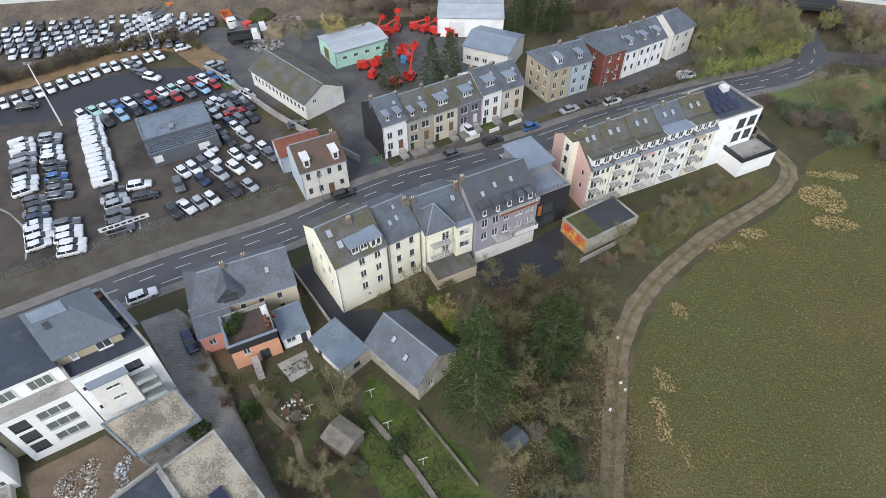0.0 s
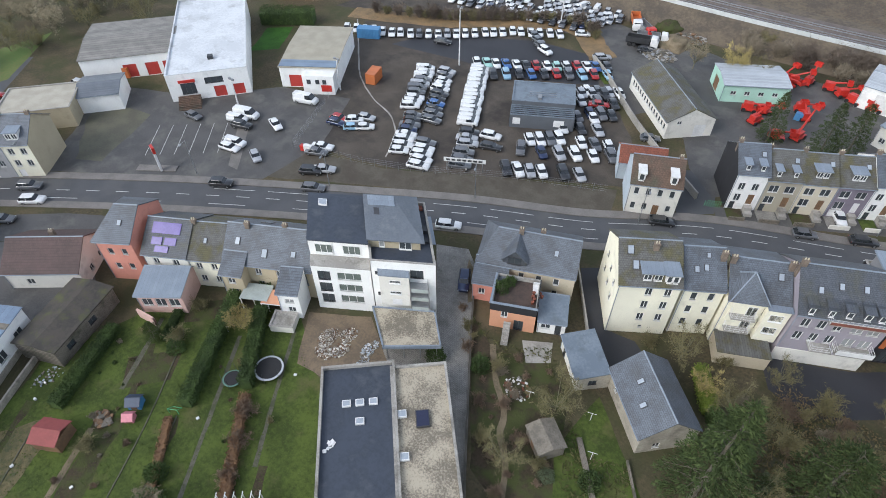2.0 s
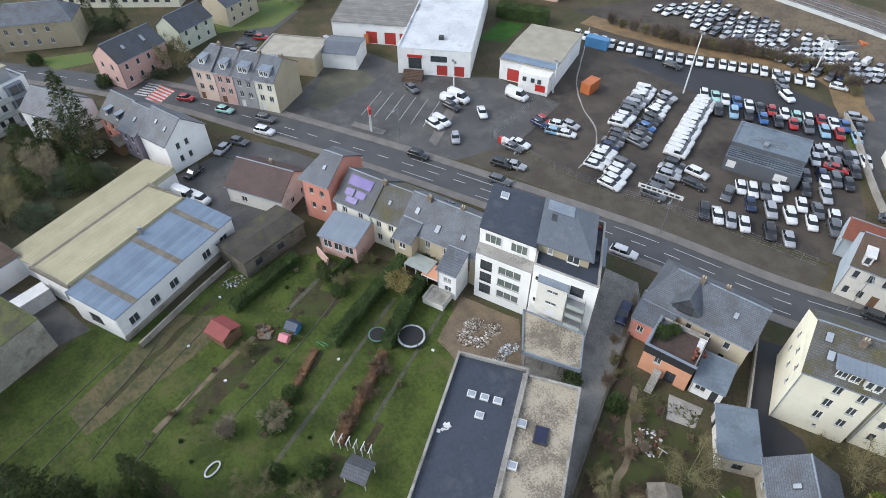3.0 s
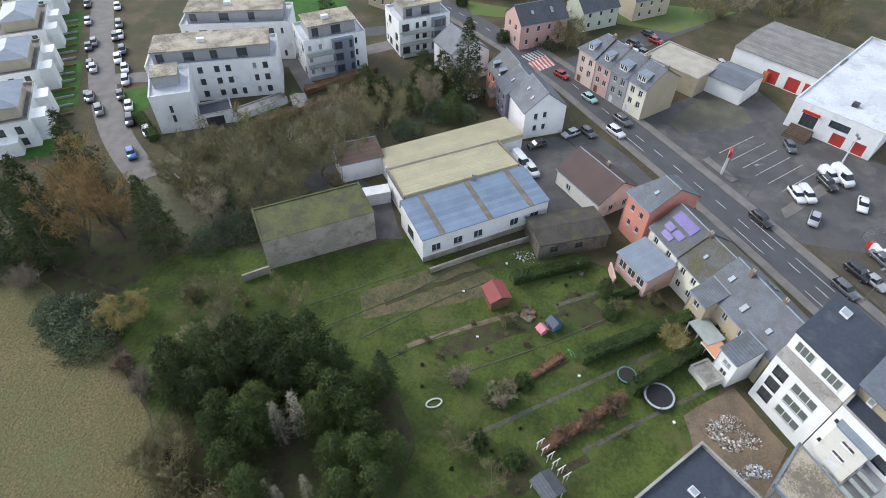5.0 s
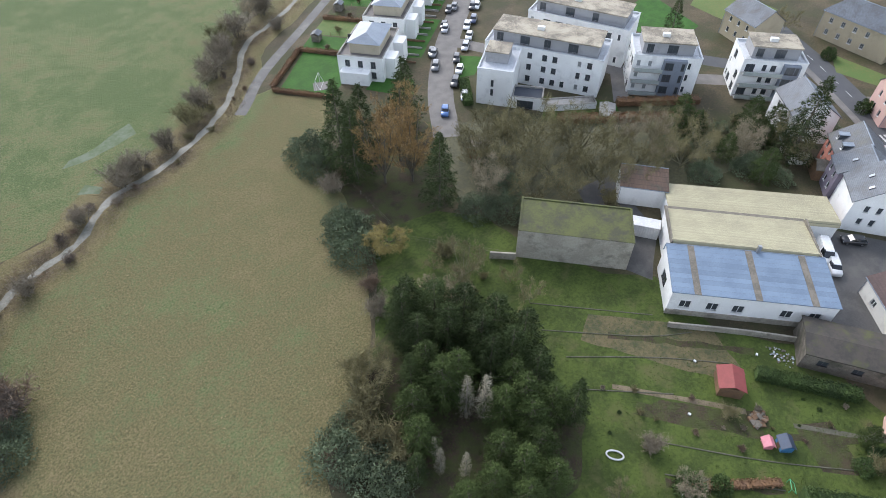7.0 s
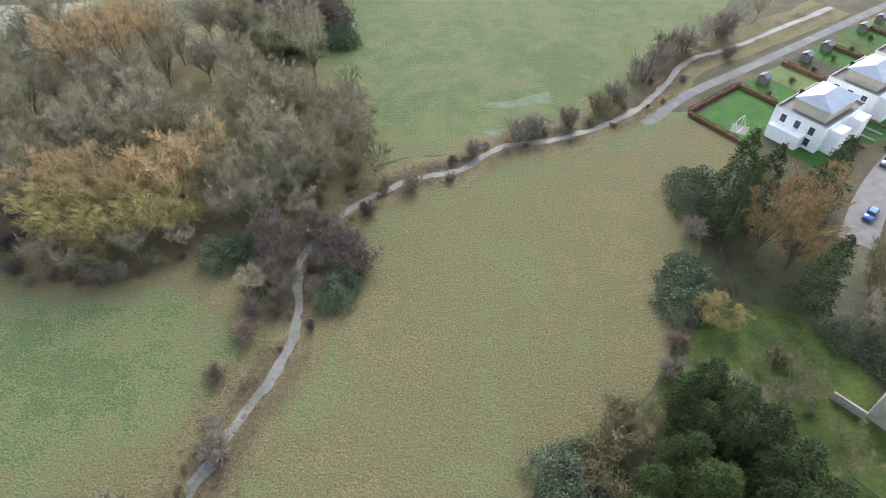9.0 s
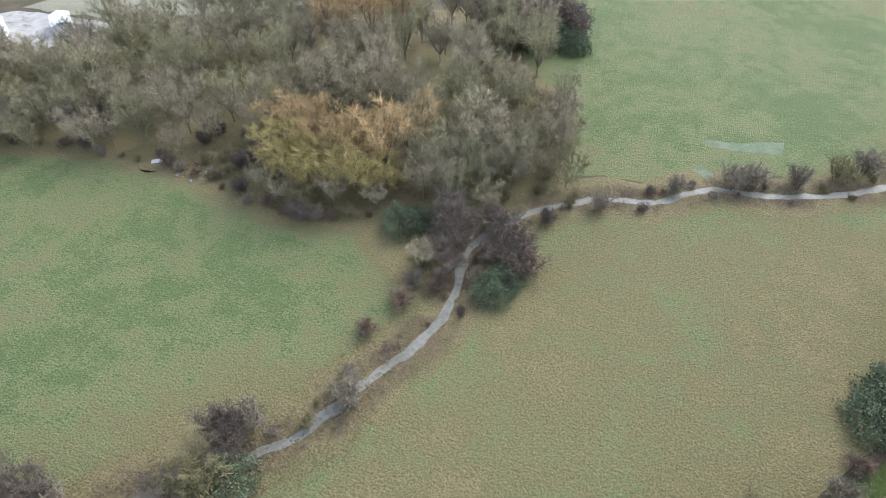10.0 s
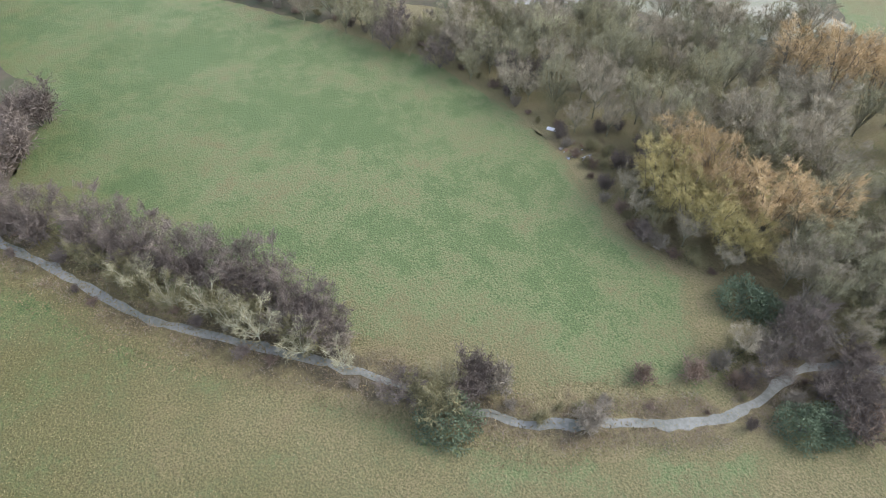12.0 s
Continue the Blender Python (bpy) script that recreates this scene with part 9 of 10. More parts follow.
sheet("driveway", [(-46.5, 53.5), (-41.5, 56.0), (-38.8, 54), (-27.4, 37.2), (-12.2, 15.7), (-15.5, 11.5), (-28.4, 31.5), (-34, 28.5), (-37.3, 30.7), (-43.1, 34.8), (-36.6, 41.4)], 0.0240, cobble, "grey cobbled driveway beside the flats", "path")
sheet("forecourt", [(-40.0, 54.2), (-35.2, 50.8), (-33.5, 48.5), (-34.5, 46.5), (-39.2, 52.6)], 0.0245, path_gravel, "gravel parking space before the orange house", "path")
sheet("rear_yard", [(4.2, 64.6), (15.5, 70.2), (25.2, 77.6), (21.0, 72.6), (20.5, 65), (12.5, 58.5), (7.0, 60)], 0.0235, new_asphalt, "black asphalt yard behind the apartment house", "ground", amp=0.2)
sheet("side_yard", [(-22.0, 66), (-15.6, 55.0), (-11.0, 55.8), (-6.0, 52.5), (-11, 48), (-16.5, 51.8), (-24.4, 64)], 0.0235, new_asphalt, "dark asphalt passage beside the yellow house", "ground", amp=0.2)
strip("garden_path", [(-27.0, 42.6), (-23.2, 38.0), (-19.5, 34.6), (-18.0, 31.5), (-15.5, 29.0), (-13.0, 24.5)], 0.8, 0.0235, path_gravel, "winding gravel garden path")
strip("ditch_wall", [(-9.8, 37.4), (-3.8, 30.4), (1.4, 23.0)], 0.7, 0, wall_stone, "low dark stone wall along the lawns", "wall", h=0.35)
strip("boundary_wall", [(-38.6, 54.0), (-27.2, 37.2), (-12.0, 15.5)], 0.25, 0, wall_stone, "low stone boundary wall beside the drive", "wall", h=0.7)
strip("boundary_wall", [(-24.8, 63.6), (-16.8, 52.4)], 0.25, 0, concrete, "concrete wall of the side passage", "wall", h=1.0)
strip("boundary_wall", [(-3.6, 38.4), (4.2, 28.2)], 0.25, 0, wall_stone, "low garden wall below the shed", "wall", h=0.5)
sheet("building_soil", [(-52.5, 29.8), (-44.3, 35.2), (-37.2, 30.8), (-41.2, 23.2), (-46.8, 22.4)], 0.0242, mat("wet_clay", (0.19, 0.14, 0.09), (0.125, 0.095, 0.065), fine=3, coarse=0.4), "churned clay behind the new flats", "ground", amp=0.3)
sheet("terrace_paving", [(-24.0, 45.8), (-20.2, 48.2), (-18.6, 45.0), (-21.4, 42.8)], 0.0238, concrete, "concrete slab terrace", "paving")


def heap(name, cx, cy, rx, ry, n, mats_, label, size=0.5, hgt=0.8):
    """A heap of loose pieces of several materials, one mesh a material."""
    t = thing(name, pose(cx, cy, 0.02), label, "heap", kind="stuff")
    for m in mats_:
        bm = bmesh.new()
        for _ in range(n // len(mats_)):
            a, r = crand.uniform(0, 6.28), math.sqrt(crand.random())
            x, y = math.cos(a) * r * rx, math.sin(a) * r * ry
            s = crand.uniform(0.4, 1.2) * size
            z = max(0.0, (1 - r) * hgt * crand.random())
            vs = box(bm, -s / 2, -s / 2 * crand.uniform(0.3, 1), 0, s / 2, s / 2 * crand.uniform(0.3, 1), s * crand.uniform(0.15, 0.5))
            bmesh.ops.transform(bm, matrix=pose(x, y, z, crand.uniform(-25, 25), crand.uniform(-25, 25), crand.uniform(0, 360)), verts=vs)
        tagged(part("pieces", bm, m, t), kind="stuff")
    return t


for x, y, rx, ry, n, sz in ((-46.6, 28.4, 1.3, 1.9, 420, 0.2), (-44.6, 30.6, 1.2, 1.4, 260, 0.22), (-45.2, 26.2, 1.6, 1.1, 300, 0.26), (-43.6, 28.0, 1.0, 1.6, 170, 0.3)):
    heap("rubble_heap", x, y, rx, ry, n, (wall_offwhite, concrete, wood_brown, wall_stained, tile_brown), "heap of white and brown building rubble", sz, 0.3)
for x, y, rx, ry, n, sz in ((-40.4, 30.6, 0.9, 1.8, 170, 0.28), (-39.6, 28.2, 0.7, 1.5, 120, 0.24)):
    heap("rubble_heap", x, y, rx, ry, n, (white_metal, grey_metal, wall_blue, wood_grey), "scattered building waste and sheets", sz, 0.25)
heap("scrap_heap", -45.2, 141.4, 4.0, 3.2, 260, (concrete, grey_metal, wood_grey, wall_stone), "stacked stones and scrap in the yard", 0.9, 1.6)
heap("scrap_heap", -42.5, 155.0, 4.5, 2.5, 160, (concrete, wood_brown, wall_stone), "pile of stones and timber", 1.0, 1.6)
heap("pot_group", -20.0, 38.5, 2.0, 1.8, 60, (tile_red, white_metal, concrete), "flower pots and ornaments in the garden", 0.35, 0.2)
heap("junk_heap", -72.2, -0.8, 1.4, 2.4, 60, (grey_metal, wood_grey, wall_blue, wall_stone), "junk lying beside the old shed", 0.32, 0.4)
heap("timber_heap", -60.2, 0.6, 1.3, 1.0, 50, (wood_brown, wood_grey), "stack of garden timber", 0.8, 0.6)
heap("junk_heap", 76.5, -80.0, 4.5, 3.0, 30, (wood_grey, grey_metal, wood_brown), "dumped boards at the edge of the wood", 0.7, 0.3)
bm = bmesh.new()
box(bm, -1.1, -0.6, 0, 1.1, 0.6, 0.12)
solid("white_board", bm, white_metal, pose(86.1, -80.6, 0.03, 0, 0, 35), "white board lying at the edge of the wood", "board")


def mound(name, x, y, r, h, material, label, seed=0):
    bm = bmesh.new()
    bmesh.ops.create_icosphere(bm, subdivisions=4, radius=1.0)
    for v in bm.verts:
        k = 1 + 0.3 * noise.noise(v.co * 1.7 + Vector((seed, 0, 0))) + 0.12 * noise.noise(v.co * 5)
        v.co = Vector((v.co.x * r * k, v.co.y * r * k, max(-0.2, v.co.z) * h * k))
    solid(name, bm, material, pose(x, y, 0), label, "mound", smooth=True)


mound("earth_mound", -44.5, 149.0, 4.2, 2.4, path_gravel, "brown mound of earth in the yard")
mound("earth_mound", -49.5, 157.0, 3.6, 2.0, garden_soil, "dark mound of soil in the yard", 4)
sheet("bend_lawn", [(74, 118.5), (86, 121.5), (97, 125.5), (108, 126), (112, 118), (101, 109.5), (84, 111.5), (74, 113.5)], 0.0092, meadow, "green verge beyond the road bend", "lawn", amp=0.6)
sheet("roadside_lawn", [(57, 121.0), (66, 125.2), (78, 129.2), (86, 133.2), (89.5, 138), (90, 147), (74, 147), (64, 139), (61, 128)], 0.0094, meadow, "grass strip under the roadside trees", "lawn", amp=0.4)
sheet("verge_path", [(93, 124.8), (112, 128.3), (125, 128.0), (125, 126.6), (112, 126.8), (94, 123.6)], 0.0104, path_gravel, "pale footpath along the side road", "path", amp=0.1)
mound("soil_patch_mound", 97.7, 120.4, 1.8, 0.2, mat("clay", (0.28, 0.15, 0.08), (0.2, 0.12, 0.07)), "patch of bare orange clay", 5)
mound("soil_patch_mound", 91.6, 117.3, 2.4, 0.3, mat("clay", (0.28, 0.15, 0.08), (0.2, 0.12, 0.07)), "patch of bare orange clay", 2)


def trampoline(x, y, r, net):
    t = thing("trampoline", pose(x, y, 0.02), "round black trampoline with pale rim on the lawn", "trampoline")
    bm = bmesh.new()
    tube(bm, (0, 0, 0.78), (0, 0, 0.8), r * 0.86, r * 0.86, 32)
    part("mat", bm, rubber, t)
    bm = bmesh.new()
    for k in range(32):
        a, b = k * math.tau / 32, (k + 1) * math.tau / 32
        q = [(math.cos(c) * rr, math.sin(c) * rr, 0.82) for c, rr in ((a, r * 0.87), (b, r * 0.87), (b, r), (a, r))]
        bm.faces.new([bm.verts.new(p) for p in q[::-1]])
        tube(bm, (math.cos(a) * r, math.sin(a) * r, 0.78), (math.cos(b) * r, math.sin(b) * r, 0.78), 0.04, 0.04, 4)
    part("rim_pad", bm, net, t)
    for k in range(6):
        bm = bmesh.new()
        a = k * math.tau / 6
        tube(bm, (math.cos(a) * r, math.sin(a) * r, 0), (math.cos(a) * r, math.sin(a) * r, 2.4), 0.03, 0.03, 6)
        part("pole", bm, dark_metal, t)


trampoline(-48.8, 19.2, 2.05, plain("pad_grey", (0.45, 0.47, 0.5))), trampoline(-51.4, 15.0, 1.35, plain("pad_green", (0.10, 0.2, 0.16)))


def hut(x, y, heading, w, d, h, rise, wall, roof, label, name="garden_hut", openfront=False):
    t = thing(name, pose(x, y, 0.02, 0, 0, heading), label, "hut")
    if openfront:
        for a in (-w / 2 + 0.1, w / 2 - 0.1):
            for b in (-d / 2 + 0.1, d / 2 - 0.1):
                bm = bmesh.new()
                tube(bm, (a, b, 0), (a, b, h), 0.06, 0.06, 6)
                part("post", bm, white_metal, t)
    else:
        block(t, "wall", wall, -w / 2, -d / 2, 0, w / 2, d / 2, h)
        block(t, "door", wood_brown, -0.4, -d / 2 - 0.03, 0, 0.4, -d / 2, min(1.9, h - 0.1))
    bm = roof_mesh(w, d, h, rise, 0, 0, 0.25, 0.5, 0.08)
    bmesh.ops.translate(bm, verts=bm.verts, vec=(-w / 2, -d / 2, 0))
    part("roof", bm, roof, t)
    return t


hut(-62.2, -4.6, 30, 3.6, 3.2, 2.0, 0.7, wood_brown, plain("red_felt", (0.25, 0.055, 0.05), 0.7), "small shed with red felt roof")
hut(-58.6, 4.6, 40, 1.7, 1.5, 1.2, 0.6, blue_paint, plain("navy_roof", (0.04, 0.06, 0.10)), "small blue childrens playhouse", "playhouse")
hut(-57.3, 2.9, 40, 1.2, 1.1, 0.9, 0.5, pink_plastic, pink_plastic, "small pink plastic childrens playhouse", "playhouse")
hut(-33.2, 4.6, 40, 3.0, 2.6, 2.2, 0.5, wood_grey, slate_dark, "open garden shelter with dark roof", "garden_shelter", True)
hut(-12.9, 34.0, -35, 4.0, 3.4, 2.1, 0.5, wood_grey, wood_grey, "grey weathered wooden shed")
hut(9.0, 33.6, 40, 2.6, 2.2, 1.6, 0.5, wood_grey, slate_dark, "small dark garden shed")
hut(-79.8, -65.5, 20, 4.0, 3.2, 2.2, 0.9, wood_brown, wood_grey, "brown wooden hut among the trees")
hut(-122.3, -17.4, 40, 5.0, 3.4, 2.4, 0.9, wall_offwhite, tile_brown, "small white shed with brown roof")
hut(-110.2, -53.6, 30, 5.5, 3.0, 1.2, 0.3, concrete, concrete, "pale concrete shelter roof")
hut(-120.0, -10.6, -62, 5.0, 3.6, 2.6, 0.9, wood_brown, wood_grey, "wooden lean-to behind the red house")


def goal(x, y, heading, w, h, material, label):
    t = thing("goal", pose(x, y, 0.02, 0, 0, heading), label, "goal")
    bm = bmesh.new()
    for a, b in (((-w / 2, 0, 0), (-w / 2, 0, h)), ((w / 2, 0, 0), (w / 2, 0, h)), ((-w / 2, 0, h), (w / 2, 0, h)), ((-w / 2, 0, h), (-w / 2, 0.9, 0)), ((w / 2, 0, h), (w / 2, 0.9, 0)), ((-w / 2, 0.9, 0), (w / 2, 0.9, 0))):
        tube(bm, a, b, 0.05, 0.05, 6)
    part("goal_frame", bm, material, t)


goal(-59.9, 19.2, 35, 2.0, 1.2, white_metal, "small white football goal on the lawn"), goal(-53.6, 7.0, 30, 1.3, 1.0, green_paint, "small green frame goal")


def pergola(a, b):
    t = thing("pergola", along(a, b), "white wooden pergola beside the bed", "pergola")
    L = (Vector(b) - Vector(a)).length
    for k in range(6):
        for yy in (0, 0.7):
            bm = bmesh.new()
            tube(bm, (k * L / 5, yy, 0), (k * L / 5, yy, 2.0), 0.06, 0.06, 6)
            part("post", bm, white_metal, t)
        block(t, "cross_beam", white_metal, k * L / 5 - 0.05, -0.3, 2.0, k * L / 5 + 0.05, 1.0, 2.1)


pergola((-38.6, 3.2), (-34.8, 6.6))
bm = bmesh.new()
for k in range(20):
    a, b = k * math.tau / 20, (k + 1) * math.tau / 20
    tube(bm, (math.cos(a) * 0.6, math.sin(a) * 1.1, 0.15), (math.cos(b) * 0.6, math.sin(b) * 1.1, 0.15), 0.12, 0.12, 6)
solid("garden_tub", bm, white_metal, pose(-42.7, -10.9, 0.02, 0, 0, 30), "white oval tub rim on the lawn", "tub")


def t_post(x, y):
    t = thing("washing_line_post", pose(x, y, 0.02, 0, 0, 20), "white T-shaped washing line post on the lawn", "post")
    bm = bmesh.new()
    tube(bm, (0, 0, 0), (0, 0, 1.9), 0.04, 0.04, 6), tube(bm, (-0.6, 0, 1.9), (0.6, 0, 1.9), 0.035, 0.035, 6)
    part("post", bm, white_metal, t)


for x, y in ((-7.3, 35.8), (-2.6, 30.9), (-9.9, 40.5), (-17.9, 38.2)):
    t_post(x, y)


def lamp_post(x, y, h, heading, arm=1.6, label="grey street lamp on a slim pole"):
    t = thing("street_lamp", pose(x, y, 0.02, 0, 0, heading), label, "street lamp", group="street lamps")
    bm = bmesh.new()
    tube(bm, (0, 0, 0), (0, 0, h), 0.09, 0.05, 8)
    part("pole", bm, grey_metal, t)
    bm = bmesh.new()
    tube(bm, (0, 0, h), (arm, 0, h + 0.3), 0.04, 0.035, 6)
    a = part("arm", bm, grey_metal, t)
    block(a, "lamp_head", grey_metal, arm - 0.1, -0.15, h + 0.2, arm + 0.6, 0.15, h + 0.36)


for x, y, hd in ((-48.6, 67.4, -62), (-72.4, 53.0, -60), (-95.5, 39.5, -57), (-22, 80.4, -62), (12, 102.5, -62), (35.5, 114.5, -62), (62, 124.8, -65), (-120, 20.5, -50)):
    lamp_post(x, y, 7.8, hd)


def mast(x, y, h):
    t = thing("light_mast", pose(x, y, 0.02), "tall pale floodlight mast in the car lot", "mast")
    bm = bmesh.new()
    tube(bm, (0, 0, 0), (0, 0, h), 0.2, 0.1, 10)
    part("pole", bm, white_metal, t)
    for s in (-0.5, 0.5):
        block(t, "floodlight", grey_metal, s - 0.3, -0.2, h, s + 0.3, 0.2, h + 0.4)


mast(-82.0, 106.0, 14.2), mast(-73.8, 141.0, 8.0), mast(-108.6, 59.6, 7.0), mast(-96.6, 79.4, 7.5)


def fence(pts, h, material, label, step=2.5, rails=4, name="fence"):
    """Posts and wires along a plan line."""
    t = thing(name, Matrix(), label, "fence")
    P = [Vector(p) for p in pts]
    for a, b in zip(P, P[1:]):
        n = max(1, round((b - a).length / step))
        for k in range(n):
            p = a.lerp(b, k / n)
            bm = bmesh.new()
            tube(bm, (p.x, p.y, 0), (p.x, p.y, h), 0.035, 0.035, 5)
            part("post", bm, material, t)
        bm = bmesh.new()
        for r in range(rails):
            z = h * (r + 1) / rails - 0.05
            tube(bm, (a.x, a.y, z), (b.x, b.y, z), 0.014, 0.014, 3)
        part("wire", bm, material, t)


fence([(-87.5, 57.2), (-72.1, 61.8), (-61.2, 67.2), (-50.5, 73.8), (-45.4, 76.8), (-30.3, 84.0)], 1.8, grey_metal, "grey mesh fence round the car lot")
fence([(-87.5, 57.2), (-91.5, 66), (-98, 79.5)], 1.8, grey_metal, "grey fence between car parks")
fence([(-61.5, -42.5), (-52, -59), (-58, -88)], 1.2, wood_grey, "weathered post fence at the field edge", rails=2)
fence([(-64.3, -113.2), (-74.6, -101.8), (-80.7, -100.5)], 1.2, wood_brown, "low garden fence of the estate", rails=3)
fence([(14, 33), (17.5, 46), (21, 55), (25, 62)], 1.3, wood_grey, "old wire fence beside the track", rails=3)
fence([(-12.5, 16), (-5, 5)], 1.4, grey_metal, "wire fence at the drive")
strip("concrete_wall", [(-57.0, 128.6), (-49.5, 122.0), (-34.8, 107.3), (-16.4, 92.6)], 0.3, 0, concrete, "long pale concrete wall between the yards", "wall", h=1.6)
strip("green_strip", [(-56.0, 126.6), (-48.8, 120.4)], 1.4, 0.0255, lawn, "grass strip along the concrete wall", "verge")
fence([(-14.5, 91.8), (-11.8, 93.2)], 1.4, green_paint, "green and white gate panels", step=0.4, rails=2, name="gate")
strip("pale_track", [(-120.7, 109.4), (-106, 95), (-97.5, 87), (-88.2, 81.5), (-80.0, 78.5), (-73.5, 73.0), (-70.4, 66.5)], 0.35, 0.0262, concrete, "pale kerb line across the gravel")
strip("lot_wall", [(-75.6, 108.6), (-61.0, 82.5), (-54.6, 72.5)], 0.3, 0, concrete, "low concrete barrier along the vans", "wall", h=0.6)
t = thing("banner_sign", along((-58.6, 70.6), (-51.4, 74.8)), "long white sign board on posts with grey lettering", "sign")
block(t, "board", white_metal, 0, -0.05, 2.2, 8.2, 0.05, 3.1)
for k in range(7):
    block(t, "text_bar", dark_metal, 0.5 + k * 1.05, -0.07, 2.45, 1.25 + k * 1.05, -0.055, 2.85)
for x in (0.6, 7.6):
    block(t, "post", grey_metal, x - 0.06, 0.05, 0, x + 0.06, 0.17, 3.0)
t = thing("pylon_sign", pose(-102.0, 35.8, 0.1, 0, 0, -15), "white and red pylon sign on the kerbed islet", "sign")
block(t, "pillar", white_metal, -0.45, -0.2, 0, 0.45, 0.2, 4.3)
block(t, "head", red_paint, -0.8, -0.25, 4.3, 0.8, 0.25, 5.6)
block(t, "text_bar", white_metal, -0.55, -0.28, 4.7, 0.55, -0.255, 5.1)
bm = bmesh.new()
for k in range(6):
    vs = box(bm, k * 2.9, 0, 0.024, k * 2.9 + 0.1, 11.0, 0.0265)
solid("bay_marking", bm, white_line, along((-116.5, 45.8), (-105.5, 54.6)) @ pose(0, -12, 0, 0, 0, 4), "faded white parking bay lines", "road marking", kind="structure")
sheet("pale_apron", [(-108.5, 60.5), (-105.5, 61), (-92, 47), (-90.5, 45.2), (-93, 45)], 0.0268, pavement_mat, "pale paved strip between car parks", "paving")


def container(x, y, heading, material, label, ln=6.0):
    t = thing("container", pose(x, y, 0.02, 0, 0, heading), label, "container")
    bm = bmesh.new()
    rib = [(k * 0.4 + d, o) for k in range(int(ln / 0.4)) for d, o in ((0.0, 1.2), (0.1, 1.25), (0.28, 1.25), (0.38, 1.2))] + [(ln, 1.2)]
    prism(bm, [(x, -y) for x, y in rib] + rib[::-1], 0, 2.5)
    part("body", bm, material, t)
    block(t, "roof", material, -0.02, -1.22, 2.5, ln + 0.02, 1.22, 2.56)


container(-113.0, 102.0, 30, blue_paint, "blue steel shipping container"), container(-149.6, 47.2, 30, blue_paint, "blue shipping container by the hall"), container(-146.0, 49.6, 30, orange_paint, "orange-red shipping container by the hall")
container(-94.2, 89.6, -70, orange_paint, "orange skip container in the gravel lot", 4.4), container(-80.4, -32.0, 116, white_metal, "white caravan body beside the garage", 6.0)
t = thing("gate_cabinet", pose(-84.9, 58.0, 0.02, 0, 0, 15), "small red and white gate cabinet beside the fence", "cabinet")
block(t, "body", white_metal, 0, -0.4, 0, 1.8, 0.4, 1.5)
block(t, "red_panel", red_paint, -0.9, -0.4, 0, -0.01, 0.4, 1.2)


def lift(x, y, heading, up, reach):
    """A red boom lift: chassis, wheels, turret, boom and basket."""
    t = thing("boom_lift", pose(x, y, 0.02, 0, 0, heading), "bright red boom lift machine in the yard", "machine", group="red machines")
    block(t, "chassis", red_paint, -1.6, -0.9, 0.4, 1.6, 0.9, 0.9)
    block(t, "turret", red_paint, -1.4, -0.7, 0.9, 0.6, 0.7, 2.0)
    bm = bmesh.new()
    tube(bm, (0, -0.16, 0), (0, 0.16, 0), 0.45, 0.45, 12)
    wm = mesh_of("wheel", bm, rubber)
    for a in (-1.1, 1.1):
        for s in (-1, 1):
            w = new("wheel", wm)
            w.parent, w.location = t, (a, s * 0.95, 0.45)
    bm = bmesh.new()
    tube(bm, (-0.8, 0, 1.8), (reach, 0, 1.8 + up), 0.26, 0.16, 6)
    b = part("boom", bm, red_paint, t)
    bm = bmesh.new()
    tray = [(-0.2, -0.8), (0.9, -0.8), (0.9, 0.8), (-0.2, 0.8)]
    rings = [[bm.verts.new((reach + 0.35 + (x - 0.35) * s, y * s, z + up)) for x, y in tray] for s, z in ((1.0, 1.4), (1.0, 2.2), (0.92, 2.2), (0.92, 1.5))]
    bm.faces.new(rings[0][::-1]), bm.faces.new(rings[3])
    for p, q in zip(rings, rings[1:]):
        for k in range(4):
            bm.faces.new((p[k], p[(k + 1) % 4], q[(k + 1) % 4], q[k]))
    part("basket", bm, red_paint, b)


for x, y, hd, up, rc in ((-14.6, 148.0, 20, 1.6, 2.6), (-12.0, 149.6, 80, 2.6, 1.6), (-15.5, 145.5, -30, 0.8, 3.0), (-16.8, 147.6, 60, 1.8, 2.0), (-7.2, 149.8, 10, 0.8, 3), (-4.2, 148.6, 40, 0.3, 3.4), (-1.6, 147.0, -20, 0.5, 3.0), (-19.0, 129.4, 15, 0.3, 3.0), (-16.2, 130.2, 30, 0.4, 3.0), (-16.4, 125.4, 70, 0.9, 1.5), (-7.4, 124.6, 75, 4.8, 2.4), (-8.6, 133.4, 120, 0.9, 2.0), (-9.8, 136.2, 20, 0.4, 3.0), (-11, 121.8, 20, 0.3, 2.4), (2.5, 146.2, 10, 0.3, 3.0)):
    lift(x, y, hd, up, rc)
block(thing("machine_crate", pose(-9.4, 132.4, 0.02), "blue machine part standing in the yard", "machine"), "body", blue_paint, -0.8, -0.6, 0, 0.8, 0.6, 1.6)

# roof details of the flat annexes
def on_annex(name, x, y, w, d, h, heading=-45.5, panel=False, label="white framed roof light on the flat roof"):
    t = thing(name, pose(x, y, 4.0, 0, 0, heading), label, "roof light")
    block(t, "frame", dark_frame if panel else white_metal, -w / 2, -d / 2, 0, w / 2, d / 2, h)
    block(t, "pane", solar if panel else sky_glass, -w / 2 + 0.12, -d / 2 + 0.12, h, w / 2 - 0.12, d / 2 - 0.12, h + 0.03)


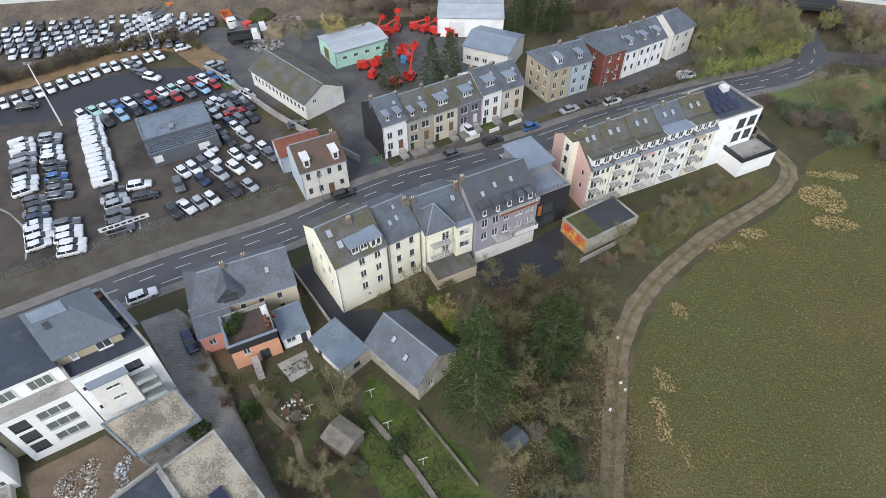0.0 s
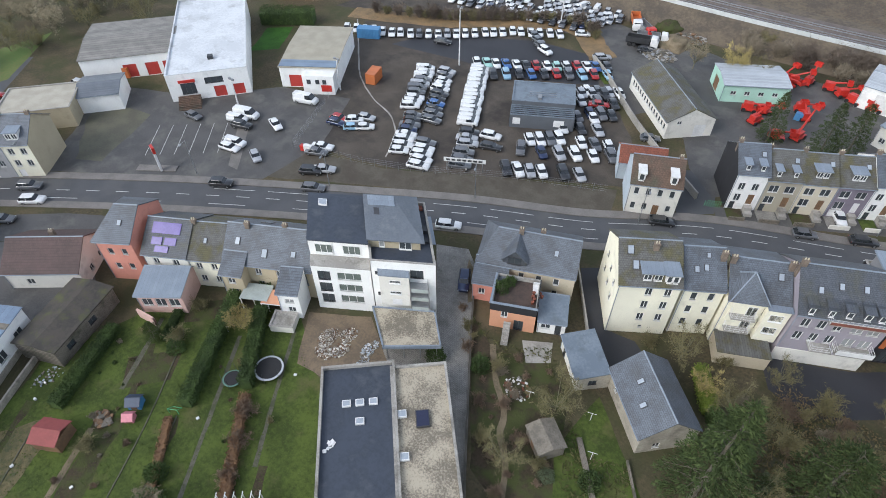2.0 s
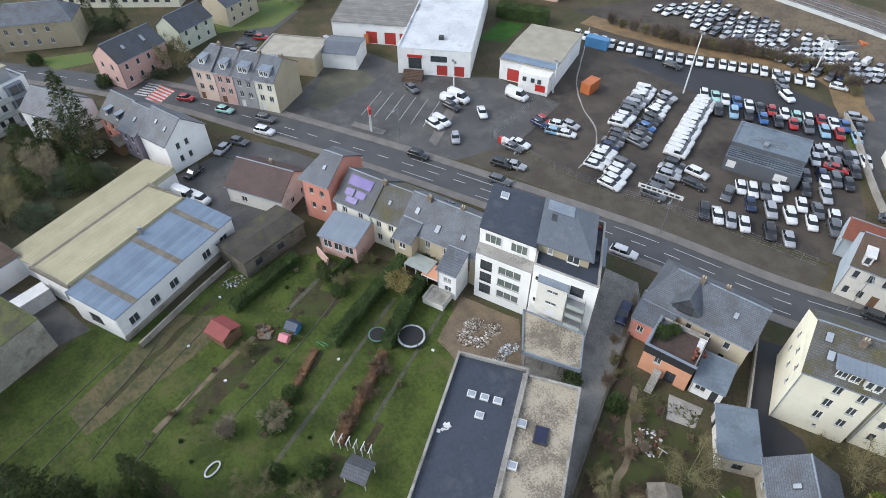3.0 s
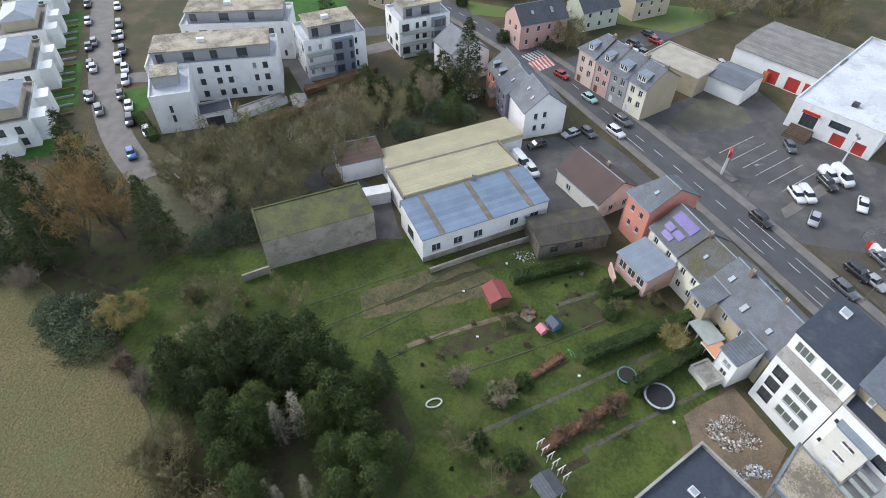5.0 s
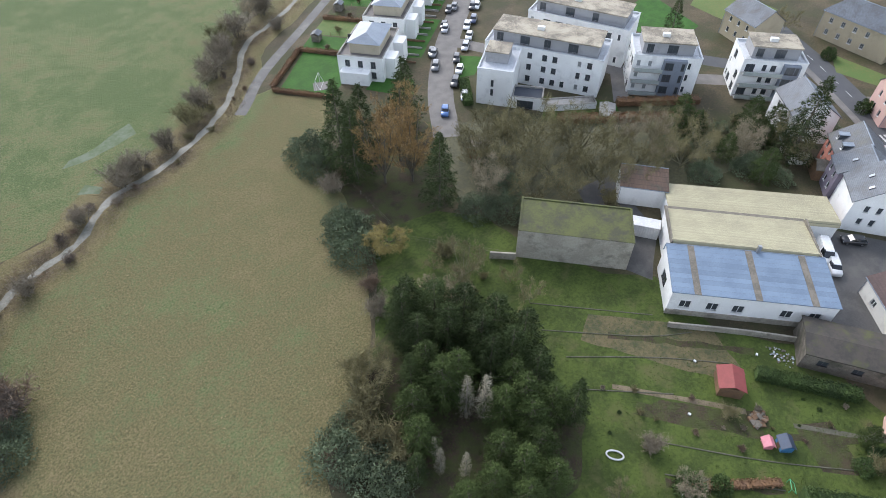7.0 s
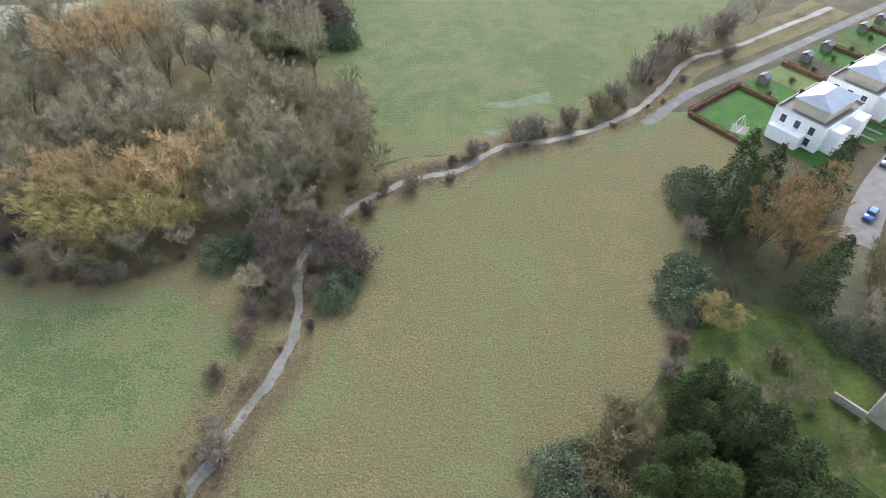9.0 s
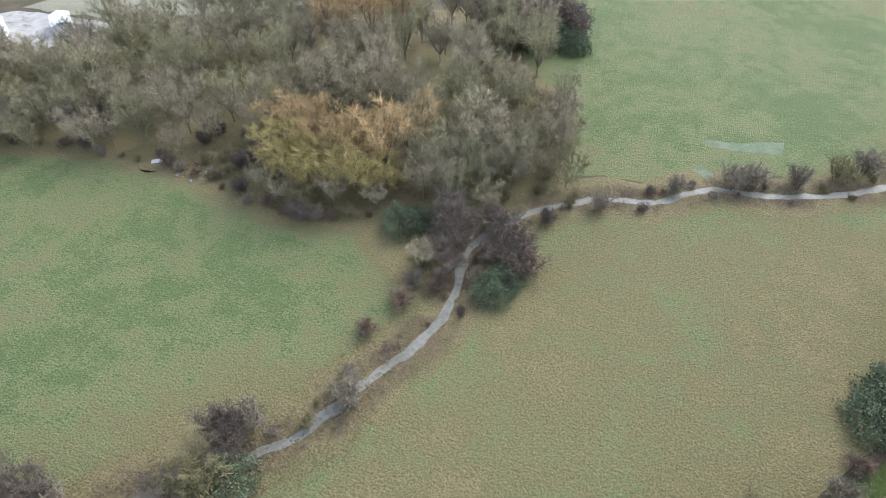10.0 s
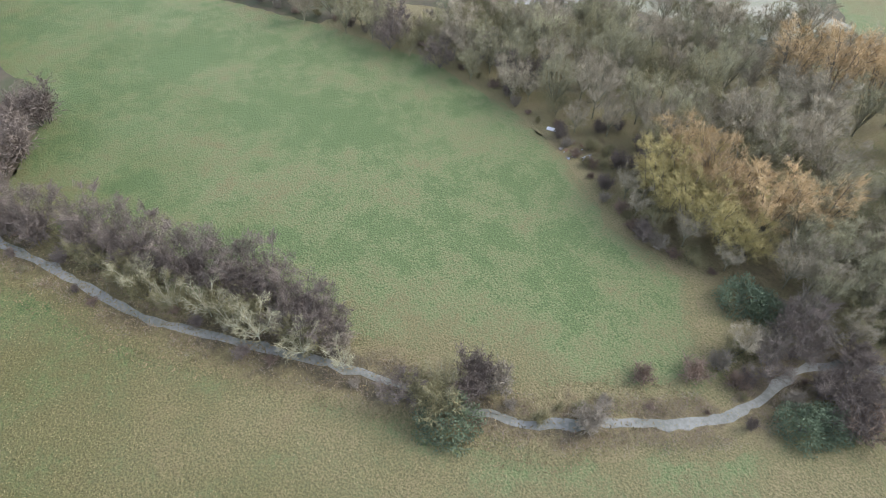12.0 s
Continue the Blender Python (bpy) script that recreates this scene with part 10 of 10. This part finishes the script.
for u, v in ((5.6, 3.3), (5.6, 5.0), (5.6, 6.7), (8.2, 5.0)):
    p = Vector((-40.9, 22.6)) + Vector((0.7015, -0.7127)) * u + Vector((0.7127, 0.7015)) * v
    on_annex("roof_light", p.x, p.y, 0.9, 1.1, 0.3)
for u, v, w, d, pn in ((7.0, 1.2, 1.0, 1.1, False), (12.6, 1.2, 1.0, 1.1, False), (7.9, 3.7, 2.3, 1.7, True)):
    p = Vector((-33.9, 28.4)) + Vector((0.7015, -0.7127)) * u + Vector((0.7127, 0.7015)) * v
    on_annex("roof_light", p.x, p.y, w, d, 0.35, panel=pn)
heap("roof_plastic", -32.3, 15.6, 0.5, 0.9, 22, (white_metal,), "white plastic scraps on the bitumen roof", 0.4, 0.0).location.z = 4.02

# planters on the orange wing's roof terrace
for x, y, s in ((-30.0, 48.6, 0.9), (-29.6, 50.4, 0.7)):
    o = plant(ball, x, y, s)
    o.location.z = 4.6
    o["label"] = "bushy green planter shrub on the roof terrace"
for k in range(7):
    bm = bmesh.new()
    tube(bm, (0, 0, 0), (0, 0, 0.45), 0.18, 0.26, 10)
    solid("plant_pot", bm, tile_red, pose(-25.0 + crand.uniform(-0.8, 0.8), 50.0 + crand.uniform(-1.6, 1.4), 4.6), "terracotta plant pot on the roof terrace", "pot")
bm = bmesh.new()
box(bm, -0.5, -0.9, 0, 0.5, 0.9, 0.35), box(bm, -0.5, 0.7, 0.35, 0.5, 0.9, 0.8)
solid("deck_chair", bm, white_metal, pose(-25.8, 51.6, 4.6, 0, 0, 30), "white covered deck chair on the roof terrace", "chair")

# white litter and boxes beside the track
for x, y in ((26.0, 50.1), (24.8, 42.5), (22.5, 38.4), (25.2, 41.4), (-5.0, 24.8), (-43.8, -2.2), (-50.5, 8.5), (-45.5, 21.0), (-54.6, -6.5), (-63.0, -9.8), (-70.2, -3.6)):
    bm = bmesh.new()
    box(bm, -0.2, -0.15, 0, 0.2, 0.15, 0.2)
    solid("plastic_box", bm, white_metal, pose(x, y, 0.02, 0, 0, crand.uniform(0, 90)), "white plastic box lying in the grass", "box", group="litter")

# estate gardens
fresh_lawn = mat("fresh_lawn", (0.048, 0.125, 0.022), (0.035, 0.09, 0.018), fine=2.0, coarse=0.3, bump=0.3, spec=0.15)
sheet("flats_lawn", [(-107.0, -68.3), (-115.9, -55.9), (-109.7, -50.5), (-99.0, -63.1)], 0.0274, lawn, "green lawn below the long flats", "lawn", amp=0.3)
sheet("flats_drive", [(-130.3, -65.2), (-132.6, -61.9), (-117.8, -52.2), (-115.8, -55.1)], 0.0277, pavement_mat, "pale paved drive between the flats", "paving")
hedge((-115.1, -54.0), (-128.5, -40.7), 1.8, 1.6, dead_leaf, "dark brown hedge on the slope below the villa", per=160)
for pts in ([(-66.8, -115.5), (-74.0, -104.0), (-79.5, -107.5), (-89.0, -114.5), (-82.5, -126.5)], [(-81, -101), (-86.5, -90.5), (-92, -96), (-86.5, -103)], [(-97, -106), (-101, -102), (-120, -113), (-116.5, -118)], [(-124, -117), (-145, -129), (-142.5, -133), (-121, -121.5)], [(-103.5, -66.2), (-115.4, -54.4), (-111, -50), (-99, -62)], [(-99.5, -88.5), (-108, -96), (-112, -90.5), (-103.5, -86.5)],
            [(-173, -26), (-170.5, -12), (-164, -11), (-164, -22)], [(-152, -58), (-165, -58), (-176, -80), (-150, -76)], [(-190, -46), (-171, -47), (-176, -66), (-196, -70)], [(-136, 90), (-129, 78.5), (-124, 84), (-131, 95)], [(-166, 18), (-163, 33), (-180, 52), (-182, 20)]):
    sheet("estate_lawn", pts, 0.0272, fresh_lawn if pts[0][0] > -160 else meadow, "fresh green lawn behind the new houses", "lawn", amp=0.2)
goal(-74.6, -110.6, 40, 4.0, 2.4, white_metal, "white swing frame on the garden lawn")
sheet("play_patch", [(-74.5, -112.5), (-72.5, -109.5), (-75, -107.5), (-77.5, -110.5)], 0.0282, pavement_mat, "pale paved play patch", "paving")
D_ROW, E_ROW = Vector((-0.85, -0.525)), Vector((0.525, -0.85))
for k in range(9):
    c = Vector((-80.5, -109.5)) + D_ROW * (11 + k * 9.5)
    quad = [tuple(c + D_ROW * u + E_ROW * v) for u, v in ((0.2, 1.0), (0.2, 14.5), (9.1, 14.5), (9.1, 1.0))]
    sheet("estate_garden", quad, 0.0276, (fresh_lawn, meadow, garden_soil, fresh_lawn, lawn)[k % 5], "small fenced garden behind the new houses", "garden", amp=0.15)
    if k % 2 == 0:
        a, b = c + E_ROW * 1.5, c + E_ROW * 14.5
        hedge(tuple(a), tuple(b), 0.9, 1.1, dead_leaf, "brown beech hedge between estate gardens", per=110)
    else:
        fence([tuple(c + E_ROW * 1.5), tuple(c + E_ROW * 14.5)], 1.2, wood_brown, "low wooden fence between estate gardens", rails=2)
    e = c + D_ROW * 6.5 + E_ROW * 12.0
    if k % 3 != 1:
        hut(e.x, e.y, 32, 2.4, 2.0, 2.0, 0.5, wood_grey, slate, "small grey garden shed behind the new houses")
    e = c + D_ROW * 3.0 + E_ROW * 8.0
    plant(scrub2 if k % 2 else bramble, e.x, e.y, 0.35)
hedge((-66.0, -116.5), (-73.5, -103.5), 0.9, 0.9, dead_leaf, "low brown hedge at the end of the estate lawn", per=120)
hedge((-66.5, -117.5), (-82.0, -127.5), 0.9, 1.1, dead_leaf, "brown hedge along the estate footpath", per=110)
for k in range(14):
    a = Vector((-98, -101)) + Vector((-3.2, -2.0)) * k
    strip("garden_divider", [tuple(a), tuple(a + Vector((-4.5, 7.2)) * -0.9)], 0.25, 0, wood_brown if k % 3 == 0 else concrete, "low divider between estate gardens", "wall", h=0.5)

# brown bank with scrub between the car parks
BANK = smooth_line([(-124, 109), (-106, 117), (-96, 122.5), (-88.5, 128.5), (-80, 134.5), (-70, 139.5), (-62, 133), (-57.5, 129)], 6)
ribbon("bank", BANK, -0.5, 6.5, 0.03, mat("rusty_grass", (0.25, 0.16, 0.075), (0.15, 0.105, 0.055), fine=2.0, coarse=0.3, depth=0.2, bump=0.6), "rusty brown grass bank", "bank", ragged=0.6)
for k in range(2, 34):
    p = offset(BANK, 4.5)[k]
    plant(scrub2 if k % 2 else alder, p.x, p.y, crand.uniform(0.5, 0.72), group="bank scrub")

# railway on its embankment
RAIL = smooth_line([(-220, 140), (-140, 154), (-80, 163), (-30, 165), (5, 167.5), (42, 172), (70, 168.5), (98, 161), (135, 150), (220, 130)], 6)


from_rail = near(RAIL)


def embankment():
    bm = bmesh.new()
    prof = [(-9.0, 0.0), (-6.0, 1.3), (-3.0, 2.7), (-0.3, 4.0), (16.0, 4.0), (26.0, 0.0)]
    rows = [[bm.verts.new((p.x, p.y, z)) for p in offset(RAIL, d)] for d, z in prof]
    for a, b in zip(rows, rows[1:]):
        for k in range(len(RAIL) - 1):
            bm.faces.new((a[k], a[k + 1], b[k + 1], b[k]))
    bmesh.ops.recalc_face_normals(bm, faces=bm.faces)
    solid("embankment", bm, mat("bank_scrub_ground", (0.135, 0.105, 0.07), (0.075, 0.06, 0.045), fine=1.2, coarse=0.2, depth=0.3, bump=0.8), Matrix(), "brown overgrown railway embankment", "bank", kind="structure")


embankment()
ribbon("rail_wall", RAIL, 0.0, 0.4, 5.0, mat("pale_wall", (0.5, 0.52, 0.52), (0.42, 0.43, 0.43)), "pale concrete wall along the railway", "wall", z_low=3.6)
ribbon("ballast", RAIL, 2.0, 12.0, 4.02, mat("ballast", (0.16, 0.13, 0.11), (0.11, 0.09, 0.08), fine=5, coarse=0.4), "brown railway ballast", "railway")
for d in (3.2, 4.65, 7.4, 8.85):
    ribbon("rail", RAIL, d, d + 0.12, 4.25, grey_metal, "steel running rail", "rail", z_low=4.03)
wood(60, (-30, 152, 60, 172), (scrub, alder, scrub2, bramble), 0.7, 1.1, 3.4, "embankment scrub", lambda x, y: from_rail(x, y) > 2.5 and side(x, y, (-30, 155), (30, 158)) > 0 and side(x, y, (-30, 164), (42, 172)) < 0)
wood(80, (40, 146, 125, 166), (bramble, alder, scrub, bramble, scrub2), 0.7, 1.1, 2.9, "embankment scrub", lambda x, y: from_rail(x, y) > 1.5 and side(x, y, (42, 172), (98, 161)) < 0 and side(x, y, (98, 161), (135, 150)) < 0 and not 91 < x < 103.5)

def far_scrub(name, n, box_, slope, twig, label):
    """A far mass of twigs on rising ground."""
    p = np.stack([rng.uniform(box_[0], box_[2], n), rng.uniform(box_[1], box_[3], n)], 1)
    z = np.array([max(0.0, slope(x, y)) for x, y in p])
    a = np.concatenate([p, z[:, None]], 1) + np.array((0, 0, 1.0)) * rng.uniform(0, 2.2, n)[:, None]
    b = a + unit(rng.normal(0, 0.7, (n, 3)) + np.array((0, 0, 0.7))) * rng.uniform(0.6, 1.6, n)[:, None]
    tagged(new(name, soup(name, strips(a, b, 0.03)[:n], twig)), label, "scrub", kind="stuff")


def hill(name, box_, slope, material, label):
    bm = bmesh.new()
    nx, ny = 24, 8
    vs = [[bm.verts.new((x, y, max(-0.5, slope(x, y)))) for x in np.linspace(box_[0], box_[2], nx)] for y in np.linspace(box_[1], box_[3], ny)]
    for i in range(ny - 1):
        for j in range(nx - 1):
            bm.faces.new((vs[i][j], vs[i][j + 1], vs[i + 1][j + 1], vs[i + 1][j]))
    solid(name, bm, material, Matrix(), label, "slope", kind="structure")


def rise_north(x, y):
    return 0.32 * (y - (197.0 - max(0.0, x - 30) * 0.33))


hill("hillside", (-60, 170, 260, 290), rise_north, MATS["bank_scrub_ground"], "brown wooded slope beyond the railway")
far_scrub("slope_scrub", 26000, (-20, 176, 190, 240), rise_north, twig_red, "brown leafless scrub over the far slope")

# the road's dark bridge through the embankment
t = thing("railway_bridge", pose(97.6, 151.4, 0.0, 0, 0, -14), "dark stone railway bridge over the road", "bridge")
for x in (-6.2, 3.9):
    block(t, "abutment", wall_stone, x, -0.6, 0, x + 2.3, 9.0, 5.0)
block(t, "deck", wall_black, -6.6, -0.8, 4.4, 6.6, 9.2, 5.2)
block(t, "parapet", dark_metal, -6.6, -0.9, 5.2, 6.6, -0.7, 6.2)

# a pale yard beyond the wood
for x, y, hd, w, d, h, m in ((165, -113, -40, 12, 6, 3.5, white_metal), (178, -101, -40, 10, 5, 3, wall_white), (152, -124, -40, 9, 5, 3, white_metal), (190, -88, -40, 12, 5, 3.5, wall_yellow), (200, -76, -40, 8, 5, 3, wall_white)):
    hut(x, y, hd, w, d, h, 0.8, m, white_membrane, "pale store shed in a yard beyond the wood", "store_shed")
sheet("pale_yard", [(140, -132), (150, -108), (180, -88), (215, -62), (225, -80), (175, -130)], 0.0285, concrete, "pale concrete yard beyond the wood", "ground", amp=1.0)
sheet("rough_plot", [(96, -160), (140, -134), (176, -132), (150, -190), (90, -190)], 0.0265, mat("stubble", (0.23, 0.21, 0.15), (0.15, 0.15, 0.09), fine=1.5, coarse=0.1, depth=0.2), "pale rough plot beyond the wood", "field", amp=1.2)
grassland("wood_floor", [(17, -71), (21, -50), (30, -56), (30, -68), (38, -71), (56, -68.5), (76, -74), (100, -75), (132, -69), (162, -52), (172, -74), (140, -104), (98, -152), (50, -172), (14, -160), (8, -130), (2, -105), (9, -94)], 0.0145, lambda x, y: 1.28, "brown leaf-strewn wood floor", 1.4, 6.0)


# tufts of rough grass
def tufts(name, n, box_, keep, leaf, label, ln=0.35, w=0.1):
    pts = np.stack([rng.uniform(box_[0], box_[2], n), rng.uniform(box_[1], box_[3], n), np.full(n, 0.01)], 1)
    pts = pts[[keep(x, y) for x, y, _ in pts]]
    ob = new(name, soup(name, blades(pts, rng.normal(0, 0.7, pts.shape) * np.array((1, 1, 0)) + np.array((0, 0, 0.3)), ln * rng.uniform(0.6, 1.5, len(pts))[:, None], w), leaf))
    tagged(ob, label, "grass", kind="stuff")


FIELD = [(20, -6), (24, 26), (27, 40), (30, 49), (36, 58), (48, 68), (62, 77), (72, 90), (120, 96), (120, 30), (84, 11), (58, -8), (31, -37), (19, -54), (16, -68), (10, -83), (-22, -103), (-46, -109), (-66, -98), (-55, -88), (-50, -74), (-42, -60), (-34, -49), (-17, -39), (-12, -26), (0, -10)]
GARDENS = [(-32, 44.5), (-25, 41.5), (-20.5, 45), (-13.5, 41), (-10.5, 34), (-3, 22), (10, 20), (16, 20), (18, 34), (22, 46), (23, 57), (17, 61), (9.5, 59), (3, 54), (9, 44), (12, 33), (6, 24), (-3, 38), (-9, 36), (-14, 42), (-20, 47), (-26, 43)]
LAWNS = [(-69.5, 19), (-64, 22), (-53.5, 27.5), (-41.2, 21.3), (-30, 11), (-21, 1.5), (-13, -20), (-22, -36), (-34, -47), (-44, -56), (-52, -58), (-61, -43), (-67.5, -29), (-69, -10), (-71, 1.5), (-70, 13)]
straw = leafy("straw_tufts", (0.34, 0.27, 0.145), (0.25, 0.205, 0.105))
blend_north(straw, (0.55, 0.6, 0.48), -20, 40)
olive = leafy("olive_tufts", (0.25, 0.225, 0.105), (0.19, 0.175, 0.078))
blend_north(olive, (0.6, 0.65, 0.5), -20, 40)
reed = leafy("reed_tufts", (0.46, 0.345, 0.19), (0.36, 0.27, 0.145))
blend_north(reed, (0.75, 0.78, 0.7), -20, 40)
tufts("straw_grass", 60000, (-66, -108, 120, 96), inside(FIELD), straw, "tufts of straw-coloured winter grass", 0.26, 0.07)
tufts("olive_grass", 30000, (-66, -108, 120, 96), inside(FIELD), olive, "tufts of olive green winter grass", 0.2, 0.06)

tufts("dry_grass", 24000, (20, 0, 90, 96), inside(FIELD), leafy("dry_tufts", (0.28, 0.23, 0.115), (0.2, 0.175, 0.08)), "pale dry grass blades in the field", 0.24, 0.07)
tufts("weeds", 26000, (-33, 18, 24, 62), lambda x, y: inside(GARDENS)(x, y), leafy("weed_leaves", (0.12, 0.115, 0.05), (0.07, 0.075, 0.03)), "withered weeds and plants in the gardens", 0.45, 0.1)
tufts("lawn_tufts", 40000, (-76, -46, -12, 30), inside(LAWNS), leafy("lawn_blades", (0.088, 0.116, 0.028), (0.062, 0.085, 0.021)), "tufts of damp garden grass", 0.16, 0.07)

def clump(x, y, a, b):
    return lambda u, v: ((u - x) / a) ** 2 + ((v - y) / b) ** 2 < 0.55 + 0.9 * noise.noise((u * 0.4, v * 0.4, 3))


for x, y, a, b in REEDS:
    tufts("reed_patch", int(a * b * 170), (x - a * 1.5, y - b * 1.5, x + a * 1.5, y + b * 1.5), clump(x, y, a, b), reed, "patch of dry straw-coloured reeds", 0.4, 0.09)
for k, (n, bx, kp) in enumerate(((9000, (8, 20, 26, 62), lambda u, v: True), (7000, (20, -60, 60, 0), lambda u, v: min((Vector((u, v)) - p).length for p in STREAM[20:90:3]) < 7), (9000, (56, -14, 112, 30), lambda u, v: min((Vector((u, v)) - p).length for p in STREAM[10:60:3]) < 8))):
    tufts("bank_grass", n, bx, kp, leafy("bank_tufts", (0.22, 0.165, 0.09), (0.13, 0.105, 0.055)), "brown dead grass and weeds along the bank", 0.5, 0.08)

def bank_brush(n, lo, hi, twig, label):
    """Low fuzzy brush in uneven patches along both banks."""
    line = np.array([tuple(p) for p in STREAM])
    k = rng.integers(0, len(line) - 1, n)
    p = line[k] + (line[k + 1] - line[k]) * rng.uniform(0, 1, n)[:, None]
    d = unit(line[k + 1] - line[k])
    off = rng.choice((-1, 1), n) * rng.uniform(lo, hi, n)
    p = p + np.stack([-d[:, 1], d[:, 0]], 1) * off[:, None]
    keep = np.array([noise.noise((x * 0.22, y * 0.22, 7)) > -0.12 for x, y in p])
    p = p[keep]
    a = np.concatenate([p, rng.uniform(0.0, 0.5, len(p))[:, None]], 1)
    b = a + unit(rng.normal(0, 0.7, (len(p), 3)) + np.array((0, 0, 0.6))) * rng.uniform(0.4, 1.0, len(p))[:, None]
    b[:, 2] = np.maximum(b[:, 2], 0.05)
    tagged(new("bank_brush", soup("bank_brush", strips(a, b, 0.022)[:len(p)], twig)), label, "scrub", kind="stuff")


bank_brush(26000, 1.0, 3.6, twig_red, "low reddish brown brush along the stream banks")
bank_brush(16000, 1.2, 4.6, MATS["brown_twigs"], "low grey-brown brush along the stream banks")

# scrub along the stream banks
for k in range(8, 150, 2):
    p = STREAM[k]
    if crand.random() < 0.75:
        o = crand.choice((-1, 1)) * crand.uniform(0.7, 3.0)
        q = offset(STREAM, o)[k]
        plant(crand.choice((scrub2, scrub, bramble, alder)), q.x, q.y, crand.uniform(0.15, 0.5), zs=crand.uniform(0.2, 0.55), group="stream bank scrub")
